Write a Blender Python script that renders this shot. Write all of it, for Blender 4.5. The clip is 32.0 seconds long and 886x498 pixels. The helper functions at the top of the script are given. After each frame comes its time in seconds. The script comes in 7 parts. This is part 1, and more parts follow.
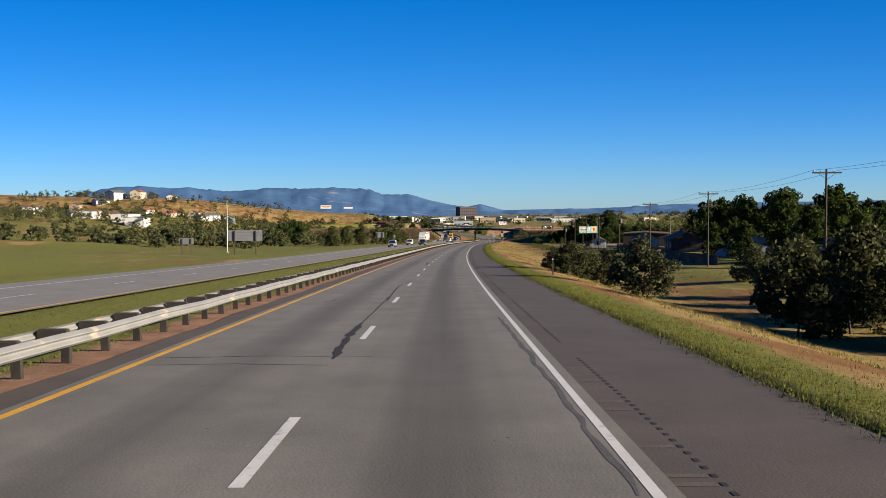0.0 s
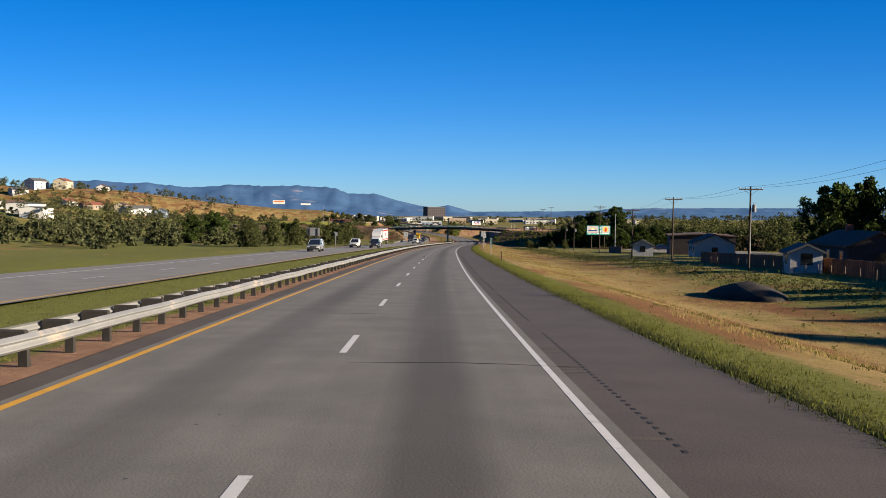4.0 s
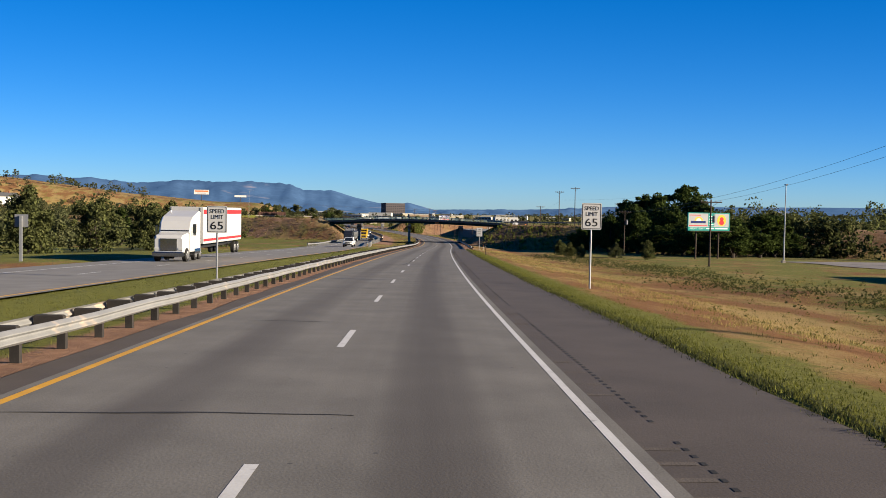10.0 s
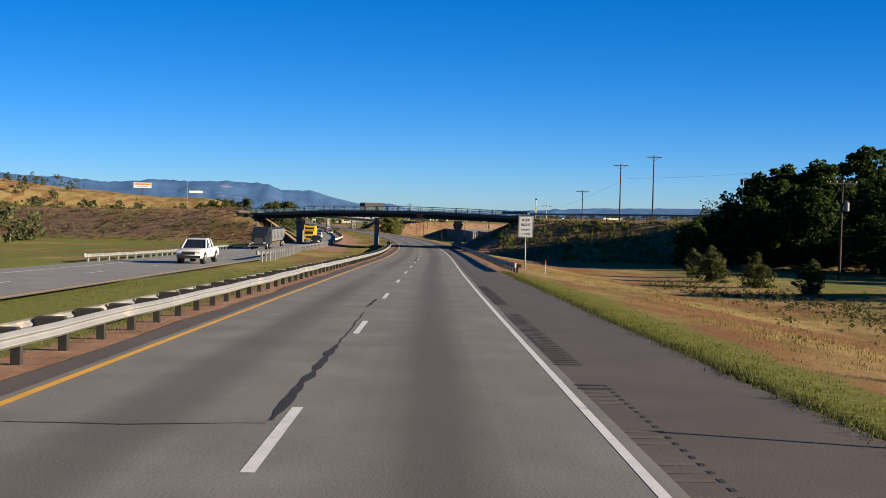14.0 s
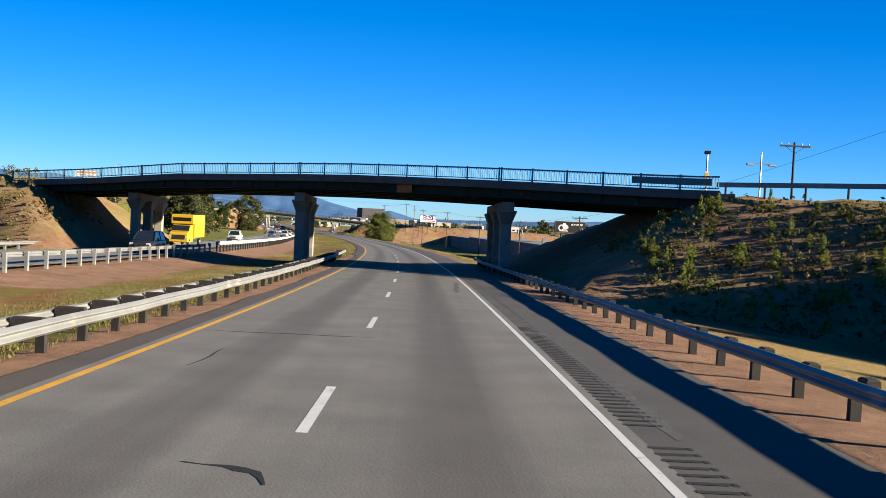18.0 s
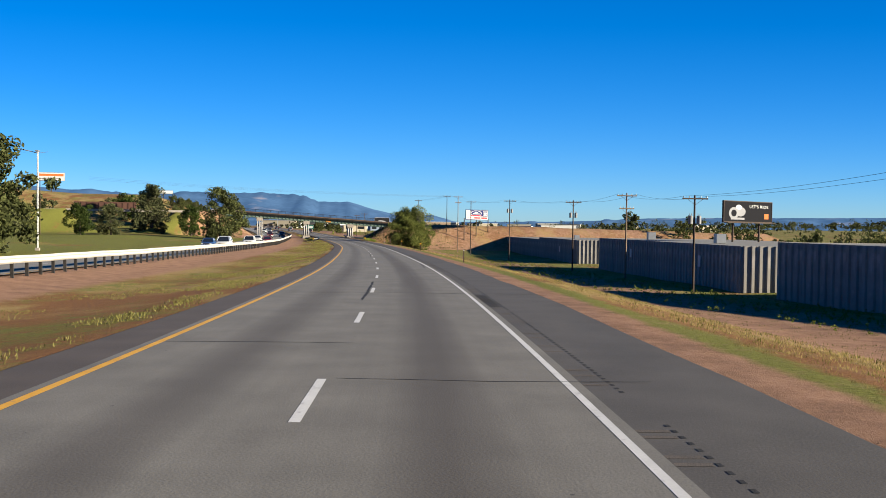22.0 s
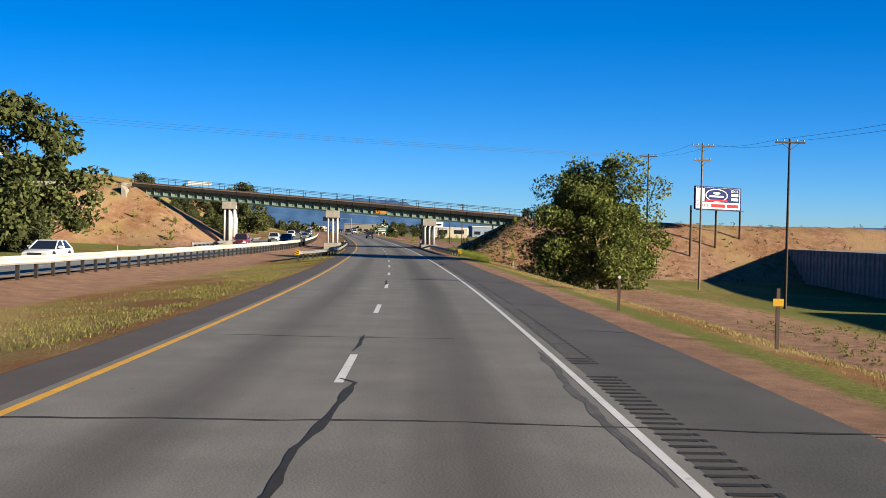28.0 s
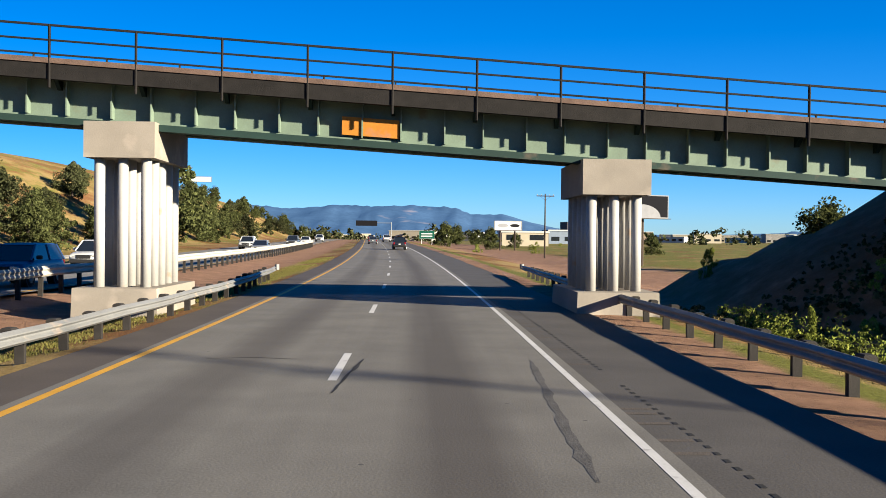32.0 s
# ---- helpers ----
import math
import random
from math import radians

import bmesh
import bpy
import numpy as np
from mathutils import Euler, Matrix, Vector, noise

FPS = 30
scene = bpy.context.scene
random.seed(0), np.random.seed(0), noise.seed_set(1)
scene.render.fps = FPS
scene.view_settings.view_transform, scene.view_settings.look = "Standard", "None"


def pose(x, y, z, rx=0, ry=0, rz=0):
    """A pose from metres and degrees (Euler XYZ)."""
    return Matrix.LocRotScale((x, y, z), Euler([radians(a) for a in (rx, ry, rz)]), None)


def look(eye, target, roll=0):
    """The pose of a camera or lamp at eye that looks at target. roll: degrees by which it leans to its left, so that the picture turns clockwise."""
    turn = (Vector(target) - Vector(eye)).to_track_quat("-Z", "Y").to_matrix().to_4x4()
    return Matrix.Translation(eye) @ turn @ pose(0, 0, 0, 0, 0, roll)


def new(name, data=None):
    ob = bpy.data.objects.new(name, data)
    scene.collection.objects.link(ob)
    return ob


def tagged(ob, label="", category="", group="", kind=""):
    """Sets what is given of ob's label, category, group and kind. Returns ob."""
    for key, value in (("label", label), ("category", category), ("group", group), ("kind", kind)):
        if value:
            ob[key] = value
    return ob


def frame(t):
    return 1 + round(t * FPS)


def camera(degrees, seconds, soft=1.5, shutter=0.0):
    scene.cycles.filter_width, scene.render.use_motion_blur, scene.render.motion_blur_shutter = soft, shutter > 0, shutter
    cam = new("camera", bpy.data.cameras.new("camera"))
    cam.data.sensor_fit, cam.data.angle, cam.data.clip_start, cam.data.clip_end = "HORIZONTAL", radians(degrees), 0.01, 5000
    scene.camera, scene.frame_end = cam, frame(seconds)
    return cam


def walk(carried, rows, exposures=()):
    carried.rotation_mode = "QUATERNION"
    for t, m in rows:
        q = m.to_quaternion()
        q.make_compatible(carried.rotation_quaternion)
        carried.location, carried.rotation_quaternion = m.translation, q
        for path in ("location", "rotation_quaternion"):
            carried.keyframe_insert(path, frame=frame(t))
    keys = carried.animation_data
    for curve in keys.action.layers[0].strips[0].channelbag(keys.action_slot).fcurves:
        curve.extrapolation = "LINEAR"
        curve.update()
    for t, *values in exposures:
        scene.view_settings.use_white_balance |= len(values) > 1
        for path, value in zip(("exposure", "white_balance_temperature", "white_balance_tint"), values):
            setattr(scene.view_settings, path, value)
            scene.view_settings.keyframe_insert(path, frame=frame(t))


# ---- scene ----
cam = camera(52.3, 32.0, soft=0.85)
PATH = [
    (0.0, pose(1.954, 50.123, 0.433, 87.665, 0.213, -0.068)),
    (1.0, pose(1.730, 75.483, -0.412, 87.408, -1.140, -0.692)),
    (2.0, pose(1.756, 100.690, -1.233, 87.686, -0.888, -1.483)),
    (3.0, pose(2.137, 124.899, -2.004, 87.723, -0.984, -1.925)),
    (6.0, pose(4.269, 203.787, -4.328, 87.866, -0.301, -2.627)),
    (7.0, pose(5.183, 229.762, -5.004, 87.864, -0.836, -3.085)),
    (8.0, pose(6.228, 256.872, -5.712, 87.753, -1.105, -3.077)),
    (9.0, pose(7.380, 282.307, -6.390, 87.825, -1.007, -3.961)),
    (10.0, pose(8.941, 308.589, -7.098, 87.728, -1.018, -4.714)),
    (11.0, pose(10.808, 334.446, -7.790, 87.858, -0.218, -4.975)),
    (12.0, pose(12.681, 361.785, -8.513, 87.931, -1.378, -4.747)),
    (13.0, pose(14.670, 388.388, -9.223, 87.708, -0.787, -5.412)),
    (14.0, pose(16.774, 415.034, -9.951, 87.858, -1.180, -5.869)),
    (17.0, pose(24.236, 495.732, -12.165, 87.821, -1.573, -6.126)),
    (18.0, pose(26.468, 522.560, -12.837, 88.477, -2.837, -5.804)),
    (19.0, pose(28.621, 549.077, -13.393, 88.460, -0.961, -5.584)),
    (20.0, pose(30.597, 577.275, -13.868, 88.603, -1.998, -4.789)),
    (21.0, pose(32.137, 604.539, -14.266, 88.540, -1.979, -4.005)),
    (22.0, pose(33.337, 631.653, -14.624, 88.615, -0.786, -3.149)),
    (23.0, pose(34.148, 658.265, -14.939, 88.617, 0.420, -1.880)),
    (24.0, pose(34.181, 686.857, -15.250, 88.668, -0.152, -0.479)),
    (25.0, pose(33.248, 716.666, -15.545, 88.905, -0.671, 1.162)),
    (28.0, pose(28.753, 799.486, -16.275, 89.010, -1.244, 3.262)),
    (29.0, pose(26.525, 827.032, -16.428, 89.180, 0.157, 4.159)),
    (30.0, pose(23.734, 853.918, -16.510, 89.101, -0.648, 5.082)),
    (31.0, pose(20.522, 880.634, -16.547, 89.351, -0.912, 5.708)),
    (32.0, pose(16.920, 908.317, -16.549, 89.416, -0.598, 6.583)),
]
walk(cam, PATH, exposures=[(0.0, 1.88, 6500, 10), (8.0, 1.88, 6500, 10), (12.0, 1.93, 6500, 10), (14.0, 1.93, 6500, 10), (17.0, 2.18, 6250, 6), (20.0, 2.28, 6250, 6), (22.0, 2.04, 6250, 6), (25.0, 2.02, 6250, 6), (28.0, 1.98, 6250, 6), (29.0, 1.93, 6250, 6), (30.0, 2.03, 6250, 6), (31.0, 2.28, 6250, 6), (32.0, 2.18, 6250, 6)])

# ---------------- world and sun ----------------
SUN_DIR = Vector((0.935, -0.345, 0.28)).normalized()   # towards the sun, low in the east
world = bpy.data.worlds.new("world")
scene.world = world
world.use_nodes = True
wn = world.node_tree
sky = wn.nodes.new("ShaderNodeTexSky")
sky.sky_type, sky.sun_disc = "NISHITA", False
sky.sun_elevation = math.asin(SUN_DIR.z)
sky.sun_rotation = math.atan2(SUN_DIR.x, SUN_DIR.y)
sky.altitude, sky.air_density, sky.dust_density, sky.ozone_density = 1800, 1.0, 0.7, 4.0
bgn = wn.nodes["Background"]
bgn.inputs["Strength"].default_value = 0.0335
deep = wn.nodes.new("ShaderNodeHueSaturation")
deep.inputs["Saturation"].default_value = 1.18
tint = wn.nodes.new("ShaderNodeMixRGB")
tint.blend_type = "MULTIPLY"
tint.inputs[0].default_value = 1.0
tint.inputs[2].default_value = (0.84, 1.03, 1.36, 1)
around = wn.nodes.new("ShaderNodeTexCoord")
even = wn.nodes.new("ShaderNodeMapping")
even.vector_type = "NORMAL"
even.inputs["Scale"].default_value = (1.8, 1.0, 1.0)
wn.links.new(around.outputs["Generated"], even.inputs["Vector"])
wn.links.new(even.outputs[0], sky.inputs["Vector"])
wn.links.new(sky.outputs[0], tint.inputs[1])
wn.links.new(tint.outputs[0], deep.inputs["Color"])
wn.links.new(deep.outputs[0], bgn.inputs[0])
sun_data = bpy.data.lights.new("sun", "SUN")
sun_data.energy, sun_data.angle, sun_data.color = 5.0, radians(0.9), (1.0, 0.86, 0.66)
sun_lamp = new("sun", sun_data)
sun_lamp.matrix_world = look((60, 300, 200), Vector((60, 300, 200)) - SUN_DIR)

# ---------------- the road's line ----------------
KN = [-200, -60, 10, 80, 150, 220, 290, 360, 430, 500, 570, 640, 710, 780, 850, 920, 990, 1060, 1130, 1300, 1500]
HEADING = [0.1, 0.1, -0.06, -0.23, -1.23, -2.32, -2.83, -4.29, -5.0, -5.7, -3.92, -1.52, 1.97, 3.06, 6.37, 8.07, 10.2, 11.2, 11.4, 11.4, 11.4]
GRADE = [-2.0, -2.0, -2.0, -1.88, -1.75, -1.47, -1.55, -1.5, -1.59, -1.52, -0.91, -0.69, -0.55, -0.5, -0.13, 0.06, 0.45, 0.5, 0.3, 0.0, 0.0]
S_AX = np.arange(-1500, 4900, 1.0)
A_AX = np.radians(np.interp(S_AX, KN, HEADING))
G_AX = np.radians(np.interp(S_AX, [-500, -200.0] + KN[1:], [0.0] + GRADE))


def run_sum(v):
    w = np.concatenate([[0.0], np.cumsum((v[1:] + v[:-1]) / 2)])
    return w - w[1500]


X_AX, Y_AX, Z_AX = run_sum(-np.sin(A_AX)), run_sum(np.cos(A_AX)), run_sum(G_AX)


def heading(s):
    return float(np.interp(s, S_AX, A_AX))


def rd(s, l, z=0.0):
    """World place of a point s metres along the road, l metres to its right, z above it."""
    a = np.interp(s, S_AX, A_AX)
    return Vector((np.interp(s, S_AX, X_AX) + l * math.cos(a), np.interp(s, S_AX, Y_AX) + l * math.sin(a), np.interp(s, S_AX, Z_AX) + z))


def at(s, l, z=0.0, turn=0.0):
    """Pose on the road's chart: x to the right, y along the road."""
    return Matrix.Translation(rd(s, l, z)) @ Matrix.Rotation(heading(s) + radians(turn), 4, "Z")


def lerp(x, xs, ys):
    return float(np.interp(x, xs, ys))


OPP_S = [-300, 440, 500, 545, 600, 690, 770, 840, 870, 935, 1000, 1500]
OPP_L = [-11.9, -11.9, -14.4, -18.0, -18.6, -18.8, -18.4, -16.8, -16.0, -13.2, -12.6, -12.6]


def opp(s):
    """Near edge of the other carriageway."""
    return lerp(s, OPP_S, OPP_L)


def shoulder_edge(s):
    """Where the asphalt of the right shoulder ends."""
    return lerp(s, [-200, 445, 480, 520, 640, 820, 880, 960], [6.68, 6.68, 6.3, 6.2, 6.4, 6.35, 6.4, 6.3]) + 0.06 * math.sin(s * 0.21) + 0.045 * math.sin(s * 0.83) + 0.03 * math.sin(s * 2.1)


def smooth(x, a, b):
    t = min(1.0, max(0.0, (x - a) / (b - a)))
    return t * t * (3 - 2 * t)


def fbm(x, y, k, o=4):
    return noise.fractal(Vector((x * k, y * k, 3.1)), 0.9, 2.1, o)


def bank1(s, l):
    """Embankments that carry the road bridge: height over the highway."""
    d = s - (601.0 - 0.64 * l)
    top = lerp(l, [-300, -90, -38, 19, 90, 250], [6.0, 6.9, 6.9, 6.0, 6.0, 4.5])
    w = abs(d) / 1.19
    hgt = top - max(0.0, w - 7.0) / 1.95
    if -37.0 < l < 19.0:
        gap = min(l + 37.0, 19.0 - l)
        hgt = min(hgt, top - 0.6 - gap / 1.65)
    return hgt


def bank2(s, l):
    """Embankments that carry the railway bridge."""
    d = abs(s - lerp(l, [-300, -120, -77, -50, -36], [900, 916, 925, 928, 939.5]))
    top = lerp(l, [-300, -120, -36, 21, 60, 160], [5.0, 8.0, 8.2, 4.9, 4.6, 3.0])
    hgt = top - max(0.0, d - 4.5) / 1.7
    if -79.0 < l < -48.0:
        hgt = min(hgt, top - 1.0 - min(l + 79.0, -48.0 - l) / 1.5)
    if -36.0 < l < 21.0:
        hgt = min(hgt, top - min((l + 36.0) / 1.6, (21.0 - l) / 1.5))
    return hgt


def relief(s, l):
    """Height of the ground over the road's level."""
    n1 = fbm(s, l, 0.045)
    n2 = fbm(s + 500, l, 0.012)
    o = opp(s)
    if -5.2 <= l <= 6.85:
        base = -0.16 if -4.2 <= l <= 6.0 else -0.035
    elif l > 6.85:
        e = l - 6.85
        drop = lerp(s, [-200, 60, 165, 250, 420, 520, 640, 700, 900, 1000, 1500], [-2.2, -2.3, -2.3, -1.5, -1.2, -1.0, -1.2, -2.6, -3.3, -1.2, -0.5])
        back = lerp(s, [-200, 60, 150, 250, 500, 640, 700, 900, 1000, 1500], [-2.2, -2.2, -1.6, -0.9, -0.8, -1.2, -2.9, -3.6, -1.2, -0.5])
        base = lerp(s, [430, 480], [0.02, -0.03]) - 0.04 * min(e, 3.0) + drop * smooth(e, 1.2, 12.5) + (back - drop) * smooth(e, 15, 27) + 0.14 * n1 * smooth(e, 0.5, 4)
        base += 0.5 * n2 * smooth(e, 25, 50)
        berm = smooth(s, 850, 885) * (1 - smooth(s, 960, 1000))
        base += berm * 1.0 * smooth(e, 3, 10) * (1 - smooth(e, 16, 26))
        base += smooth(e, 130, 900) * lerp(s, [-200, 560, 760, 2500], [14.0, 14.0, 4.0, 6.0])
    else:
        mid = (-5.2 + o) / 2
        if l > o + 0.2:
            k = (l - mid) / max(0.5, (-5.2 - o) / 2)
            depth = lerp(s, [-200, 470, 540, 700, 860, 1000], [0.12, 0.12, 0.45, 0.5, 0.4, 0.3])
            base = 0.0 - depth * (1 - k * k) + 0.05 * n1
        elif l > o - 11.4:
            base = -0.16
        else:
            e = o - 11.4 - l
            rise = lerp(s, [-200, 80, 250, 430, 560, 700, 900, 1100, 1500], [3.0, 2.0, -1.0, -0.8, -0.8, 0.6, 1.0, 4.0, 5.0])
            base = -0.05 + rise * smooth(e, 2, 34) + 0.18 * n1 * smooth(e, 1, 6)
            hill = lerp(s, [-200, 0, 300, 520, 700, 1000, 1300, 1700, 2300], [7, 8, 9.5, 11.5, 14, 18, 18, 9, 0])
            base += hill * smooth(e, 60, 290) + 2.0 * n2 * smooth(e, 30, 120)
            base += 12.5 * smooth(e, 5, 48) * smooth(s, 955, 1060) * (1 - smooth(s, 1250, 1600))
            base += 9.0 * smooth(e, 260, 620) * (1 - smooth(s, 900, 1700))
    if 480 < s < 760 or abs(l) > 60:
        base = max(base, bank1(s, l) + 0.3 * n1) if abs(s - (601.0 - 0.64 * l)) < 40 and abs(l) < 260 else base
    if 900 < s < 980 and abs(l) < 170:
        base = max(base, bank2(s, l) + 0.35 * n1 + 0.22 * fbm(s, l, 0.3))
    return base


def chart(s, l, z):
    """Like rd, but far to the sides it goes on straight, so that it never folds."""
    if abs(l) <= 260:
        return rd(s, l, z)
    q = rd(s, math.copysign(260, l), z)
    q.x += l - math.copysign(260, l)
    return q


def ground_z(s, l):
    return relief(s, l)

# ---------------- helpers for building ----------------
class Geo:
    """Gathers the faces of one mesh."""

    def __init__(self):
        self.v, self.f, self.mi = [], [], []

    def add(self, verts, faces, mi=0):
        o = len(self.v)
        self.v += [tuple(p) for p in verts]
        self.f += [tuple(i + o for i in q) for q in faces]
        self.mi += [mi] * len(faces)
        return self

    def box(self, x0, x1, y0, y1, z0, z1, m=None, mi=0, bevel=0.0):
        c = bevel
        if c:
            vs = []
            for z, k in ((z0, c), (z0 + c, 0), (z1 - c, 0), (z1, c)):
                vs += [(x0 + k, y0 + k, z), (x1 - k, y0 + k, z), (x1 - k, y1 - k, z), (x0 + k, y1 - k, z)]
            fs = [(3, 2, 1, 0), (12, 13, 14, 15)]
            for r in range(3):
                fs += [(4 * r + i, 4 * r + (i + 1) % 4, 4 * r + 4 + (i + 1) % 4, 4 * r + 4 + i) for i in range(4)]
        else:
            vs = [(x, y, z) for z in (z0, z1) for x, y in ((x0, y0), (x1, y0), (x1, y1), (x0, y1))]
            fs = [(3, 2, 1, 0), (4, 5, 6, 7), (0, 1, 5, 4), (1, 2, 6, 5), (2, 3, 7, 6), (3, 0, 4, 7)]
        if m is not None:
            vs = [m @ Vector(p) for p in vs]
        return self.add(vs, fs, mi)

    def tube(self, p0, p1, r0, r1=None, n=8, mi=0, caps=True):
        p0, p1 = Vector(p0), Vector(p1)
        r1 = r0 if r1 is None else r1
        d = (p1 - p0).normalized()
        u = d.orthogonal().normalized()
        w = d.cross(u)
        ring = [(math.cos(2 * math.pi * i / n), math.sin(2 * math.pi * i / n)) for i in range(n)]
        vs = [p0 + (u * a + w * b) * r0 for a, b in ring] + [p1 + (u * a + w * b) * r1 for a, b in ring]
        fs = [(i, (i + 1) % n, n + (i + 1) % n, n + i) for i in range(n)]
        if caps:
            fs += [tuple(reversed(range(n))), tuple(range(n, 2 * n))]
        return self.add(vs, fs, mi)

    def prism(self, outline, x0, x1, axis="x", mi=0):
        """A closed outline of (a, b) pushed from x0 to x1 along an axis."""
        n = len(outline)
        put = {"x": lambda t, a, b: (t, a, b), "y": lambda t, a, b: (a, t, b), "z": lambda t, a, b: (a, b, t)}[axis]
        vs = [put(x0, a, b) for a, b in outline] + [put(x1, a, b) for a, b in outline]
        fs = [(i, (i + 1) % n, n + (i + 1) % n, n + i) for i in range(n)] + [tuple(reversed(range(n))), tuple(range(n, 2 * n))]
        return self.add(vs, fs, mi)

    def sweep(self, rings, closed=True, caps=True, mi=0):
        """Joins rings of points, all of one length."""
        n = len(rings[0])
        vs = [p for r in rings for p in r]
        m = n if closed else n - 1
        fs = [(k * n + i, k * n + (i + 1) % n, (k + 1) * n + (i + 1) % n, (k + 1) * n + i) for k in range(len(rings) - 1) for i in range(m)]
        if caps and closed:
            fs += [tuple(reversed(range(n))), tuple(range((len(rings) - 1) * n, len(rings) * n))]
        return self.add(vs, fs, mi)

    def mesh(self, name, mats, shade=False):
        me = bpy.data.meshes.new(name)
        me.from_pydata(self.v, [], self.f)
        for m in (mats if isinstance(mats, (list, tuple)) else [mats]):
            me.materials.append(m)
        if any(self.mi):
            me.polygons.foreach_set("material_index", self.mi)
        if shade:
            me.polygons.foreach_set("use_smooth", [True] * len(me.polygons))
        me.update()
        return me


def fix(me):
    """Turns all faces outwards."""
    bm = bmesh.new()
    bm.from_mesh(me)
    bmesh.ops.recalc_face_normals(bm, faces=bm.faces)
    bm.to_mesh(me)
    bm.free()
    return me


def thing(name, m, label, category, group="", kind=""):
    ob = new(name)
    ob.empty_display_size = 0.3
    ob.matrix_world = m
    return tagged(ob, label, category, group, kind)


def part(name, geo, mats, parent, label="", m=None, shade=False):
    """Links a mesh as one part of a thing."""
    me = geo if isinstance(geo, bpy.types.Mesh) else fix(geo.mesh(name, mats, shade))
    ob = new(name, me)
    ob.parent = parent
    if m is not None:
        ob.matrix_basis = m
    return tagged(ob, label)


def whole(name, geo, mats, label, category="", group="", kind="", m=None, shade=False, normals=True):
    """One mesh that is a thing of its own."""
    me = geo if isinstance(geo, bpy.types.Mesh) else geo.mesh(name, mats, shade)
    if normals and not isinstance(geo, bpy.types.Mesh):
        fix(me)
    ob = new(name, me)
    if m is not None:
        ob.matrix_world = m
    return tagged(ob, label, category, group, kind)


# ---------------- materials ----------------
def material(name, colour, rough=0.7, metal=0.0, vary=0.15, scale=3.0, fine=40.0, bump=0.2, dist=0.02, stain=None, spec=0.22, island=0.0, coords="Object"):
    """Base colour with variation at two scales, optional stains, and relief."""
    mat = bpy.data.materials.new(name)
    mat.use_nodes = True
    nt = mat.node_tree
    N, L = nt.nodes, nt.links
    bs = N["Principled BSDF"]
    bs.inputs["Roughness"].default_value, bs.inputs["Metallic"].default_value = rough, metal
    bs.inputs["Specular IOR Level"].default_value = spec
    tc = N.new("ShaderNodeTexCoord")
    big, small = N.new("ShaderNodeTexNoise"), N.new("ShaderNodeTexNoise")
    for nd, sc, de in ((big, scale, 4), (small, fine, 5)):
        nd.inputs["Scale"].default_value, nd.inputs["Detail"].default_value = sc, de
        L.new(tc.outputs[coords], nd.inputs["Vector"])
    mix = N.new("ShaderNodeMixRGB")
    c = Vector(colour) * 0.44
    mix.inputs[1].default_value = (*[max(0.0, x * (1 - vary)) for x in c], 1)
    mix.inputs[2].default_value = (*[min(1.0, x * (1 + vary)) for x in c], 1)
    avg = N.new("ShaderNodeMath")
    avg.operation = "MULTIPLY_ADD"
    L.new(big.outputs[0], avg.inputs[0])
    avg.inputs[1].default_value = 0.6
    sm = N.new("ShaderNodeMath")
    sm.operation = "MULTIPLY"
    L.new(small.outputs[0], sm.inputs[0])
    sm.inputs[1].default_value = 0.4
    L.new(sm.outputs[0], avg.inputs[2])
    rng = N.new("ShaderNodeMapRange")
    rng.inputs[1].default_value, rng.inputs[2].default_value = 0.33, 0.67
    L.new(avg.outputs[0], rng.inputs[0])
    L.new(rng.outputs[0], mix.inputs[0])
    col = mix.outputs[0]
    if stain:
        sn = N.new("ShaderNodeTexNoise")
        sn.inputs["Scale"].default_value, sn.inputs["Detail"].default_value = stain[1], 6
        L.new(tc.outputs[coords], sn.inputs["Vector"])
        rg = N.new("ShaderNodeMapRange")
        rg.inputs[1].default_value, rg.inputs[2].default_value = stain[2], stain[2] + 0.12
        L.new(sn.outputs[0], rg.inputs[0])
        m2 = N.new("ShaderNodeMixRGB")
        L.new(rg.outputs[0], m2.inputs[0])
        L.new(col, m2.inputs[1])
        m2.inputs[2].default_value = (*stain[0], 1)
        col = m2.outputs[0]
    if island:
        gi = N.new("ShaderNodeNewGeometry")
        oi = N.new("ShaderNodeObjectInfo")
        ad = N.new("ShaderNodeMath")
        ad.operation = "ADD"
        L.new(gi.outputs["Random Per Island"], ad.inputs[0])
        L.new(oi.outputs["Random"], ad.inputs[1])
        fr = N.new("ShaderNodeMath")
        fr.operation = "FRACT"
        L.new(ad.outputs[0], fr.inputs[0])
        hv = N.new("ShaderNodeHueSaturation")
        mr = N.new("ShaderNodeMapRange")
        mr.inputs[3].default_value, mr.inputs[4].default_value = 1 - island, 1 + island
        L.new(fr.outputs[0], mr.inputs[0])
        L.new(mr.outputs[0], hv.inputs["Value"])
        L.new(col, hv.inputs["Color"])
        col = hv.outputs[0]
    L.new(col, bs.inputs["Base Color"])
    if bump:
        bp = N.new("ShaderNodeBump")
        bp.inputs["Strength"].default_value, bp.inputs["Distance"].default_value = bump, dist
        L.new(small.outputs[0], bp.inputs["Height"])
        L.new(bp.outputs[0], bs.inputs["Normal"])
    return mat


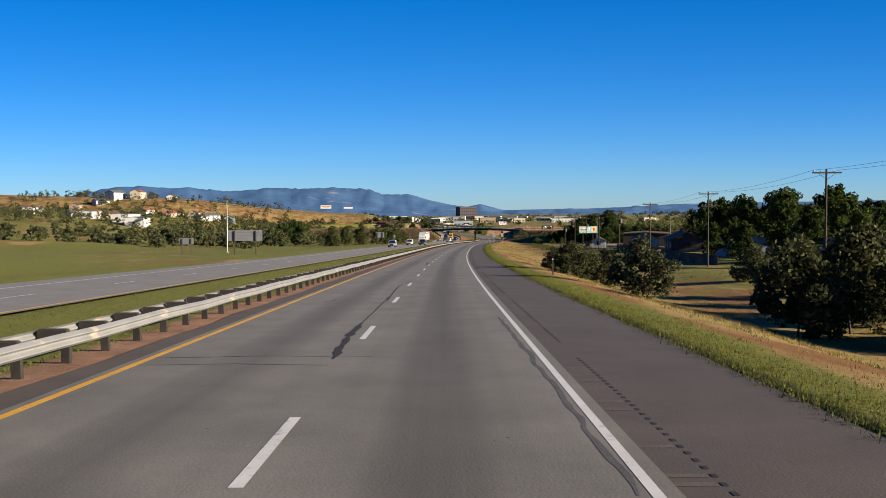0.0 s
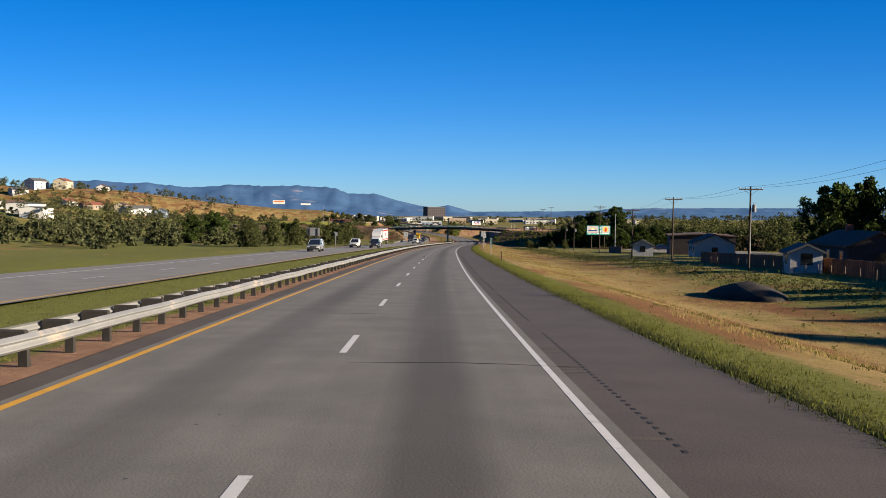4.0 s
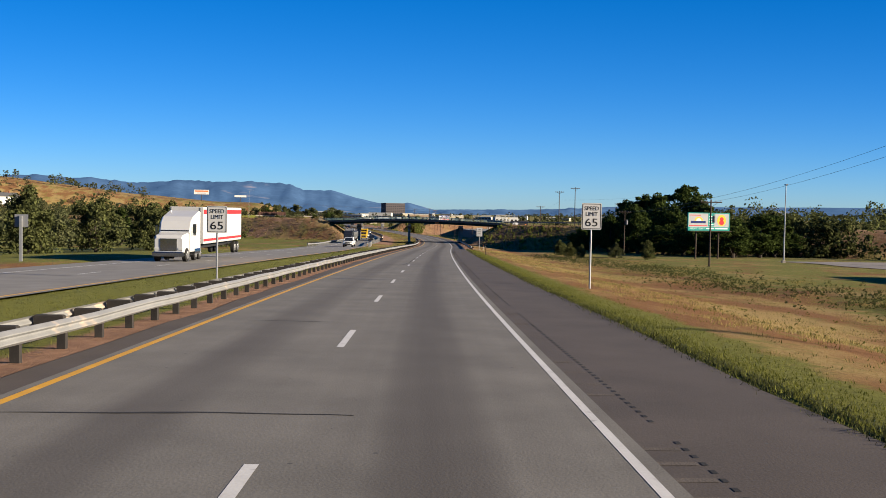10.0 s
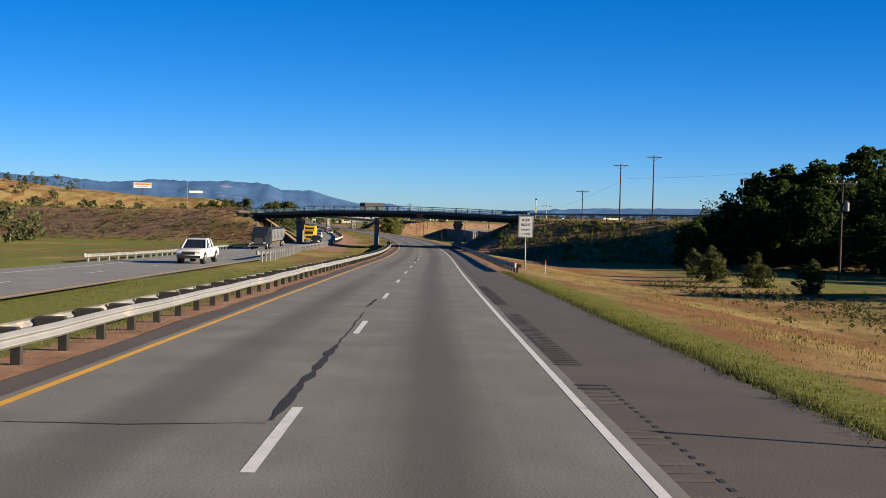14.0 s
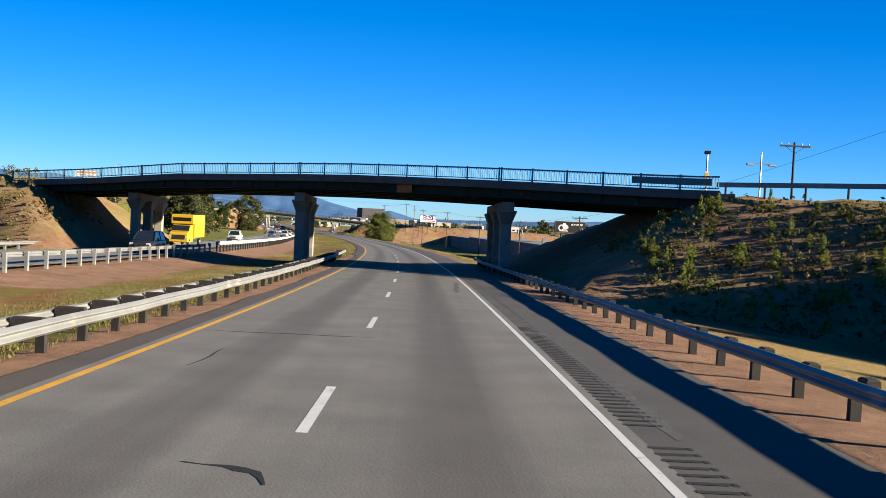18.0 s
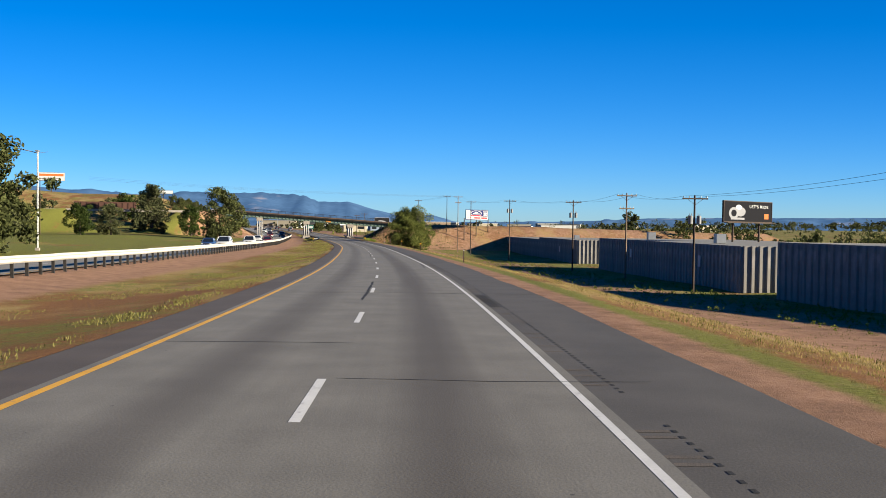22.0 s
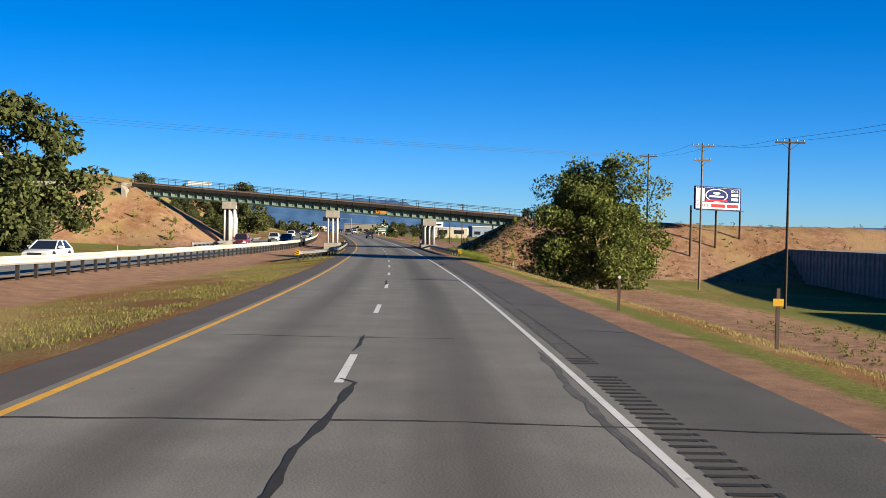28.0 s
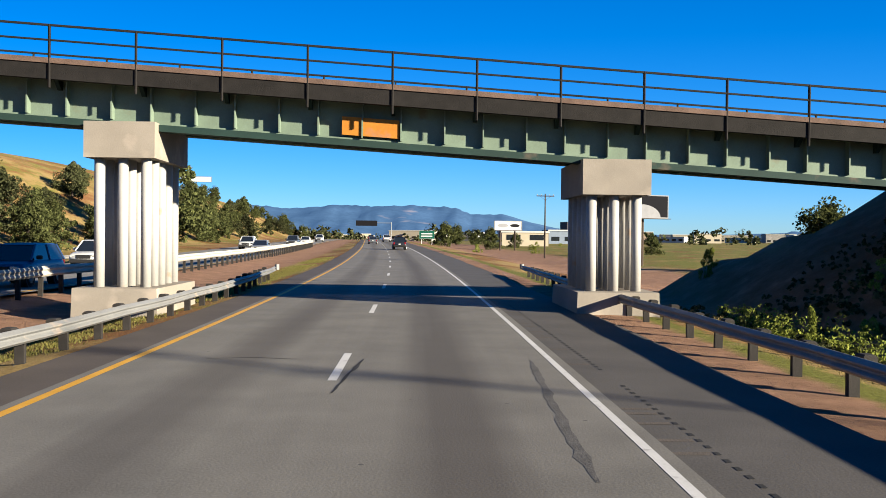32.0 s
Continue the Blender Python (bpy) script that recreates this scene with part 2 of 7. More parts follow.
def asphalt_material(name, base, dark, lanes):
    """Asphalt whose chart (metres across and along) gives wheel tracks, oil bands and streaks."""
    mat = material(name, base, 0.85, vary=0.2, scale=0.7, fine=32, bump=0.4, dist=0.008)
    nt = mat.node_tree
    N, L = nt.nodes, nt.links
    bs = N["Principled BSDF"]
    src = bs.inputs["Base Color"].links[0].from_socket
    uv = N.new("ShaderNodeUVMap")
    uv.uv_map = "chart"
    sep = N.new("ShaderNodeSeparateXYZ")
    L.new(uv.outputs[0], sep.inputs[0])

    def math_(op, a, b=None):
        m = N.new("ShaderNodeMath")
        m.operation = op
        for i, q in enumerate((a, b)):
            if q is None:
                continue
            if isinstance(q, (int, float)):
                m.inputs[i].default_value = q
            else:
                L.new(q, m.inputs[i])
        return m.outputs[0]

    def band(centre, width):
        d = math_("DIVIDE", math_("ABSOLUTE", math_("SUBTRACT", math_("ABSOLUTE", sep.outputs[0]), centre)), width)
        return math_("MAXIMUM", math_("SUBTRACT", 1.0, math_("MULTIPLY", d, d)), 0.0)
    mp = N.new("ShaderNodeMapping")
    mp.inputs["Scale"].default_value = (2.6, 0.035, 1)
    L.new(uv.outputs[0], mp.inputs[0])
    st = N.new("ShaderNodeTexNoise")
    st.inputs["Scale"].default_value, st.inputs["Detail"].default_value = 1.0, 5
    L.new(mp.outputs[0], st.inputs["Vector"])
    mp2 = N.new("ShaderNodeMapping")
    mp2.inputs["Scale"].default_value = (0.35, 0.05, 1)
    L.new(uv.outputs[0], mp2.inputs[0])
    bl = N.new("ShaderNodeTexNoise")
    bl.inputs["Scale"].default_value, bl.inputs["Detail"].default_value = 1.0, 4
    L.new(mp2.outputs[0], bl.inputs["Vector"])
    oil = math_("MULTIPLY", band(1.75, 0.75), math_("ADD", 0.15, math_("MULTIPLY", bl.outputs[0], 0.85)))
    right = math_("DIVIDE", math_("SUBTRACT", sep.outputs[0], 1.75), 1.5)
    right = math_("MAXIMUM", math_("SUBTRACT", 1.0, math_("MULTIPLY", right, right)), 0.0)
    oil = math_("ADD", oil, math_("MULTIPLY", right, 0.22))
    f = math_("ADD", math_("MULTIPLY", oil, lanes), math_("MULTIPLY", math_("SUBTRACT", st.outputs[0], 0.42), 0.5))
    f = math_("MINIMUM", math_("MAXIMUM", f, 0.0), 0.85)
    mx = N.new("ShaderNodeMixRGB")
    L.new(f, mx.inputs[0])
    L.new(src, mx.inputs[1])
    mx.inputs[2].default_value = (*dark, 1)
    sp = N.new("ShaderNodeTexVoronoi")
    sp.inputs["Scale"].default_value = 1.3
    tc = N.new("ShaderNodeTexCoord")
    L.new(tc.outputs["Object"], sp.inputs["Vector"])
    spot_ = math_("LESS_THAN", sp.outputs["Distance"], 0.035)
    m3 = N.new("ShaderNodeMixRGB")
    L.new(spot_, m3.inputs[0])
    L.new(mx.outputs[0], m3.inputs[1])
    m3.inputs[2].default_value = (0.05, 0.048, 0.045, 1)
    L.new(m3.outputs[0], bs.inputs["Base Color"])
    return mat


ASPHALT = asphalt_material("asphalt", (0.248, 0.232, 0.207), (0.05, 0.044, 0.039), 0.95)
ASPHALT_OLD = asphalt_material("asphalt_worn", (0.31, 0.295, 0.27), (0.11, 0.105, 0.098), 0.0)
SHOULDER = asphalt_material("asphalt_shoulder", (0.124, 0.102, 0.088), (0.058, 0.048, 0.042), 0.0)
SHOULDER_GREY = asphalt_material("asphalt_shoulder_grey", (0.122, 0.111, 0.101), (0.056, 0.052, 0.047), 0.0)
WHITE_LINE = material("white_road_paint", (0.9, 0.88, 0.84), 0.6, vary=0.1, scale=2, fine=25, bump=0.2, dist=0.005, stain=((0.25, 0.24, 0.23), 6.0, 0.6))
YELLOW_LINE = material("yellow_road_paint", (0.95, 0.5, 0.04), 0.6, vary=0.15, scale=2, fine=25, bump=0.2, dist=0.005, stain=((0.2, 0.14, 0.07), 6.0, 0.62))
TAR = material("crack_tar", (0.035, 0.033, 0.032), 0.85, vary=0.3, scale=4, fine=30, bump=0.3, dist=0.01)
STEEL = material("galvanised_steel", (0.37, 0.37, 0.365), 0.55, 0.25, vary=0.16, scale=1.5, fine=30, bump=0.1, dist=0.004, stain=((0.33, 0.27, 0.21), 1.2, 0.6))
DARK_POST = material("weathered_post", (0.04, 0.035, 0.032), 0.85, vary=0.35, scale=5, fine=60, bump=0.4)
CONCRETE = material("concrete", (0.42, 0.37, 0.31), 0.85, vary=0.14, scale=1.0, fine=35, bump=0.3, dist=0.01, stain=((0.27, 0.23, 0.19), 0.8, 0.56))
GIRDER = material("green_girder_paint", (0.024, 0.058, 0.05), 0.75, vary=0.2, scale=1.5, fine=25, bump=0.15, dist=0.005, stain=((0.08, 0.06, 0.045), 1.0, 0.62))
RAIL_PAINT = material("blue_green_rail_paint", (0.14, 0.27, 0.31), 0.5, vary=0.15, scale=2, fine=30, bump=0.1)


def ground_material():
    """Dry and green grass over reddish soil, in patches."""
    mat = bpy.data.materials.new("grassy_ground")
    mat.use_nodes = True
    nt = mat.node_tree
    N, L = nt.nodes, nt.links
    bs = N["Principled BSDF"]
    bs.inputs["Roughness"].default_value = 0.95
    bs.inputs["Specular IOR Level"].default_value = 0.1
    tc = N.new("ShaderNodeTexCoord")

    along = N.new("ShaderNodeMapping")
    along.inputs["Scale"].default_value = (1, 0.4, 1)
    L.new(tc.outputs["Object"], along.inputs[0])

    def nz(sc, de=5, ro=0.6):
        n = N.new("ShaderNodeTexNoise")
        n.inputs["Scale"].default_value, n.inputs["Detail"].default_value, n.inputs["Roughness"].default_value = sc, de, ro
        L.new(along.outputs[0] if sc < 0.3 else tc.outputs["Object"], n.inputs["Vector"])
        return n.outputs[0]

    def rg(src, a, b):
        r = N.new("ShaderNodeMapRange")
        r.inputs[1].default_value, r.inputs[2].default_value = a, b
        L.new(src, r.inputs[0])
        return r.outputs[0]

    def mx(f, a, b):
        m = N.new("ShaderNodeMixRGB")
        L.new(f, m.inputs[0])
        for s, i in ((a, 1), (b, 2)):
            if isinstance(s, tuple):
                m.inputs[i].default_value = (*s, 1)
            else:
                L.new(s, m.inputs[i])
        return m.outputs[0]

    att = N.new("ShaderNodeAttribute")
    att.attribute_name = "cover"
    sep = N.new("ShaderNodeSeparateColor")
    L.new(att.outputs["Color"], sep.inputs[0])
    clump = nz(0.9, 6, 0.7)
    fine = nz(9.0, 6, 0.75)
    patch = nz(0.06, 5)
    dry = mx(rg(fine, 0.3, 0.7), mx(rg(nz(0.15, 4), 0.44, 0.56), (0.128, 0.0833, 0.0306), (0.0892, 0.0408, 0.017)), mx(rg(nz(0.15, 4), 0.44, 0.56), (0.264, 0.189, 0.0765), (0.17, 0.085, 0.0323)))
    green = mx(rg(fine, 0.3, 0.7), (0.0527, 0.0561, 0.0102), (0.14, 0.14, 0.0289))
    soil = mx(rg(clump, 0.3, 0.7), (0.115, 0.066, 0.042), (0.235, 0.137, 0.089))
    wet = N.new("ShaderNodeMath")
    wet.operation = "MULTIPLY_ADD"
    L.new(clump, wet.inputs[0])
    wet.inputs[1].default_value = 0.7
    L.new(sep.outputs[0], wet.inputs[2])
    blot = N.new("ShaderNodeMath")
    blot.operation = "MULTIPLY_ADD"
    L.new(nz(0.2, 5, 0.65), blot.inputs[0])
    blot.inputs[1].default_value = 0.9
    L.new(wet.outputs[0], blot.inputs[2])
    g1 = mx(rg(blot.outputs[0], 0.94, 1.12), dry, green)
    so = N.new("ShaderNodeMath")
    so.operation = "MULTIPLY_ADD"
    L.new(patch, so.inputs[0])
    so.inputs[1].default_value = 0.5
    L.new(sep.outputs[1], so.inputs[2])
    so2 = N.new("ShaderNodeMath")
    so2.operation = "MULTIPLY_ADD"
    L.new(clump, so2.inputs[0])
    so2.inputs[1].default_value = 0.45
    L.new(so.outputs[0], so2.inputs[2])
    g2 = mx(rg(so2.outputs[0], 0.82, 1.02), g1, soil)
    L.new(g2, bs.inputs["Base Color"])
    bp = N.new("ShaderNodeBump")
    bp.inputs["Strength"].default_value, bp.inputs["Distance"].default_value = 0.9, 0.12
    L.new(nz(4.0, 8, 0.8), bp.inputs["Height"])
    L.new(bp.outputs[0], bs.inputs["Normal"])
    return mat


GROUND = ground_material()

# ---------------- ground ----------------
def axis(*runs):
    out = []
    for a, b, step in runs:
        out += list(np.arange(a, b, step))
    return [float(v) for v in out]


S_ROWS = axis((-1500, -300, 150), (-300, 0, 25), (0, 1010, 3.0), (1010, 1400, 12), (1400, 2200, 60), (2200, 4890, 250))
L_COLS = axis((-4200, -1200, 250), (-1200, -400, 60), (-400, -120, 14), (-120, -34, 4), (-34, -4, 1.2)) + [-5.2, -5.0, -4.7, -4.4, -4.21] + axis((-3.8, 7, 2.2)) + [5.95, 6.05, 6.4, 6.84, 6.95, 7.2, 7.5, 7.9, 8.3, 9.0, 10.0] + axis((11, 40, 1.5), (40, 120, 5), (120, 400, 20), (400, 1200, 70), (1200, 4400, 300))
L_COLS = sorted(set(round(v, 2) for v in L_COLS))


def cover(s, l):
    """Greenness and bareness of the ground."""
    o = opp(s)
    if l > 5.9:
        e = l - 6.7
        green = 0.5 * (1 - smooth(e, 0.9, 2.4)) + 0.08 + 0.22 * smooth(e, 13, 24)
        bare = lerp(s, [-200, 420, 470, 600, 700, 1500], [0.16, 0.2, 0.3, 0.32, 0.28, 0.28])
        if s > 600:
            green *= 0.95
            bare += 0.7 * (1 - smooth(e, 0.45, 1.0))
            bare += 0.42 * smooth(e, 5, 8) * (1 - smooth(e, 16, 28))
        if 465 < s <= 620:
            bare += 0.7 * smooth(s, 465, 485) * (1 - smooth(e, 0.8, 2.2))
    elif l > o - 1:
        green = lerp(s, [-200, 430, 490, 600, 1500], [0.6, 0.6, 0.26, 0.14, 0.12])
        bare = lerp(s, [-200, 480, 560, 640, 1500], [0.0, 0.02, 0.16, 0.05, 0.05])
        k = -5.3 - l
        bare += 0.7 * (1 - smooth(k, 0.3, 0.9)) if s < 620 else 0.0
        if s > 560:
            bare += 0.6 * smooth(o + 6.2 - l, 0, 2.0)
    else:
        e = o - 11.4 - l
        green = (0.4 + 0.3 * fbm(s, l, 0.03) - 0.08 * smooth(e, 60, 140)) * (1 - 0.6 * smooth(s, 930, 1000))
        bare = 0.12
    if bank1(s, l) > relief(s, l) - 0.6 and 480 < s < 760 and abs(l) < 200:
        bare, green = 0.44, 0.2
    if 900 < s < 980 and abs(l) < 170 and bank2(s, l) > relief(s, l) - 0.8:
        bare, green = (0.47, 0.08) if l > -48 else (0.25, 0.36)
    return max(0, green), max(0, bare)


def build_ground():
    g = Geo()
    cols = []
    n = len(L_COLS)
    for s in S_ROWS:
        for l in L_COLS:
            p = chart(s, l, relief(s, l))
            g.v.append(tuple(p))
            cols.append(cover(s, l))
    for i in range(len(S_ROWS) - 1):
        for j in range(n - 1):
            g.f.append((i * n + j, i * n + j + 1, (i + 1) * n + j + 1, (i + 1) * n + j))
    g.mi = [0] * len(g.f)
    me = g.mesh("ground", GROUND, True)
    at_ = me.attributes.new("cover", "FLOAT_COLOR", "POINT")
    flat = np.ones((len(cols), 4), np.float32)
    flat[:, :2] = cols
    flat[:, 2] = 0
    at_.data.foreach_set("color", flat.ravel())
    ob = new("ground", me)
    tagged(ob, "dry grass and reddish soil beside the highway, greener along the verge", "ground", kind="structure")


build_ground()


# ---------------- roads ----------------
def strip(s0, s1, la, lb, z=0.0, step=4.0, crown=0.0):
    """A flat strip along the road between two offsets (numbers or functions of s)."""
    g = Geo()
    n = max(2, int((s1 - s0) / step) + 1)
    fa = la if callable(la) else (lambda s: la)
    fb = lb if callable(lb) else (lambda s: lb)
    for s in np.linspace(s0, s1, n):
        g.v += [tuple(rd(s, fa(s), z)), tuple(rd(s, fb(s), z))]
    g.f = [(2 * i, 2 * i + 1, 2 * i + 3, 2 * i + 2) for i in range(n - 1)]
    g.mi = [0] * len(g.f)
    g.chart = [(q, s) for s in np.linspace(s0, s1, n) for q in (fa(s), fb(s))]
    return g


def paved(name, g, mat):
    """A strip's mesh with its chart for the asphalt."""
    me = fix(g.mesh(name, mat))
    uv = me.uv_layers.new(name="chart")
    for lp in me.loops:
        uv.data[lp.index].uv = g.chart[lp.vertex_index]
    return me


road = whole("road", paved("road", strip(-150, 1400, -3.9, 3.9, 0.0), ASPHALT), None, "grey two-lane asphalt highway carriageway with sealed cracks", "road", kind="structure")
part("shoulder", paved("shoulder", strip(-150, 478, 3.9, shoulder_edge, -0.004), SHOULDER), None, road, "reddish-grey asphalt shoulder")
part("shoulder", paved("shoulder", strip(478, 1400, 3.9, shoulder_edge, -0.004), SHOULDER_GREY), None, road, "grey asphalt shoulder")
part("shoulder", paved("shoulder", strip(-150, 1400, lambda s: -4.5 + 0.07 * math.sin(s * 0.7) + 0.06 * math.sin(s * 1.9) if s < 625 else -5.0, -3.9, -0.004), SHOULDER), None, road, "narrow dark asphalt shoulder")
part("edge_line", strip(-150, 1400, 3.62, 3.735, 0.003, 2.0), WHITE_LINE, road, "worn white edge line")
part("edge_line", strip(-150, 1400, -3.74, -3.59, 0.003, 2.0), YELLOW_LINE, road, "yellow edge line")
DASH0 = 61.19
for k in range(-6, 100):
    e = DASH0 + 12.192 * k
    part("lane_dash", strip(e - 3.2, e, -0.055, 0.085, 0.003, 1.1), WHITE_LINE, road)
other = whole("road", paved("road", strip(-150, 1400, lambda s: opp(s) - 9.9, lambda s: opp(s) + 0.2, 0.0), ASPHALT_OLD), None, "pale grey asphalt carriageway for oncoming traffic", "road", kind="structure")
part("edge_line", strip(-150, 1400, lambda s: opp(s) - 7.6, lambda s: opp(s) - 7.45, 0.006), WHITE_LINE, other, "white edge line")
part("edge_line", strip(-150, 1400, lambda s: opp(s) - 0.2, lambda s: opp(s) - 0.05, 0.006), YELLOW_LINE, other, "yellow edge line")
for k in range(-6, 100):
    e = DASH0 + 3 + 12.192 * k
    part("lane_dash", strip(e - 3.1, e, lambda s: opp(s) - 3.85, lambda s: opp(s) - 3.73, 0.006, 1.5), WHITE_LINE, other)

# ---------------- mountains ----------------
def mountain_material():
    # Haze is painted in: blue base colour plus a faint blue glow.
    mat = material("hazed_mountain", (0.06, 0.11, 0.2), 1.0, vary=0.35, scale=0.006, fine=0.05, bump=0.0, stain=((0.2, 0.16, 0.15), 0.004, 0.62), spec=0.0)
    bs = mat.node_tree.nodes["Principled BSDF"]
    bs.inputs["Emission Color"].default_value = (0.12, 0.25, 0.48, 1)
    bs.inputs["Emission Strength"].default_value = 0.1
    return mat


def build_mountains():
    ridge_az = [40, 33, 28, 23.5, 21.8, 19.7, 17.9, 16.8, 15.8, 14.6, 13.8, 12.4, 10.7, 9.3, 7.9, 6.7, 5.1, 4.53, 3.8, 2.0, 0.8, -0.65, -1.6, -2.44, -3.3, -3.9, -6.4, -9, -12.3, -14.3, -18, -22, -26, -34, -45]
    ridge_el = [1.6, 1.8, 2.0, 2.5, 3.1, 3.5, 3.53, 3.41, 3.5, 3.34, 3.28, 3.29, 3.48, 3.42, 3.43, 3.47, 3.40, 3.37, 3.04, 3.04, 2.68, 2.36, 2.25, 2.42, 2.2, 2.02, 2.07, 2.1, 2.22, 2.35, 2.42, 2.45, 2.5, 2.5, 2.4]
    eye = Vector((2.0, 50.0, 0.4))
    g = Geo()
    az = np.arange(48, -48, -0.2)
    depth = [3300, 3430, 3550, 3680, 3800, 3930, 4050, 4180, 4300, 4430, 4550, 4670, 4780, 4880]
    grow = [0.0, 0.02, 0.05, 0.09, 0.13, 0.19, 0.26, 0.36, 0.48, 0.61, 0.74, 0.88, 1.0, 0.8]
    top = np.interp(-az, [-a for a in ridge_az], ridge_el)
    for a, t in zip(az, top):
        peak = 4780 * math.tan(radians(t - 2.1 + 0.2))
        edge = (6 if a > 2 else 1.5) * fbm(a * 40, 0, 0.06, 5)
        for d, k in zip(depth, grow):
            w = fbm(a * 82, d * 0.7, 0.0055, 6)
            z = -19 + (peak + 19) * k + edge * k ** 5 + (26 * w * k * (1 - k) * 4 if 0 < k < 1 else 0)
            g.v.append((eye.x - math.sin(radians(a)) * d, eye.y + math.cos(radians(a)) * d, z))
    n = len(depth)
    for i in range(len(az) - 1):
        for j in range(n - 1):
            g.f.append((i * n + j, i * n + j + 1, (i + 1) * n + j + 1, (i + 1) * n + j))
    g.mi = [0] * len(g.f)
    whole("mountain_range", g, mountain_material(), "distant mountain range on the horizon, coloured blue-grey for haze", "mountains", kind="structure", shade=True)


build_mountains()

# ---------------- guard rails ----------------
W_FACE = [(x, z * 0.87) for x, z in ((0.0, 0.36), (0.02, 0.375), (0.08, 0.42), (0.08, 0.445), (0.025, 0.495), (0.025, 0.525), (0.08, 0.575), (0.08, 0.60), (0.02, 0.65), (0.0, 0.665))]
CREAM_STEEL = material("cream_steel", (0.72, 0.67, 0.58), 0.6, 0.0, vary=0.1, scale=1.5, fine=30, bump=0.1, dist=0.004, stain=((0.3, 0.24, 0.18), 1.2, 0.63))
POST_ME = fix(Geo().box(-0.08, 0.08, -0.055, 0.055, -0.5, 0.46, bevel=0.012).mesh("post", DARK_POST))
BLOCK_ME = fix(Geo().box(-0.10, 0.10, -0.14, 0.14, 0.3, 0.535, bevel=0.03).mesh("block", DARK_POST))
WIDE_BLOCK_ME = fix(Geo().box(-0.24, 0.3, -0.075, 0.075, 0.3, 0.585, bevel=0.025).mesh("block", DARK_POST))
STEEL_POST_ME = fix(Geo().box(-0.08, 0.08, -0.08, 0.08, -0.5, 0.57, bevel=0.012).mesh("post", STEEL))


def guardrail(s0, s1, off, face=1, label="", step=1.905, steel=False, blocks=True, z=0.0, double=False, tall=1.0, beam=None):
    """A W-beam rail along the road; face 1 looks to the road's right, -1 to its left."""
    fo = off if callable(off) else (lambda s: off)
    W = [(x, 0.3 + (h - 0.3) * tall) for x, h in W_FACE]
    rail = thing("guardrail", at(s0, fo(s0), z), label, "guardrail", "highway guardrails")
    inv = rail.matrix_world.inverted()
    n = int((s1 - s0) / step)
    g = Geo()
    rings = []
    for k in range(n + 1):
        s = s0 + k * step
        wob = 0.012 * math.sin(s * 0.9) + 0.02 * fbm(s, 4, 0.08)
        pts = [inv @ rd(s, fo(s) + face * (0.14 + x), z + h + wob) for x, h in W]
        back = [inv @ rd(s, fo(s) + face * (0.14 + x - 0.012), z + h + wob) for x, h in reversed(W)]
        rings.append(pts + back)
    g.sweep(rings)
    part("beam", g, beam or STEEL, rail, "W-shaped galvanised steel beam")
    if double:
        far = Geo()
        rings = []
        for k in range(n + 1):
            s = s0 + k * step
            pts = [inv @ rd(s, fo(s) - face * (0.62 + x), z + h) for x, h in W_FACE]
            back = [inv @ rd(s, fo(s) - face * (0.62 + x - 0.012), z + h) for x, h in reversed(W_FACE)]
            rings.append(pts + back)
        far.sweep(rings)
        part("beam", far, STEEL, rail, "W-shaped steel beam facing the median")
    for k in range(n + 1):
        s = s0 + (k + 0.5) * step
        if s > s1:
            break
        m = inv @ at(s, fo(s) - (face * 0.1 if blocks else 0.0), z, 0 if face > 0 else 180) @ pose(0, 0, 0, random.uniform(-1.5, 1.5), random.uniform(-1.5, 1.5), random.uniform(-4, 4))
        part("post", STEEL_POST_ME if steel else POST_ME, None, rail, m=m)
        if blocks:
            part("block", WIDE_BLOCK_ME if double else BLOCK_ME, None, rail, m=inv @ at(s, fo(s) - face * (0.36 if double else 0.29), z + random.uniform(-0.02, 0.03), 0 if face > 0 else 180))
    # rounded end shoe
    for s in (s0, s1):
        e = Geo()
        cx = inv @ rd(s, fo(s) + face * 0.18, z + 0.5)
        e.tube(cx + Vector((0, 0, -0.15)), cx + Vector((0, 0, 0.15)), 0.12, n=12)
        part("end_shoe", e, STEEL, rail)
    return rail


guardrail(18, 620, lambda s: lerp(s, [0, 530, 620], [-4.98, -5.0, -5.75]), 1, "weathered double-sided galvanised guardrail on dark posts between shoulder and grassy median", double=True)
guardrail(478, 611, lambda s: lerp(s, [470, 490, 600, 611], [7.75, 7.35, 7.3, 7.7]), -1, "galvanised guardrail on dark posts beside the shoulder, under a bridge")
guardrail(494, 611, lambda s: opp(s) + 0.75, -1, "pale galvanised guardrail on steel posts along the oncoming lanes", steel=True, blocks=False, step=2.4, z=0.2)
guardrail(613, 1060, lambda s: opp(s) + 0.75, 1, "tall cream-coloured guardrail with short dark posts along the oncoming lanes", blocks=False, step=1.905, z=0.27, tall=1.45, beam=CREAM_STEEL)
guardrail(482, 660, lambda s: opp(s) - 10.4, 1, "pale galvanised guardrail beyond the oncoming lanes", steel=True, blocks=False, step=2.4)
guardrail(879, 958, lambda s: lerp(s, [879, 888, 900, 945, 958], [-7.9, -6.6, -5.4, -5.4, -6.0]), 1, "galvanised guardrail on dark posts beside the median, leading under a bridge")
guardrail(899, 962, lambda s: lerp(s, [899, 906, 940, 962], [8.0, 7.5, 7.4, 7.9]), -1, "galvanised guardrail on dark posts along the shoulder before the railway bridge")
guardrail(915, 985, lambda s: opp(s) - 10.0, 1, "pale galvanised guardrail beyond the oncoming lanes, by the railway bridge", steel=True, blocks=False, step=2.4)

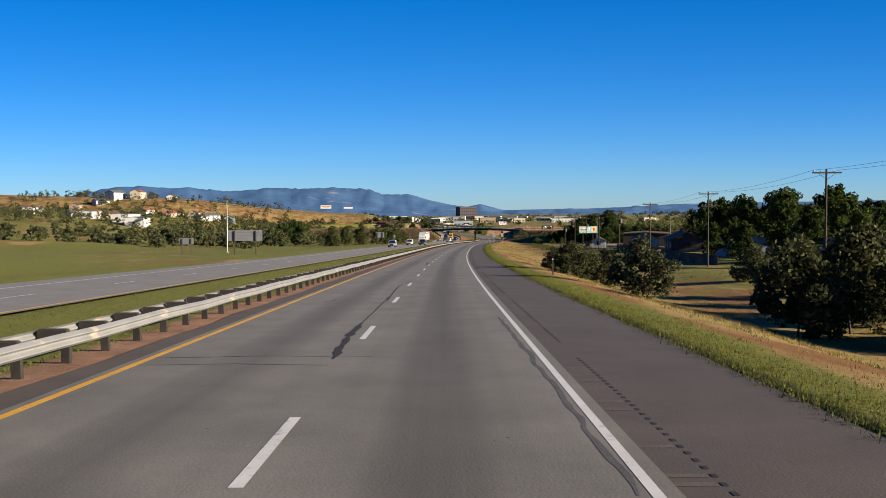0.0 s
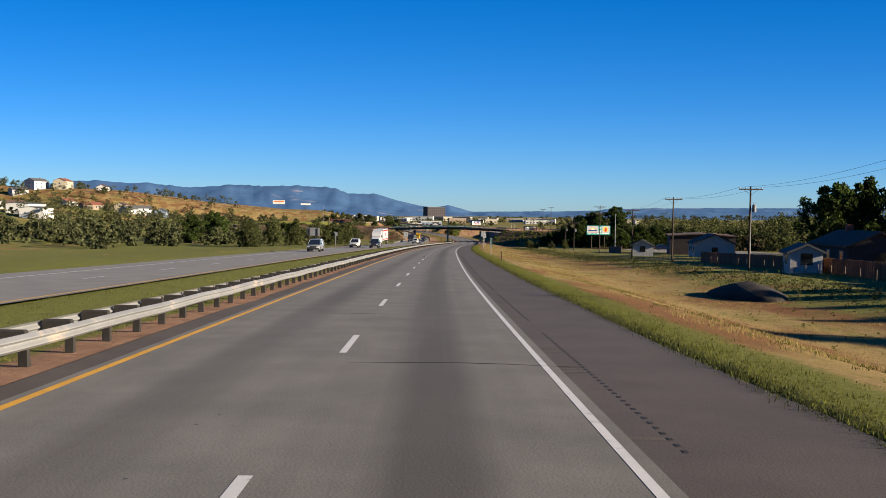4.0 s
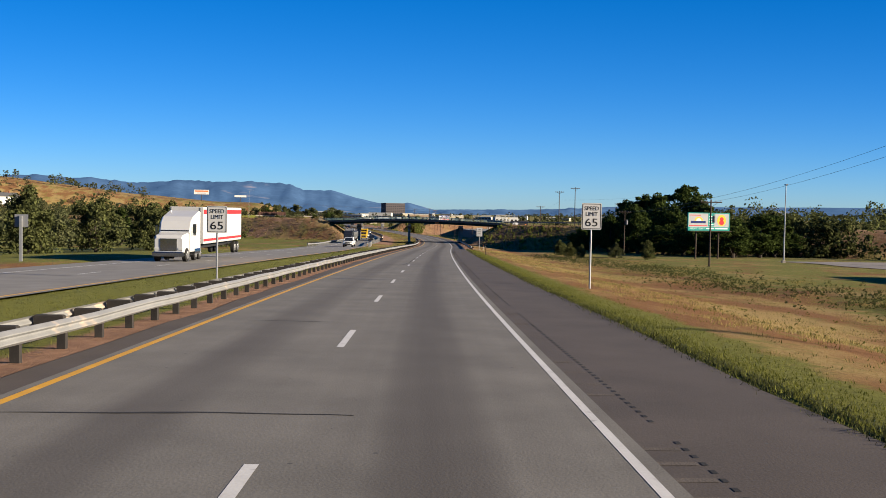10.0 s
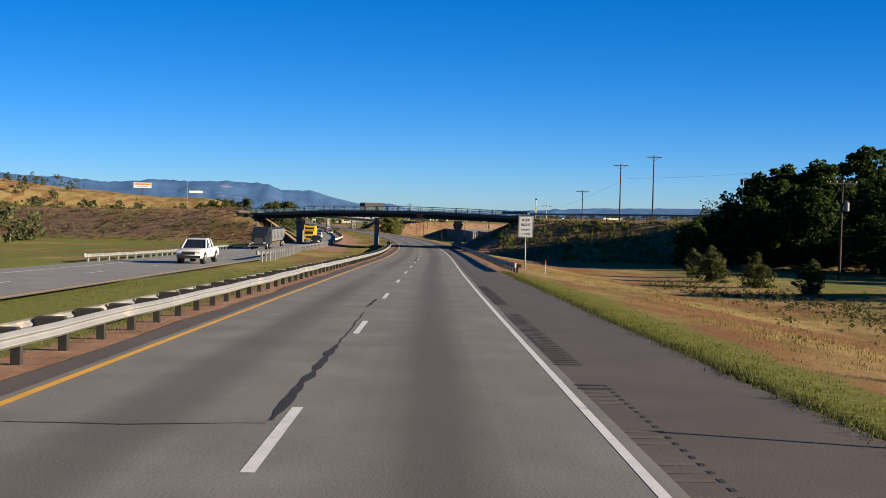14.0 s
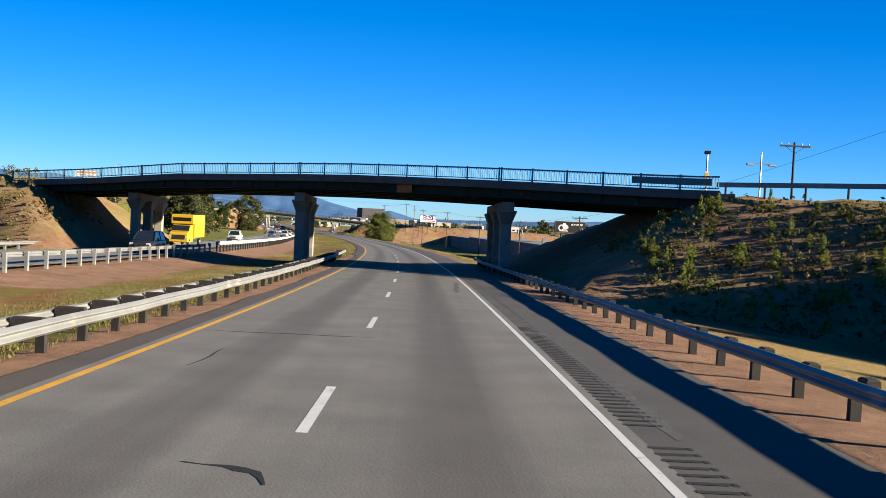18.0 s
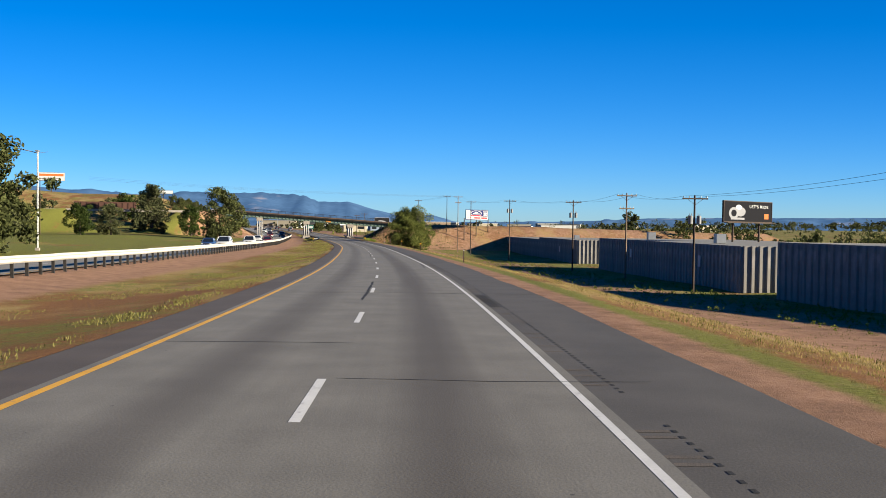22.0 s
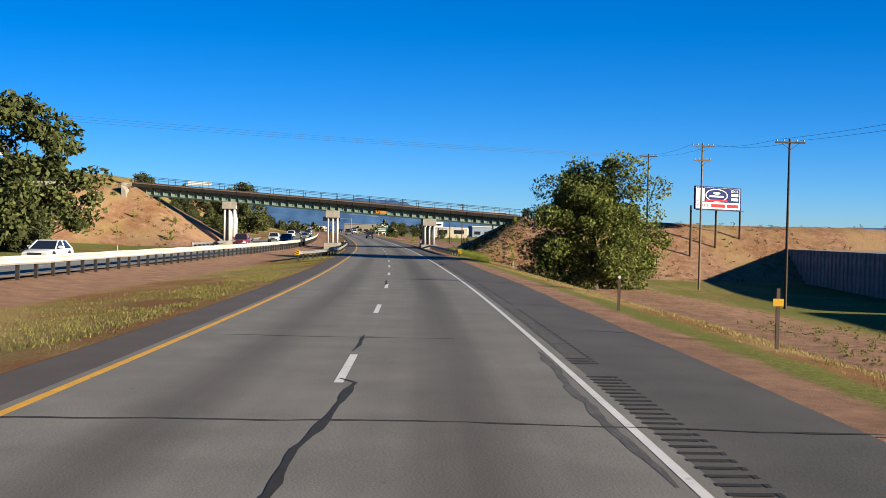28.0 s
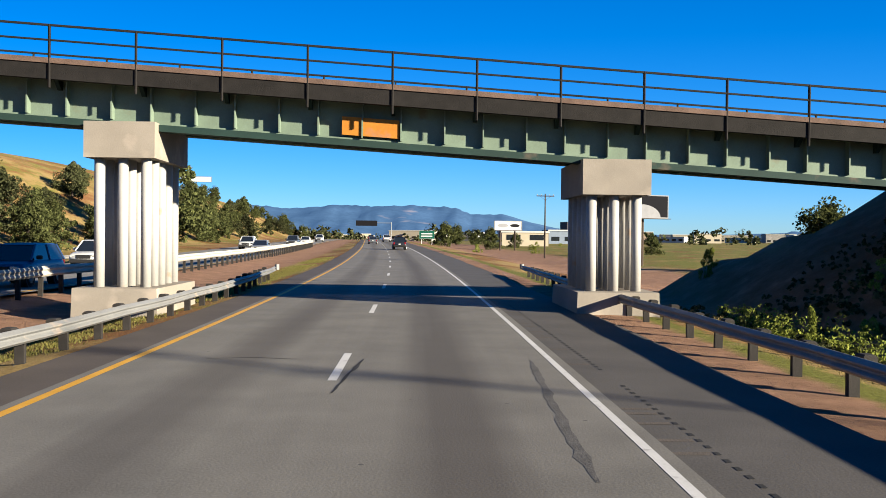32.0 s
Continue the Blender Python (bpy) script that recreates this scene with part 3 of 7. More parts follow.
YELLOW_SIGN = material("yellow_sign_sheeting", (0.75, 0.42, 0.02), 0.45, vary=0.05, bump=0.0)
BLACK_PAINT = material("black_paint", (0.015, 0.015, 0.016), 0.5, vary=0.2, bump=0.05)


def end_marker(s, l, label):
    """Striped panel on the end of a rail."""
    t = thing("object_marker", at(s, l, 0.28), label, "road marker")
    part("panel", Geo().box(-0.2, 0.2, -0.012, 0.012, 0.0, 0.46, bevel=0.006), YELLOW_SIGN, t)
    for k in range(3):
        z = 0.03 + k * 0.15
        g = Geo()
        g.prism([(-0.19, z), (0.19, z + 0.13), (0.19, z + 0.2 if k < 2 else 0.455), (-0.19, z + 0.07)], -0.018, -0.0125, "y")
        part("stripe", g, BLACK_PAINT, t)


end_marker(878.6, -7.85, "yellow and black striped marker on the end of a guardrail")
end_marker(898.6, 7.95, "yellow and black striped marker on the end of a guardrail")

# ---------------- road bridge ----------------
RAIL_STEEL = material("dark_rail_steel", (0.07, 0.05, 0.042), 0.7, vary=0.25, scale=3, fine=20, bump=0.15)
RUST = material("rusty_plate", (0.62, 0.26, 0.1), 0.8, vary=0.3, scale=3, fine=20, bump=0.2)
FASCIA = material("stained_concrete_edge", (0.2, 0.17, 0.15), 0.9, vary=0.25, scale=1.2, fine=30, bump=0.3, dist=0.01)


def b1p(l, off, z):
    return rd(592.8 - 0.64 * l + off, l, z)


def b1top(l):
    return lerp(l, [-60, -40, -30, -20, -8.5, -4, 0, 4.7, 9.5, 14, 16.5, 19, 60], [6.8, 7.05, 7.37, 7.92, 7.97, 7.94, 7.84, 7.7, 7.52, 7.32, 7.22, 7.14, 6.9]) - 1.12


def b1m(l):
    """Pose on the road that the overpass carries."""
    return Matrix.Translation(b1p(l, 4.0, bank1(599.0 - 0.64 * l, l)))


BALUSTER_ME = fix(Geo().tube((0, 0, 0), (0, 0, 0.68), 0.026, n=5).mesh("baluster", RAIL_PAINT))


def build_bridge1():
    br = thing("road_bridge", Matrix.Translation(b1p(0, 0, 0)), "road overpass with dark green girders, blue-green railings and concrete piers", "bridge")
    inv = br.matrix_world.inverted()
    ls = np.arange(-39.0, 20.01, 1.0)

    def bar(o0, o1, z0, z1):
        """A bar along the bridge, heights from the deck's top."""
        g = Geo()
        g.sweep([[inv @ b1p(l, o, b1top(l) + z) for o, z in ((o0, z0), (o1, z0), (o1, z1), (o0, z1))] for l in ls])
        return g

    part("deck", bar(-0.35, 16.35, -0.3, 0.0), CONCRETE, br, "concrete deck slab")
    for o0, o1 in ((-0.4, 0.0), (16.0, 16.4)):
        part("curb", bar(o0, o1, -0.36, 0.2), FASCIA, br, "stained concrete curb")
    for k in range(6):
        o = 0.7 + k * 2.9
        zb = -0.97
        shape = [(-0.2, zb), (0.2, zb), (0.2, zb + 0.05), (0.02, zb + 0.05), (0.02, -0.36), (0.2, -0.36), (0.2, -0.3), (-0.2, -0.3), (-0.2, -0.36), (-0.02, -0.36), (-0.02, zb + 0.05), (-0.2, zb + 0.05)]
        g = Geo()
        g.sweep([[inv @ b1p(l, o + a, b1top(l) + z) for a, z in shape] for l in ls])
        girder = part("girder", g, GIRDER, br, "dark green plate girder")
        if k in (0, 5):
            for l in np.arange(-37, 19, 2.2):
                sg = -1 if k == 0 else 1
                p = [inv @ b1p(l + d, o + sg * e, b1top(l) + z) for z in (zb + 0.05, -0.36) for d, e in ((-0.02, 0.02), (0.02, 0.02), (0.02, 0.17), (-0.02, 0.17))]
                part("stiffener", Geo().add(p, [(0, 1, 2, 3), (4, 5, 6, 7), (0, 1, 5, 4), (1, 2, 6, 5), (2, 3, 7, 6), (3, 0, 4, 7)]), GIRDER, girder)
    far_bars = Geo()
    for side in (-0.2, 16.2):
        top = bar(side - 0.05, side + 0.05, 1.02, 1.12)
        part("top_rail", top, RAIL_PAINT, br)
        part("bottom_rail", bar(side - 0.03, side + 0.03, 0.3, 0.36), RAIL_PAINT, br)
        posts = np.arange(6.92 - 21 * 2.2, 21, 2.2)
        for a, b in zip(posts[:-1], posts[1:]):
            g = Geo()
            for e in ((0.0, 0.16) if abs((a - 6.92) / 15.4 - round((a - 6.92) / 15.4)) < 0.05 else (0.0,)):
                p = [inv @ b1p(a + e + d, side + f, b1top(a) + z) for z in (0.15, 1.17) for d, f in ((-0.05, -0.07), (0.05, -0.07), (0.05, 0.07), (-0.05, 0.07))]
                g.add(p, [(3, 2, 1, 0), (4, 5, 6, 7), (0, 1, 5, 4), (1, 2, 6, 5), (2, 3, 7, 6), (3, 0, 4, 7)])
            part("rail_post", g, RAIL_PAINT, br)
            bars = np.linspace(a, b, 15)[1:-1]
            if side < 0:
                for l in bars:
                    part("baluster", BALUSTER_ME, None, br, m=Matrix.Translation(inv @ b1p(l, side, b1top(l) + 0.35)))
            else:
                far = far_bars
                for l in bars:
                    far.tube(inv @ b1p(l, side, b1top(l) + 0.35), inv @ b1p(l, side, b1top(l) + 1.03), 0.014, n=4)
    g = Geo()
    g.sweep([[inv @ b1p(l, o, b1top(l) + z) for o, z in ((-0.26, 0.5), (-0.23, 0.5), (-0.23, 0.95), (-0.26, 0.95))] for l in np.linspace(15.2, 19.6, 5)])
    part("end_panel", g, RAIL_PAINT, br, "solid blue-green panel at the railing's end")
    tagged(part("far_balusters", far_bars, RAIL_PAINT, br), kind="stuff")
    g = Geo()
    g.add([inv @ b1p(l, o, b1top(0) + z) for o in (0.3, 0.34) for l, z in ((-0.4, -0.98), (0.75, -0.98), (0.75, -0.36), (-0.4, -0.36))],
          [(0, 1, 2, 3), (4, 5, 6, 7), (0, 1, 5, 4), (1, 2, 6, 5), (2, 3, 7, 6), (3, 0, 4, 7)])
    part("clearance_plate", g, RUST, br, "rusty orange plate on the girder")
    # piers: three columns under a cap each
    for l0, s0 in ((7.8, 590.2), (-8.5, 601.0), (-25.5, 612.6)):
        pier = part("pier", Geo().sweep([[inv @ rd(s0 + a * 9.1, l0 + d, b1top(l0) - 1.22 + z) for d, z in ((-0.42, -0.72), (0.42, -0.72), (0.42, 0.0), (-0.42, 0.0))] for a in (-0.15, 1.15)]), CONCRETE, br, "concrete pier with flared column heads")
        for k in range(3):
            s, l = s0 + k * 4.55, l0
            zt = b1top(l0) - 1.94
            g = Geo()
            rings = []
            for z, wx, wy in ((-0.8, 0.4, 0.42), (zt - 0.85, 0.4, 0.42), (zt, 0.66, 1.15), (zt + 0.1, 0.66, 1.15)):
                c = 0.05
                rings.append([inv @ rd(s + b, l + a, z) for a, b in ((-wx + c, -wy), (wx - c, -wy), (wx, -wy + c), (wx, wy - c), (wx - c, wy), (-wx + c, wy), (-wx, wy - c), (-wx, -wy + c))])
            g.sweep(rings)
            part("column", g, CONCRETE, pier)
    for l0, w in ((19.6, 1.0), (-38.8, -1.0)):
        g = Geo()
        g.sweep([[inv @ b1p(l0 + d, o, b1top(l0) + z) for d, z in ((0, -2.6), (w * 1.2, -2.6), (w * 1.2, 0.0), (0, 0.0))] for o in (-0.4, 16.4)])
        part("abutment", g, CONCRETE, br, "concrete abutment")


build_bridge1()
# approach guard fence on the bank to the right of the bridge
g = Geo()
fence = thing("guardrail", Matrix.Translation(b1p(24, 0, 6)), "low dark guardrail along the overpass approach", "guardrail", "highway guardrails")
finv = fence.matrix_world.inverted()
g.sweep([[finv @ b1p(l, 0.2 + o, b1top(20) + 0.1 + z) for o, z in ((0, 0.35), (0.06, 0.35), (0.06, 0.66), (0, 0.66))] for l in np.arange(20, 62, 3.0)])
part("beam", g, STEEL, fence)
for l in np.arange(20.5, 60, 2.0):
    part("post", Geo().tube(finv @ b1p(l, 0.3, b1top(20) - 0.8), finv @ b1p(l, 0.3, b1top(20) + 0.75), 0.07, n=6), DARK_POST, fence)

# ---------------- railway bridge ----------------
TIMBER = material("black_timber", (0.02, 0.017, 0.016), 0.9, vary=0.4, scale=3, fine=40, bump=0.5)
LIGHT_GREEN = material("pale_green_girder_paint", (0.25, 0.33, 0.25), 0.6, vary=0.15, scale=1.5, fine=25, bump=0.15, dist=0.005, stain=((0.1, 0.09, 0.06), 1.2, 0.64))
PLANK = material("weathered_plank", (0.2, 0.13, 0.1), 0.9, vary=0.35, scale=2, fine=30, bump=0.4)
PIPE = material("whitewashed_pipe", (0.62, 0.6, 0.57), 0.5, vary=0.1, scale=1.5, fine=20, bump=0.1, stain=((0.3, 0.2, 0.13), 1.6, 0.63))
ORANGE = material("faded_orange_plate", (0.72, 0.27, 0.03), 0.7, vary=0.15, scale=2, fine=15, bump=0.1, stain=((0.25, 0.12, 0.06), 1.5, 0.55))


def b2z(l):
    return 5.02 - 0.062 * l


def build_bridge2():
    s0 = 936.4
    br = thing("railway_bridge", Matrix.Translation(rd(s0, 0, 0)), "railway overpass of pale green girders on piers of white pipes", "bridge")
    inv = br.matrix_world.inverted()
    ls = np.arange(-36.6, 21.2, 1.2)

    def bar(a, b, z0, z1, l0=None, l1=None, n=None):
        g = Geo()
        row = ls if l0 is None else np.linspace(l0, l1, n or 2)
        g.sweep([[inv @ rd(s0 + o, l, b2z(l) + z) for o, z in ((a, z0), (b, z0), (b, z1), (a, z1))] for l in row])
        return g

    for o in (0.74, 3.9):
        shape = [(-0.14, 0.0), (0.2, 0.0), (0.2, 0.05), (0.02, 0.05), (0.02, 1.2), (0.2, 1.2), (0.2, 1.25), (-0.14, 1.25), (-0.14, 1.2), (-0.02, 1.2), (-0.02, 0.05), (-0.14, 0.05)]
        g = Geo()
        g.sweep([[inv @ rd(s0 + o + a, l, b2z(l) + z) for a, z in shape] for l in ls])
        part("girder", g, LIGHT_GREEN, br, "pale green plate girder")
    part("girder_flange", bar(0.5, 0.98, -0.2, -0.004), GIRDER, br, "dark bottom flange")
    part("deck", bar(0.42, 4.6, 1.254, 1.62), TIMBER, br, "dark timber deck")
    part("walkway", bar(-0.2, 0.415, 1.45, 1.6), PLANK, br, "weathered brown plank walkway")
    part("edge_beam", bar(-0.16, 0.04, 1.0, 1.446), TIMBER, br, "black timber edge beam")
    for o in (1.9, 3.35):
        part("track_rail", bar(o - 0.04, o + 0.04, 1.62, 1.78), RAIL_STEEL, br, "dark track rail")
    for k, l in enumerate(np.arange(-36.2, 21, 2.45)):
        g = Geo()
        pts = [(0.045, 1.25), (0.42, 1.25), (0.71, 1.19), (0.71, 0.8), (0.6, 0.8), (0.3, 1.05), (0.045, 1.1)]
        g.sweep([[inv @ rd(s0 + o, l + d, b2z(l) + z) for o, z in pts] for d in (-0.06, 0.06)])
        part("bracket", g, GIRDER, br)
        for e in (0.25, 1.55):
            p = [inv @ rd(s0 + o, l + e + d, b2z(l + e) + z) for z in (0.055, 1.19) for d, o in ((-0.02, 0.45), (0.02, 0.45), (0.02, 0.715), (-0.02, 0.715))]
            part("stiffener", Geo().add(p, [(3, 2, 1, 0), (4, 5, 6, 7), (0, 1, 5, 4), (1, 2, 6, 5), (2, 3, 7, 6), (3, 0, 4, 7)]), LIGHT_GREEN, br)
        part("rail_post", Geo().tube(inv @ rd(s0 - 0.17, l, b2z(l) + 0.75), inv @ rd(s0 - 0.17, l, b2z(l) + 2.56), 0.04, n=6), TIMBER, br)
    part("handrail", bar(-0.2, -0.14, 2.5, 2.56), TIMBER, br)
    part("handrail", bar(-0.2, -0.14, 2.08, 2.13), TIMBER, br)
    part("handrail", bar(4.7, 4.76, 2.5, 2.56), TIMBER, br)
    for l in np.arange(-36.2, 21, 2.45):
        part("rail_post", Geo().tube(inv @ rd(s0 + 4.73, l, b2z(l) + 1.2), inv @ rd(s0 + 4.73, l, b2z(l) + 2.56), 0.035, n=5), TIMBER, br)
    part("clearance_plate", bar(0.5, 0.56, 0.12, 0.66, -0.95, 0.75), ORANGE, br, "faded orange clearance plate")
    for l0 in (7.2, -7.35, -22.6):
        zc = b2z(l0) - 0.03
        pier = part("pier", Geo().sweep([[inv @ rd(s0 + 0.1 + o, l0 + a, zc + z) for a, z in ((-1.02, -1.05), (1.02, -1.05), (1.02, 0.0), (-1.02, 0.0))] for o in (0.0, 3.9)]), CONCRETE, br, "pier cap of pale concrete on a cluster of pipes")
        part("footing", Geo().sweep([[inv @ rd(s0 - 0.25 + o, l0 + a, z) for a, z in ((-1.25, -0.9), (1.25, -0.9), (1.2, 0.62), (-1.2, 0.62))] for o in (0.0, 4.6)]), CONCRETE, pier, "concrete footing")
        for i in range(3):
            for j in range(5):
                l, s = l0 + (i - 1) * 0.68, s0 + 0.5 + j * 0.77
                part("pipe", Geo().tube(inv @ rd(s, l, 0.6), inv @ rd(s, l, zc - 1.03), 0.155, n=12), PIPE, pier, "", shade=True)
    for l0, w in ((21.2, 1.0), (-36.6, -1.0)):
        part("abutment", Geo().sweep([[inv @ rd(s0 + o, l0 + d, b2z(l0) + z) for d, z in ((0, -1.6), (w * 1.4, -1.6), (w * 1.4, 1.5), (0, 1.5))] for o in (-0.3, 5.2)]), CONCRETE, br, "pale concrete abutment")
    part("wing_wall", Geo().sweep([[inv @ rd(s0 - 0.6 + o, -36.6 + d, b2z(-36.6) + z) for d, z in ((-0.2, -2.2), (0.6, -2.6), (0.2, 0.3), (-0.4, 0.9))] for o in (-4.0, 0.2)]), CONCRETE, br, "pale concrete wing wall")


build_bridge2()


def build_far_bridge():
    """Brown girder bridge to the left of the highway."""
    a, b = rd(925, -77.5, 0), rd(927, -49.5, 0)
    br = thing("road_bridge", Matrix.Translation(a), "brown plate-girder bridge on round concrete pillars", "bridge")
    inv = br.matrix_world.inverted()
    d = (b - a).normalized()
    nrm = Vector((-d.y, d.x, 0))

    def beam(t0, t1, w, z0, z1):
        g = Geo()
        g.sweep([[inv @ (a + d * t + nrm * o + Vector((0, 0, z))) for o, z in ((-w, z0), (w, z0), (w, z1), (-w, z1))] for t in (t0, t1)])
        return g

    brown = material("rust_brown_girder", (0.11, 0.05, 0.035), 0.75, vary=0.25, scale=1, fine=20, bump=0.2)
    part("girder", beam(-0.5, 17.5, 0.25, 7.6, 10.4), brown, br, "rust-brown plate girder")
    for t in np.arange(0, 17.4, 1.7):
        g = Geo()
        g.sweep([[inv @ (a + d * (t + e) + nrm * o + Vector((0, 0, z))) for o, z in ((-0.42, 7.5), (0.42, 7.5), (0.42, 10.2), (-0.42, 10.2))] for e in (-0.08, 0.08)])
        part("stiffener", g, brown, br)
    part("deck", beam(-14, 36, 2.2, 7.5, 8.2), CONCRETE, br, "concrete deck")
    for t in (0.0, 28.0):
        base = a + d * t
        part("pillar", Geo().tube(inv @ (base + Vector((0, 0, -1))), inv @ (base + Vector((0, 0, 7.45))), 0.95, n=20), CONCRETE, br, "round concrete pillar", shade=True)
    

build_far_bridge()

# ---------------- utility poles, wires, lamps ----------------
POLE_WOOD = material("weathered_pole_wood", (0.085, 0.06, 0.045), 0.9, vary=0.35, scale=2, fine=30, bump=0.5)
PALE_WOOD = material("pale_pole_wood", (0.26, 0.18, 0.12), 0.9, vary=0.3, scale=2, fine=30, bump=0.5)
INSUL = material("grey_insulator", (0.3, 0.3, 0.3), 0.4, vary=0.1, bump=0.0)
WIRE = material("wire", (0.03, 0.03, 0.03), 0.6, vary=0.1, bump=0.0)
ALU = material("brushed_aluminium", (0.55, 0.56, 0.57), 0.4, 0.6, vary=0.08, scale=2, bump=0.05)
WHITE_SIGN = material("white_sign_sheeting", (0.78, 0.78, 0.76), 0.5, vary=0.04, scale=2, bump=0.0)
SIGN_BLACK = material("sign_black", (0.012, 0.012, 0.012), 0.5, vary=0.1, bump=0.0)
SIGN_GREEN = material("sign_green", (0.005, 0.11, 0.07), 0.45, vary=0.08, bump=0.0)
SIGN_BACK = material("sign_back_metal", (0.32, 0.33, 0.35), 0.5, 0.3, vary=0.12, scale=1, bump=0.05)


def utility_pole(s, l, zb, zt, arms=1, trans=0, turn=0, wood=None, label="", lean=0.0, drop=0.0):
    h = zt - zb
    gz = relief(s, l)
    zb = min(zb, gz)
    h = zt - zb
    t = thing("utility_pole", at(s, l, zb, turn) @ pose(0, 0, 0, 0, lean, 0), label or "dark wooden utility pole with a crossarm standing in the grass", "utility pole", "utility poles")
    g = Geo()
    g.tube((0, 0, -0.6), (0, 0, h), 0.14, 0.09, 10)
    part("pole", g, wood or POLE_WOOD, t, shade=False)
    for k in range(arms):
        z = h - 0.35 - k * (1.7 if arms > 1 else 1)
        w = 1.35 if k == 0 else 1.0
        arm = part("crossarm", Geo().box(-w, w, -0.2, -0.09, z - 0.07, z + 0.07, bevel=0.01), wood or POLE_WOOD, t)
        for x in (-w + 0.12, -w * 0.45, w * 0.45, w - 0.12):
            i = Geo()
            i.tube((x, -0.145, z + 0.07), (x, -0.145, z + 0.16), 0.025, n=6)
            i.tube((x, -0.145, z + 0.13), (x, -0.145, z + 0.26), 0.06, 0.045, n=8)
            part("insulator", i, INSUL, arm)
        b = Geo()
        for sg in (-1, 1):
            b.tube((0, -0.13, z - 0.65), (sg * w * 0.6, -0.15, z - 0.05), 0.02, n=5)
        part("brace", b, POLE_WOOD, t)
    for k in range(trans):
        x = (k - (trans - 1) / 2) * 0.9
        if trans == 1:
            x = 0.42
        g = Geo()
        z = h - 2.2
        g.tube((x, -0.1, z - 0.75), (x, -0.1, z + 0.05), 0.24, n=14)
        g.tube((x, -0.1, z + 0.05), (x, -0.1, z + 0.12), 0.2, 0.1, n=14)
        tr = part("transformer", g, INSUL, t, "grey transformer can", shade=False)
        g = Geo()
        for e in (-0.1, 0.1):
            g.tube((x + e, -0.1, z + 0.1), (x + e, -0.1, z + 0.35), 0.03, 0.02, n=6)
        part("bushing", g, INSUL, tr)
    return t


def wire(a, b, sag, label="thin dark overhead power line between poles"):
    g = Geo()
    rings = []
    for k in range(15):
        u = k / 14
        p = a.lerp(b, u) + Vector((0, 0, -sag * 4 * u * (1 - u)))
        rings.append([p + Vector((0.0, 0.0, 0.014)), p + Vector((0.0, 0.012, -0.008)), p + Vector((0.012, 0, -0.008))])
    g.sweep(rings)
    return whole("overhead_wire", g, WIRE, label, "power line", "overhead power lines")


NEAR_POLES = [(95, 37.2, -1.2, 9.0, 1, 0), (135, 37.0, -1.2, 8.8, 1, 0), (176.6, 37.2, -0.9, 8.9, 2, 0), (217, 37, -1, 8.9, 1, 0), (254, 37, -1, 8.6, 1, 1), (290, 37, -1, 9.0, 1, 0), (322.7, 37.0, -1, 8.3, 1, 1), (367.7, 37.1, -0.7, 10.5, 2, 0), (424.3, 36.7, -0.7, 7.6, 1, 1), (501.2, 40.3, -0.7, 8.6, 1, 1)]
for q in NEAR_POLES:
    utility_pole(*q[:4], arms=q[4], trans=q[5])
HIGH_POLES = [(568.9, 39.6, 6.0, 16.9), (581.3, 36.9, 6.0, 16.3), (600.6, 33.9, 5.5, 12.2)]
for q in HIGH_POLES:
    utility_pole(*q, arms=1, label="wooden utility pole with a crossarm on the overpass embankment")
WALL_POLES = [(672, 32.0, -1.0, 7.0, 1, 1, 0), (722.9, 32.9, -1.6, 6.75, 1, 2, 0), (749.4, 33.9, -1.9, 8.2, 2, 0, 1), (782.3, 35.1, -2.5, 8.5, 1, 2, 0), (831, 34.5, -2.8, 10.35, 1, 2, 0), (878.8, 35.4, -3.4, 11.5, 1, 0, 0), (904.8, 37.1, -3.1, 13.75, 2, 0, 1), (931, 39.0, 0.0, 14.8, 1, 0, 0)]
for q in WALL_POLES:
    utility_pole(*q[:4], arms=q[4], trans=q[5], wood=PALE_WOOD if q[6] else None, label="wooden utility pole with crossarms beside a concrete wall")
utility_pole(970.3, 36.7, 3.0, 14.2, arms=2, label="wooden utility pole behind the railway embankment")
utility_pole(1010, 22, 0.0, 9.0, arms=1, label="wooden utility pole beside the highway verge")
utility_pole(1045, 24, 0.0, 8.5, arms=1, label="wooden utility pole beside the highway verge")
utility_pole(870, -75, 1.0, 15.0, arms=1, label="dark wooden utility pole behind roadside trees")
for seq in (NEAR_POLES, WALL_POLES):
    for p, q in zip(seq[:-1], seq[1:]):
        for dx in (-1.2, 1.2):
            wire(rd(p[0], p[1] + dx, p[3] - 0.1), rd(q[0], q[1] + dx, q[3] - 0.1), 0.5)
wire(rd(581.3, 36.9, 13.0), rd(672, 31.5, 6.7), 1.0)
wire(rd(581.3, 37.9, 13.6), rd(560, 62, 14.6), 0.4)
for dz in (0.0, 0.4, 0.8):
    wire(rd(931, 39, 14.2 + dz * 0.4), rd(905, -70, 16.2 + dz), 0.8, "thin overhead cable crossing the highway before the railway bridge")
for dx in (-1.1, 0.0, 1.1):
    wire(rd(970.3, 36.7 + dx, 13.9), rd(931, 39.0 + dx, 14.6), 0.3)


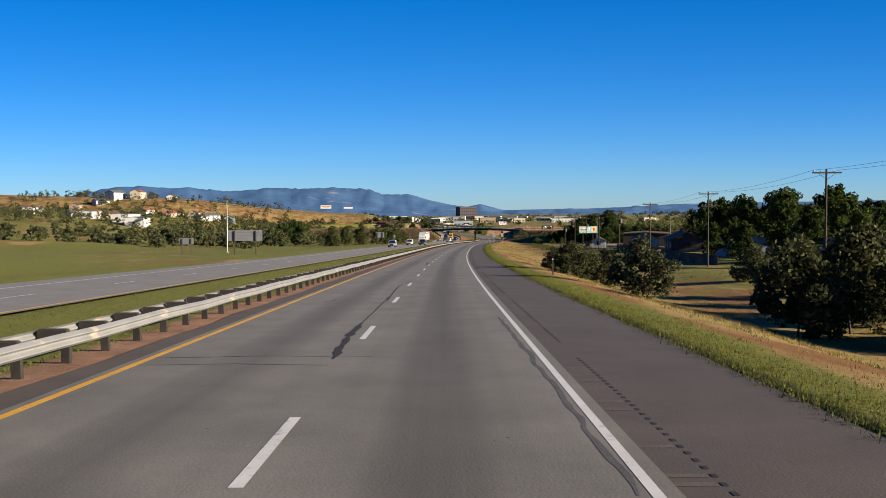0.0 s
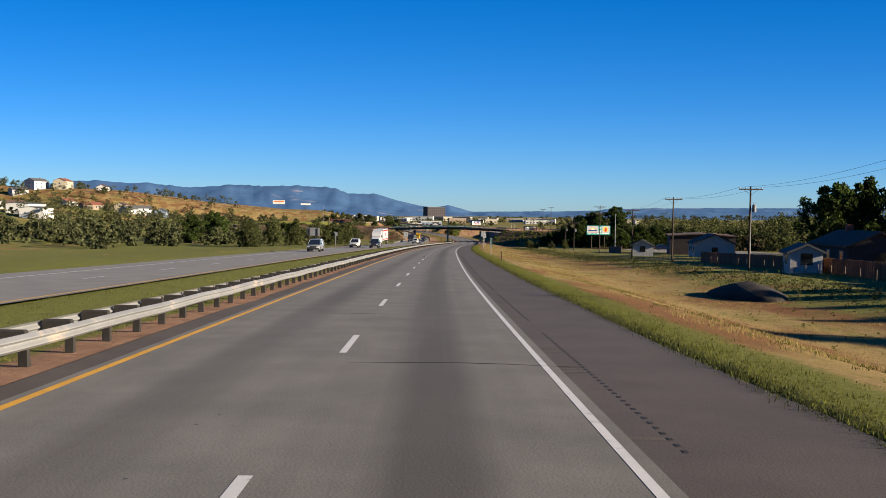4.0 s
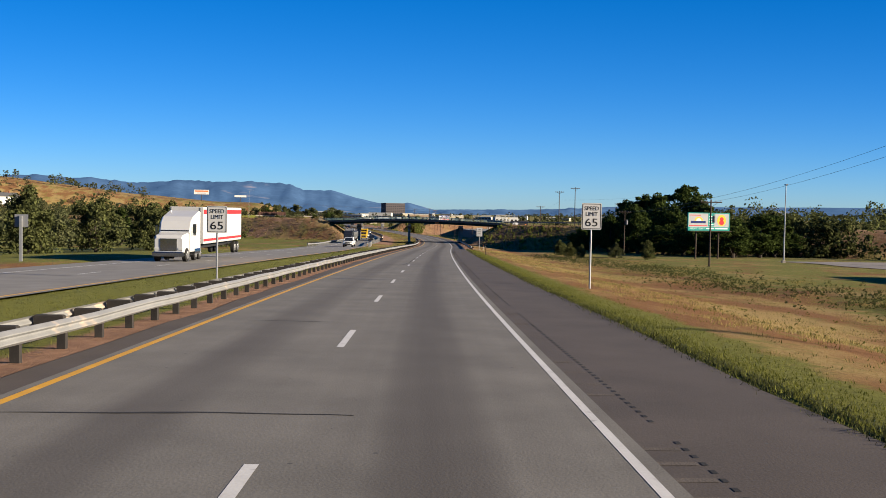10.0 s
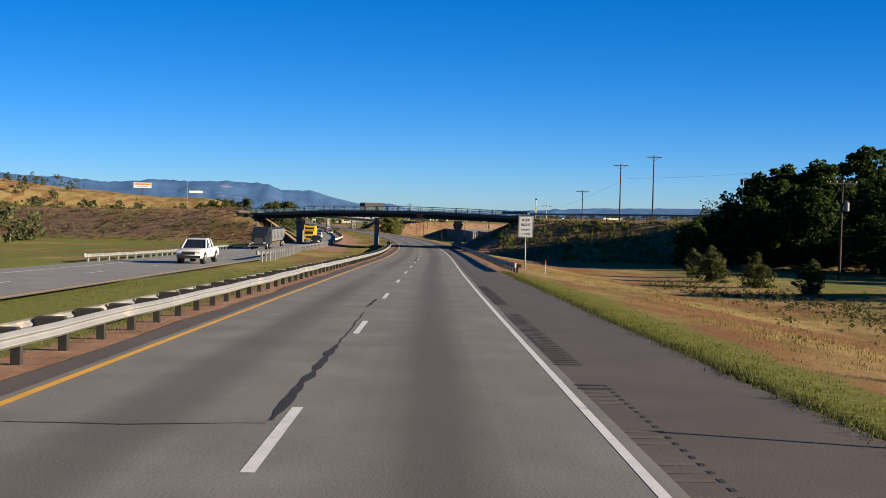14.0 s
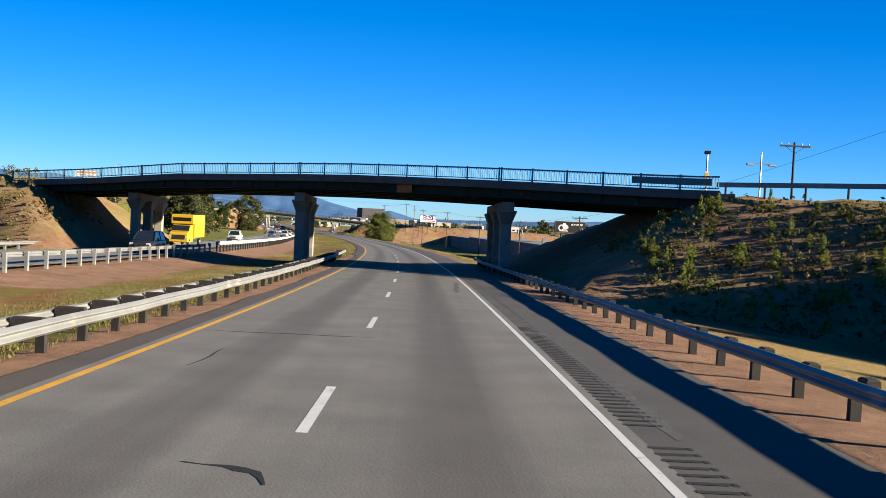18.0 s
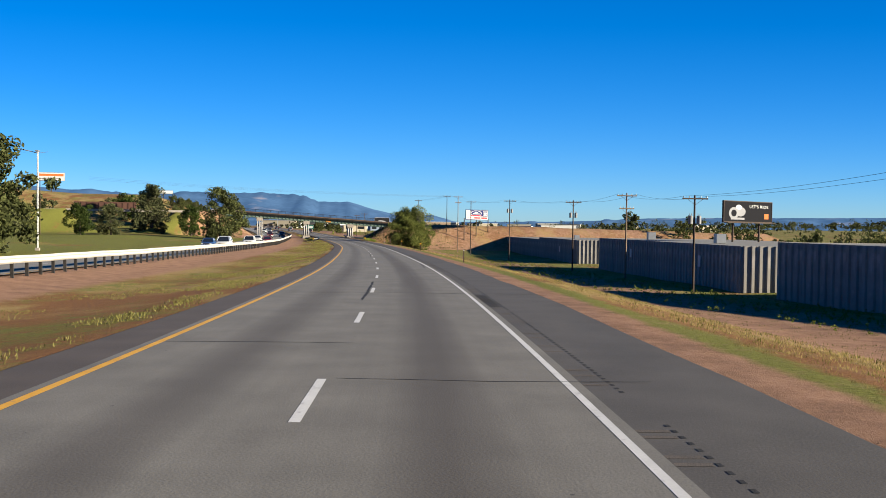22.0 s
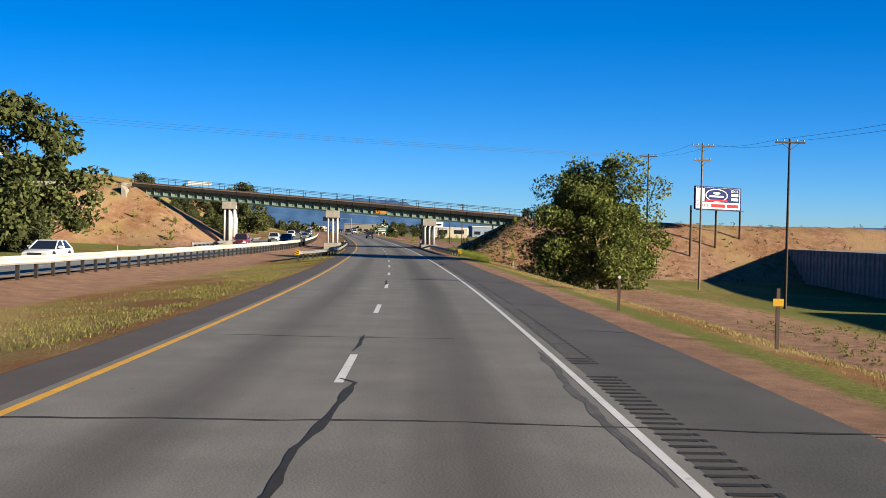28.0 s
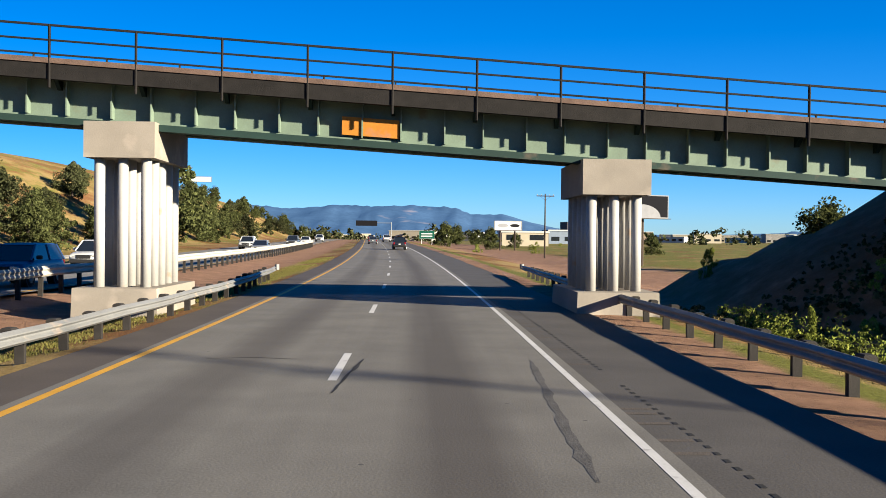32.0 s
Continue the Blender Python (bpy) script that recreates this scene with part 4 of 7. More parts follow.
def light_mast(s, l, zt, arm=0.0, label=""):
    zb = relief(s, l)
    t = thing("street_lamp", at(s, l, zb), label or "slim pale metal street lamp in the roadside grass", "street lamp", "street lamps")
    part("pole", Geo().tube((0, 0, -0.3), (0, 0, zt - zb), 0.11, 0.06, 10), ALU, t)
    h = zt - zb
    part("lamp_head", Geo().box(-0.16, 0.16, -0.45, 0.25, h - 0.05, h + 0.12, bevel=0.04), ALU, t, "small lamp head")
    part("base", Geo().box(-0.22, 0.22, -0.22, 0.22, -0.2, 0.35, bevel=0.04), CONCRETE, t, "concrete base")
    if arm:
        part("arm", Geo().tube((0, 0, h - 0.2), (arm, 0, h + 0.3), 0.05, n=6), ALU, t)


light_mast(242, -48.4, 10.4)
light_mast(436.5, 50.7, 10.4)
light_mast(345, 66, 9.0)
light_mast(905, -84, 23.5, 3.0)
light_mast(740, -38.0, 11.3, -2.2, "dark street lamp with a side arm beyond the oncoming lanes")
light_mast(547, 47.0, 11.6, 0.8, "slim street lamp beside the overpass approach")
t = thing("street_lamp", b1m(23.4), "white double street lamp on the overpass approach", "street lamp", "street lamps")
part("pole", Geo().tube((0, 0, -0.5), (0, 0, 3.0), 0.06, 0.05, 8), ALU, t)
for x in (-0.75, 0.75):
    part("arm", Geo().tube((0, 0, 2.3), (x, 0, 2.2), 0.035, n=6), ALU, t)
    part("lamp_head", Geo().box(x - 0.22, x + 0.22, -0.12, 0.12, 2.12, 2.26, bevel=0.03), ALU, t, "small lamp head")


# ---------------- signs ----------------
def lettering(text, size, parent, mat, loc, label="", depth=0.003, width=None, align="CENTER"):
    """Raised letters standing upright in the x-z plane, facing -y."""
    cu = bpy.data.curves.new("letters", "FONT")
    cu.body, cu.size, cu.extrude, cu.align_x, cu.align_y = text, size, depth, align, "CENTER"
    cu.resolution_u = 3
    ob = new("letters_tmp", cu)
    dg = bpy.context.evaluated_depsgraph_get()
    me = bpy.data.meshes.new_from_object(ob.evaluated_get(dg))
    bpy.data.objects.remove(ob)
    k = 1.0
    if width and me.vertices:
        xs = [v.co.x for v in me.vertices]
        k = width / max(1e-6, max(xs) - min(xs))
    me.transform(Matrix.Translation(loc) @ Matrix.Rotation(radians(90), 4, "X") @ Matrix.Diagonal((k, 1, 1, 1)))
    me.materials.clear()
    me.materials.append(mat)
    o = new("lettering", me)
    o.parent = parent
    return tagged(o, label)


def sign_panel(t, w, h, z0, mat, border=None, r=0.05, y=0.0):
    def outline(w, h, r):
        pts = []
        for cx, cz, a0 in ((w - r, h - r, 0), (-w + r, h - r, 90), (-w + r, -h + r, 180), (w - r, -h + r, 270)):
            pts += [(cx + r * math.cos(radians(a0 + a)), cz + r * math.sin(radians(a0 + a))) for a in (0, 30, 60, 90)]
        return pts
    zc = z0 + h / 2
    p = part("panel", Geo().prism([(a, b + zc) for a, b in outline(w / 2, h / 2, r)], y - 0.004, y + 0.006, "y"), mat, t)
    if border:
        o, i = outline(w / 2 - 0.03, h / 2 - 0.03, r), outline(w / 2 - 0.055, h / 2 - 0.055, r * 0.8)
        n = len(o)
        g = Geo()
        g.add([(a, y - 0.008, b + zc) for a, b in o] + [(a, y - 0.008, b + zc) for a, b in i] + [(a, y - 0.005, b + zc) for a, b in o] + [(a, y - 0.005, b + zc) for a, b in i],
              [(k, (k + 1) % n, n + (k + 1) % n, n + k) for k in range(n)] + [(2 * n + k, 2 * n + (k + 1) % n, 3 * n + (k + 1) % n, 3 * n + k) for k in range(n)])
        part("border", g, border, t)
    return p


def speed_sign(s, l, zb, ztop, label):
    t = thing("speed_limit_sign", at(s, l, zb, 0), label, "road sign", "speed limit signs")
    H = ztop - zb
    h, w = 1.22, 0.92
    part("post", Geo().tube((0, 0.06, -0.4), (0, 0.06, H - 0.05), 0.045, n=8), ALU, t, "thin metal post")
    sign_panel(t, w, h, H - h, WHITE_SIGN, SIGN_BLACK)
    z = H - h
    lettering("SPEED", 0.26, t, SIGN_BLACK, (0, -0.008, z + 0.97), width=0.66)
    lettering("LIMIT", 0.26, t, SIGN_BLACK, (0, -0.008, z + 0.71), width=0.54)
    lettering("65", 0.52, t, SIGN_BLACK, (0, -0.008, z + 0.31), width=0.58)


speed_sign(350.5, 9.2, -0.2, 3.85, "white speed limit sign on a thin post in the verge")
speed_sign(350, -7.95, 0.0, 3.4, "white speed limit sign on a thin post in the median")

t = thing("road_sign", at(489.5, 9.25, -0.1), "white lane rule sign on a thin metal post by the guardrail", "road sign")
part("post", Geo().tube((0, 0.06, -0.4), (0, 0.06, 4.25), 0.045, n=8), ALU, t, "thin metal post")
sign_panel(t, 1.2, 1.75, 2.6, WHITE_SIGN, SIGN_BLACK)
for txt, z, sz, w in (("KEEP", 4.0, 0.3, 0.64), ("RIGHT", 3.62, 0.3, 0.74), ("EXCEPT", 3.22, 0.22, 0.7), ("TO PASS", 2.88, 0.22, 0.72)):
    lettering(txt, sz, t, SIGN_BLACK, (0, -0.008, z), width=w)

t = thing("mile_marker", at(270.6, 8.25, -0.1), "tall narrow green mile marker with white digits on a metal post", "road sign")
part("post", Geo().tube((0, 0.04, -0.4), (0, 0.04, 2.4), 0.035, n=8), ALU, t, "metal post")
sign_panel(t, 0.3, 1.22, 1.2, SIGN_GREEN, WHITE_SIGN, 0.03)
for k, ch in enumerate("1360"):
    lettering(ch, 0.27, t, WHITE_SIGN, (0, -0.009, 2.24 - k * 0.28))

DELIN = material("delineator_brown", (0.09, 0.05, 0.035), 0.7, vary=0.2, bump=0.1)
REFLECT = material("white_reflector", (0.7, 0.7, 0.68), 0.3, vary=0.05, bump=0.0)
ORANGE_TIP = material("orange_flag_paint", (0.75, 0.12, 0.02), 0.6, vary=0.1, bump=0.0)
for s, l in ((112, 9.1), (241.9, 8.0), (424.8, 8.1), (711.5, 7.75), (829.4, 7.7)):
    t = thing("delineator_post", at(s, l, relief(s, l)), "thin brown roadside marker post with a pale reflector", "marker post", "roadside marker posts")
    part("post", Geo().box(-0.045, 0.045, -0.02, 0.02, -0.3, 1.15, bevel=0.006), DELIN, t)
    part("reflector", Geo().tube((0, -0.03, 1.08), (0, -0.021, 1.08), 0.05, n=10), REFLECT, t)
for s, l in ((771, 8.3), (820.5, 9.2)):
    t = thing("utility_marker", at(s, l, relief(s, l)), "yellow warning plate on a thin post in the verge", "marker post", "roadside marker posts")
    part("post", Geo().box(-0.04, 0.04, -0.02, 0.02, -0.3, 1.35, bevel=0.006), DELIN, t)
    part("panel", Geo().box(-0.12, 0.12, -0.03, -0.021, 0.95, 1.12, bevel=0.004), YELLOW_SIGN, t, "yellow plate")
for s, l in ((893, 13), (480, 9.8), (886, -25.0)):
    t = thing("marker_stake", at(s, l, relief(s, l)), "white marker stake with an orange tip", "marker post", "roadside marker posts")
    part("stake", Geo().box(-0.035, 0.035, -0.02, 0.02, -0.2, 0.8, bevel=0.005), REFLECT, t)
    part("tip", Geo().box(-0.038, 0.038, -0.023, 0.023, 0.8, 1.05, bevel=0.005), ORANGE_TIP, t)


def back_sign(s, l, zb, w, h, z0, label, n=2, slats=True):
    """A guide sign seen from behind."""
    t = thing("road_sign", at(s, l, zb, 6), label, "road sign")
    for k in range(n):
        x = (k - (n - 1) / 2) * w * 0.62
        part("post", Geo().box(x - 0.09, x + 0.09, 0.03, 0.2, -0.4, z0 + h - 0.1, bevel=0.01), POLE_WOOD if n > 1 else ALU, t)
    p = part("panel", Geo().box(-w / 2, w / 2, 0.21, 0.25, z0, z0 + h, bevel=0.008), SIGN_BACK, t, "bare grey metal back")
    if slats:
        for k in range(3):
            z = z0 + h * (0.2 + 0.3 * k)
            part("stiffener", Geo().box(-w / 2 + 0.05, w / 2 - 0.05, 0.16, 0.209, z, z + 0.06), SIGN_BACK, p)


back_sign(193.7, -31.9, relief(193.7, -31.9), 5.4, 1.7, 2.2, "wide grey back of a guide sign on posts in the field")
back_sign(361.7, -30.6, relief(361.7, -30.6), 2.9, 1.9, 2.6, "grey back of a guide sign on two brown posts")
back_sign(372, -27.0, relief(372, -27.0), 0.9, 0.9, 2.4, "grey back of a small road sign on a pole", 1, False)
back_sign(250, -60.0, relief(250, -60.0), 3.2, 1.4, 2.2, "grey back of a sign on posts in the field")


# ---------------- billboards ----------------
BOARD_DARK = material("billboard_black", (0.016, 0.016, 0.02), 0.85, vary=0.1, bump=0.0, spec=0.05)
BOARD_BLUE = material("billboard_blue", (0.012, 0.022, 0.13), 0.9, vary=0.06, bump=0.0)
BOARD_RED = material("billboard_red", (0.6, 0.03, 0.04), 0.9, vary=0.06, bump=0.0)
BOARD_TEAL = material("billboard_teal", (0.01, 0.27, 0.24), 0.9, vary=0.06, bump=0.0)
BOARD_ORANGE = material("billboard_orange", (0.72, 0.2, 0.05), 0.9, vary=0.06, bump=0.0)
BOARD_GREY = material("billboard_grey", (0.35, 0.35, 0.37), 0.9, vary=0.15, scale=1, bump=0.0)
BOARD_FADED = material("billboard_faded", (0.4, 0.41, 0.43), 0.9, vary=0.1, scale=1, bump=0.0)
BOARD_YELLOW = material("billboard_yellow", (0.8, 0.5, 0.05), 0.9, vary=0.06, bump=0.0)


def billboard(a, b, z0, z1, zb, label, posts=2, ground=BOARD_DARK, fr=None):
    """A board from plan point a to b, facing the road's traffic."""
    pa, pb = Vector(a), Vector(b)
    mid = (pa + pb) / 2
    w = (pb - pa).length
    ang = math.atan2(pb.y - pa.y, pb.x - pa.x)
    t = thing("billboard", Matrix.Translation((mid.x, mid.y, zb)) @ Matrix.Rotation(ang, 4, "Z"), label, "billboard", "roadside billboards")
    h0, h1 = z0 - zb, z1 - zb
    for k in range(posts):
        x = (k - (posts - 1) / 2) * w * 0.55
        part("post", Geo().tube((x, 0.35, -1.0), (x, 0.35, h0 + 0.4), 0.22 if posts < 2 else 0.15, n=10), POLE_WOOD, t)
    part("panel", Geo().box(-w / 2, w / 2, 0.0, 0.22, h0, h1, bevel=0.02), ground, t)
    f = Geo()
    for x0, x1, za, zc in ((-w / 2 - 0.08, w / 2 + 0.08, h0 - 0.12, h0 + 0.02), (-w / 2 - 0.08, w / 2 + 0.08, h1 - 0.02, h1 + 0.1)):
        f.box(x0, x1, -0.06, 0.25, za, zc)
    for x0, x1 in ((-w / 2 - 0.1, -w / 2 + 0.02), (w / 2 - 0.02, w / 2 + 0.1)):
        f.box(x0, x1, -0.05, 0.24, h0, h1)
    part("frame", f, fr or BOARD_GREY, t)
    part("catwalk", Geo().box(-w / 2, w / 2, -0.75, -0.07, h0 - 0.22, h0 - 0.14), POLE_WOOD, t)

    def patch(u0, u1, v0, v1, mat, lift=0.012, name="patch"):
        H = h1 - h0
        return part(name, Geo().box(-w / 2 + u0 * w, -w / 2 + u1 * w, -lift, 0.01, h0 + v0 * H, h0 + v1 * H), mat, t)

    def disc(u, v, ru, rv, mat, lift=0.016, a0=0, a1=360, name="emblem"):
        H = h1 - h0
        pts = [(-w / 2 + u * w + ru * w * math.cos(radians(q)), h0 + v * H + rv * H * math.sin(radians(q))) for q in np.linspace(a0, a1, 25)[:-1 if a1 - a0 == 360 else None]]
        return part(name, Geo().prism(pts, -lift, 0.0, "y"), mat, t)

    def words(txt, u, v, size, mat, width):
        lettering(txt, size, t, mat, (-w / 2 + u * w, -0.022, h0 + v * (h1 - h0)), width=width * w)
    return t, patch, disc, words


def W2(s, l):
    p = rd(s, l)
    return (p.x, p.y, 0.0)


def zroad(s):
    return float(np.interp(s, S_AX, Z_AX))


# dark board with white words, above the wall
zr = zroad(760)
t, patch, disc, words = billboard(W2(756.6, 50.4), W2(762.5, 60.4), zr + 4.85, zr + 7.75, zr - 2.5, "black billboard with white words and grey picture above a wall", fr=POLE_WOOD)
disc(0.2, 0.42, 0.1, 0.3, BOARD_GREY)
disc(0.2, 0.42, 0.055, 0.17, BOARD_DARK, 0.019)
disc(0.33, 0.5, 0.11, 0.24, BOARD_GREY, 0.018)
disc(0.3, 0.72, 0.06, 0.12, WHITE_SIGN, 0.02)
patch(0.14, 0.42, 0.1, 0.2, BOARD_GREY, 0.014)
words("LET'S RIDE", 0.72, 0.76, 0.6, WHITE_SIGN, 0.4)
patch(0.84, 0.93, 0.15, 0.42, BOARD_ORANGE)
# blue and white hotel board
zr = zroad(928)
t, patch, disc, words = billboard(W2(926.5, 44.6), W2(931.0, 53.2), zr + 6.8, zr + 9.95, zr - 3.0, "white and blue billboard with red words on tall posts", ground=WHITE_SIGN, fr=BOARD_BLUE, posts=3)
patch(0.02, 0.98, 0.32, 0.98, BOARD_BLUE)
patch(0.03, 0.19, 0.36, 0.94, WHITE_SIGN, 0.016)
disc(0.46, 0.64, 0.25, 0.3, WHITE_SIGN, 0.016)
disc(0.46, 0.64, 0.23, 0.26, BOARD_BLUE, 0.02)
patch(0.3, 0.62, 0.55, 0.63, WHITE_SIGN, 0.024)
disc(0.46, 0.74, 0.08, 0.06, WHITE_SIGN, 0.024)
patch(0.22, 0.7, 0.36, 0.44, BOARD_RED, 0.026)
words("EXIT", 0.87, 0.86, 0.5, WHITE_SIGN, 0.17)
patch(0.79, 0.95, 0.62, 0.75, WHITE_SIGN)
patch(0.79, 0.95, 0.42, 0.55, WHITE_SIGN)
words("FREE", 0.17, 0.16, 0.6, BOARD_RED, 0.26)
patch(0.34, 0.66, 0.08, 0.24, BOARD_RED)
patch(0.69, 0.96, 0.08, 0.24, BOARD_RED)
# motel board by the trees
zr = zroad(468)
t, patch, disc, words = billboard(W2(467.2, 45.1), W2(471.8, 53.6), zr + 4.3, zr + 7.25, zr - 1.2, "white and teal motel billboard on two dark posts before trees", ground=BOARD_FADED, fr=BOARD_TEAL)
patch(0.0, 1.0, 0.0, 0.17, BOARD_TEAL)
words("NEXT EXIT", 0.22, 0.085, 0.4, WHITE_SIGN, 0.36)
patch(0.44, 0.62, 0.055, 0.12, WHITE_SIGN, 0.018)
patch(0.66, 0.96, 0.055, 0.12, WHITE_SIGN, 0.018)
patch(0.48, 0.63, 0.22, 0.98, BOARD_TEAL)
for k in range(4):
    patch(0.5, 0.61, 0.3 + k * 0.16, 0.36 + k * 0.16, WHITE_SIGN, 0.018)
disc(0.25, 0.55, 0.1, 0.24, BOARD_YELLOW, 0.016, 0, 180)
disc(0.25, 0.55, 0.06, 0.14, WHITE_SIGN, 0.02, 0, 180)
patch(0.06, 0.42, 0.4, 0.54, BOARD_BLUE, 0.018)
patch(0.02, 0.3, 0.86, 0.9, BOARD_RED)
patch(0.02, 0.46, 0.24, 0.28, BOARD_RED)
disc(0.81, 0.58, 0.11, 0.34, BOARD_YELLOW)
disc(0.81, 0.66, 0.05, 0.12, BOARD_RED, 0.02)
disc(0.81, 0.45, 0.06, 0.15, BOARD_RED, 0.02)
# two boards on the dry hill
for (s, l, w, z0, z1, txt) in ((1097, -114, 12.0, 22.5, 26.2, True), (1279, -71.5, 12.0, 22.6, 24.6, False)):
    zr = zroad(s)
    zb = zr + relief(s, l)
    if txt:
        t, patch, disc, words = billboard(W2(s, l - w / 2), W2(s, l + w / 2), zr + z0, zr + z1, zb, "pale weathered billboard with an orange band on the dry hill", 1, WHITE_SIGN)
        patch(0.05, 0.95, 0.55, 0.85, BOARD_ORANGE)
        patch(0.2, 0.8, 0.2, 0.35, BOARD_GREY)
    else:
        billboard(W2(s, l - w / 2), W2(s, l + w / 2), zr + z0, zr + z1, zb, "white billboard on a pole on the dry hill", 1, WHITE_SIGN)
zr = zroad(1016)
t, patch, disc, words = billboard(W2(1016, 27.5), W2(1018, 34.0), zr + 4.6, zr + 7.2, zr - 1, "dark landscape billboard beyond the railway bank", ground=BOARD_DARK, posts=1)
disc(0.45, 0.0, 0.4, 0.6, BOARD_GREY, 0.014, 0, 180)
zr = zroad(1075)
t, patch, disc, words = billboard(W2(1100, 24.0), W2(1101.5, 30.0), zr + 3.4, zr + 5.2, zr - 1, "white billboard with grey ovals beside the highway", ground=WHITE_SIGN)
disc(0.3, 0.5, 0.2, 0.25, BOARD_GREY)
disc(0.75, 0.5, 0.18, 0.2, BOARD_DARK)
# green guide sign and sign gantry ahead
t = thing("road_sign", at(1119, 10.8, 0), "green guide sign on two posts beside the highway ahead", "road sign")
for x in (-1.2, 1.2):
    part("post", Geo().tube((x, 0.1, -0.5), (x, 0.1, 2.8), 0.07, n=8), ALU, t)
sign_panel(t, 3.6, 1.9, 1.0, SIGN_GREEN, WHITE_SIGN, 0.1)
for k in range(2):
    part("line", Geo().box(-1.3, 1.3, -0.012, -0.005, 1.45 + k * 0.6, 1.75 + k * 0.6), WHITE_SIGN, t)
t = thing("sign_gantry", at(1316, 0, 0), "dark message sign on a gantry over the lanes", "road sign")
part("post", Geo().tube((7.8, 0, -0.5), (7.8, 0, 8.0), 0.2, n=10), ALU, t)
part("beam", Geo().tube((7.8, 0, 7.6), (-6, 0, 7.6), 0.15, n=8), ALU, t)
part("panel", Geo().box(-8, 1.5, -0.5, -0.1, 6.2, 8.6, bevel=0.05), BOARD_DARK, t, "dark message panel")
# tall lit sign column beside the overpass end
t = thing("sign_column", at(590, 22.6, 5.0), "white and yellow service sign on a short column by the overpass", "road sign")
part("post", Geo().tube((0, 0, -0.5), (0, 0, 4.6), 0.07, n=8), ALU, t)
part("panel", Geo().box(-0.16, 0.16, -0.1, -0.071, 2.2, 3.3, bevel=0.01), WHITE_SIGN, t, "white panel")
part("panel", Geo().box(-0.13, 0.13, -0.12, -0.101, 2.7, 3.2, bevel=0.005), BOARD_YELLOW, t, "yellow panel")
part("cap", Geo().box(-0.2, 0.2, -0.15, 0.15, 4.6, 4.85, bevel=0.04), BOARD_DARK, t)

# ---------------- precast concrete halls beside the road ----------------
PANEL_MAT = material("precast_concrete_panel", (0.42, 0.395, 0.36), 0.9, vary=0.16, scale=0.8, fine=30, bump=0.3, dist=0.01, stain=((0.25, 0.23, 0.21), 0.5, 0.55), island=0.08)
ROOF_MAT = material("flat_roof_gravel", (0.3, 0.29, 0.27), 0.95, vary=0.2, bump=0.3)
GLASS = material("dark_window_glass", (0.02, 0.025, 0.03), 0.08, vary=0.1, bump=0.0, spec=0.8)
DOOR_MAT = material("painted_door", (0.16, 0.12, 0.1), 0.6, vary=0.1, bump=0.1)


def rib_panel(w, h):
    """A ribbed precast panel, ribs standing proud."""
    g = Geo()
    pts = []
    for k in range(2):
        x = k * w / 2
        pts += [(x + 0.01, 0.0), (x + w * 0.17, 0.0), (x + w * 0.2, -0.16), (x + w * 0.3, -0.16), (x + w * 0.33, 0.0)]
    pts += [(w - 0.01, 0.0), (w - 0.01, 0.14), (0.01, 0.14)]
    g.prism(pts, 0, h, "z")
    return fix(g.mesh("wall_panel", PANEL_MAT))


def hall(a, b, depth, zb, zt, label, ribs_end=True):
    """A hall whose long wall runs in plan from a to b along the road, away to its right by depth."""
    pa, pb = Vector(a), Vector(b)
    L = (pb - pa).length
    ang = math.atan2(pb.y - pa.y, pb.x - pa.x)
    t = thing("warehouse", Matrix.Translation((pa.x, pa.y, zb)) @ Matrix.Rotation(ang, 4, "Z"), label, "warehouse", "concrete warehouses")
    h = zt - zb
    # local: x along the road, y to the left (towards the road); the hall lies at y < 0
    part("core", Geo().box(0.15, L - 0.15, -depth + 0.15, -0.16, -1.5, h - 0.25), PANEL_MAT, t)
    part("roof", Geo().box(0.05, L - 0.05, -depth + 0.05, -0.05, h - 0.25, h - 0.05), ROOF_MAT, t)
    n = max(1, round(L / 2.44))
    w = L / n
    me = rib_panel(w, h + 1.2)
    for k in range(n):
        part("wall_panel", me, None, t, m=pose(k * w + w, 0, -1.2, 0, 0, 180) @ pose(0, random.uniform(-0.012, 0.012), 0))
    n2 = max(1, round(depth / 1.6))
    w2 = depth / n2
    me2 = rib_panel(w2, h + 1.2)
    for k in range(n2):
        part("wall_panel", me2, None, t, m=pose(0, -k * w2, -1.2, 0, 0, -90))
        part("wall_panel", me2, None, t, m=pose(L, -k * w2 - w2, -1.2, 0, 0, 90))
    return t


zr = zroad(740)
h0 = hall(W2(661, 37.0), W2(712, 36.6), 26, zroad(700) - 3.0, zroad(700) + 1.95, "grey precast concrete warehouse with ribbed walls beside the highway")
h1 = hall(W2(721.5, 37.3), W2(788, 41.5), 26, zroad(750) - 3.4, zroad(750) + 1.85, "grey precast concrete warehouse with ribbed walls, its end wall sunlit")
h2 = hall(W2(814.5, 45.2), W2(866, 51.5), 15, zroad(840) - 3.9, zroad(840) + 1.7, "grey precast concrete warehouse with ribbed walls, its end wall sunlit")
h3 = hall(W2(870, 53.0), W2(951, 62.5), 20, zroad(900) - 4.0, zroad(900) + 1.2, "low grey precast concrete warehouse with ribbed walls near a bare bank")
for hl, xs in ((h0, (8, 30)), (h1, (12, 44)), (h2, (20,))):
    for x in xs:
        part("notice", Geo().box(x, x + 0.9, 0.17, 0.2, 2.6, 3.9, bevel=0.01), WHITE_SIGN, hl, "white notice board on the wall")
    for x in (x + 9 for x in xs):
        part("roof_vent", Geo().box(x, x + 1.2, -6, -4.8, 5.2, 6.4, bevel=0.05), ALU, hl, "metal roof vent")

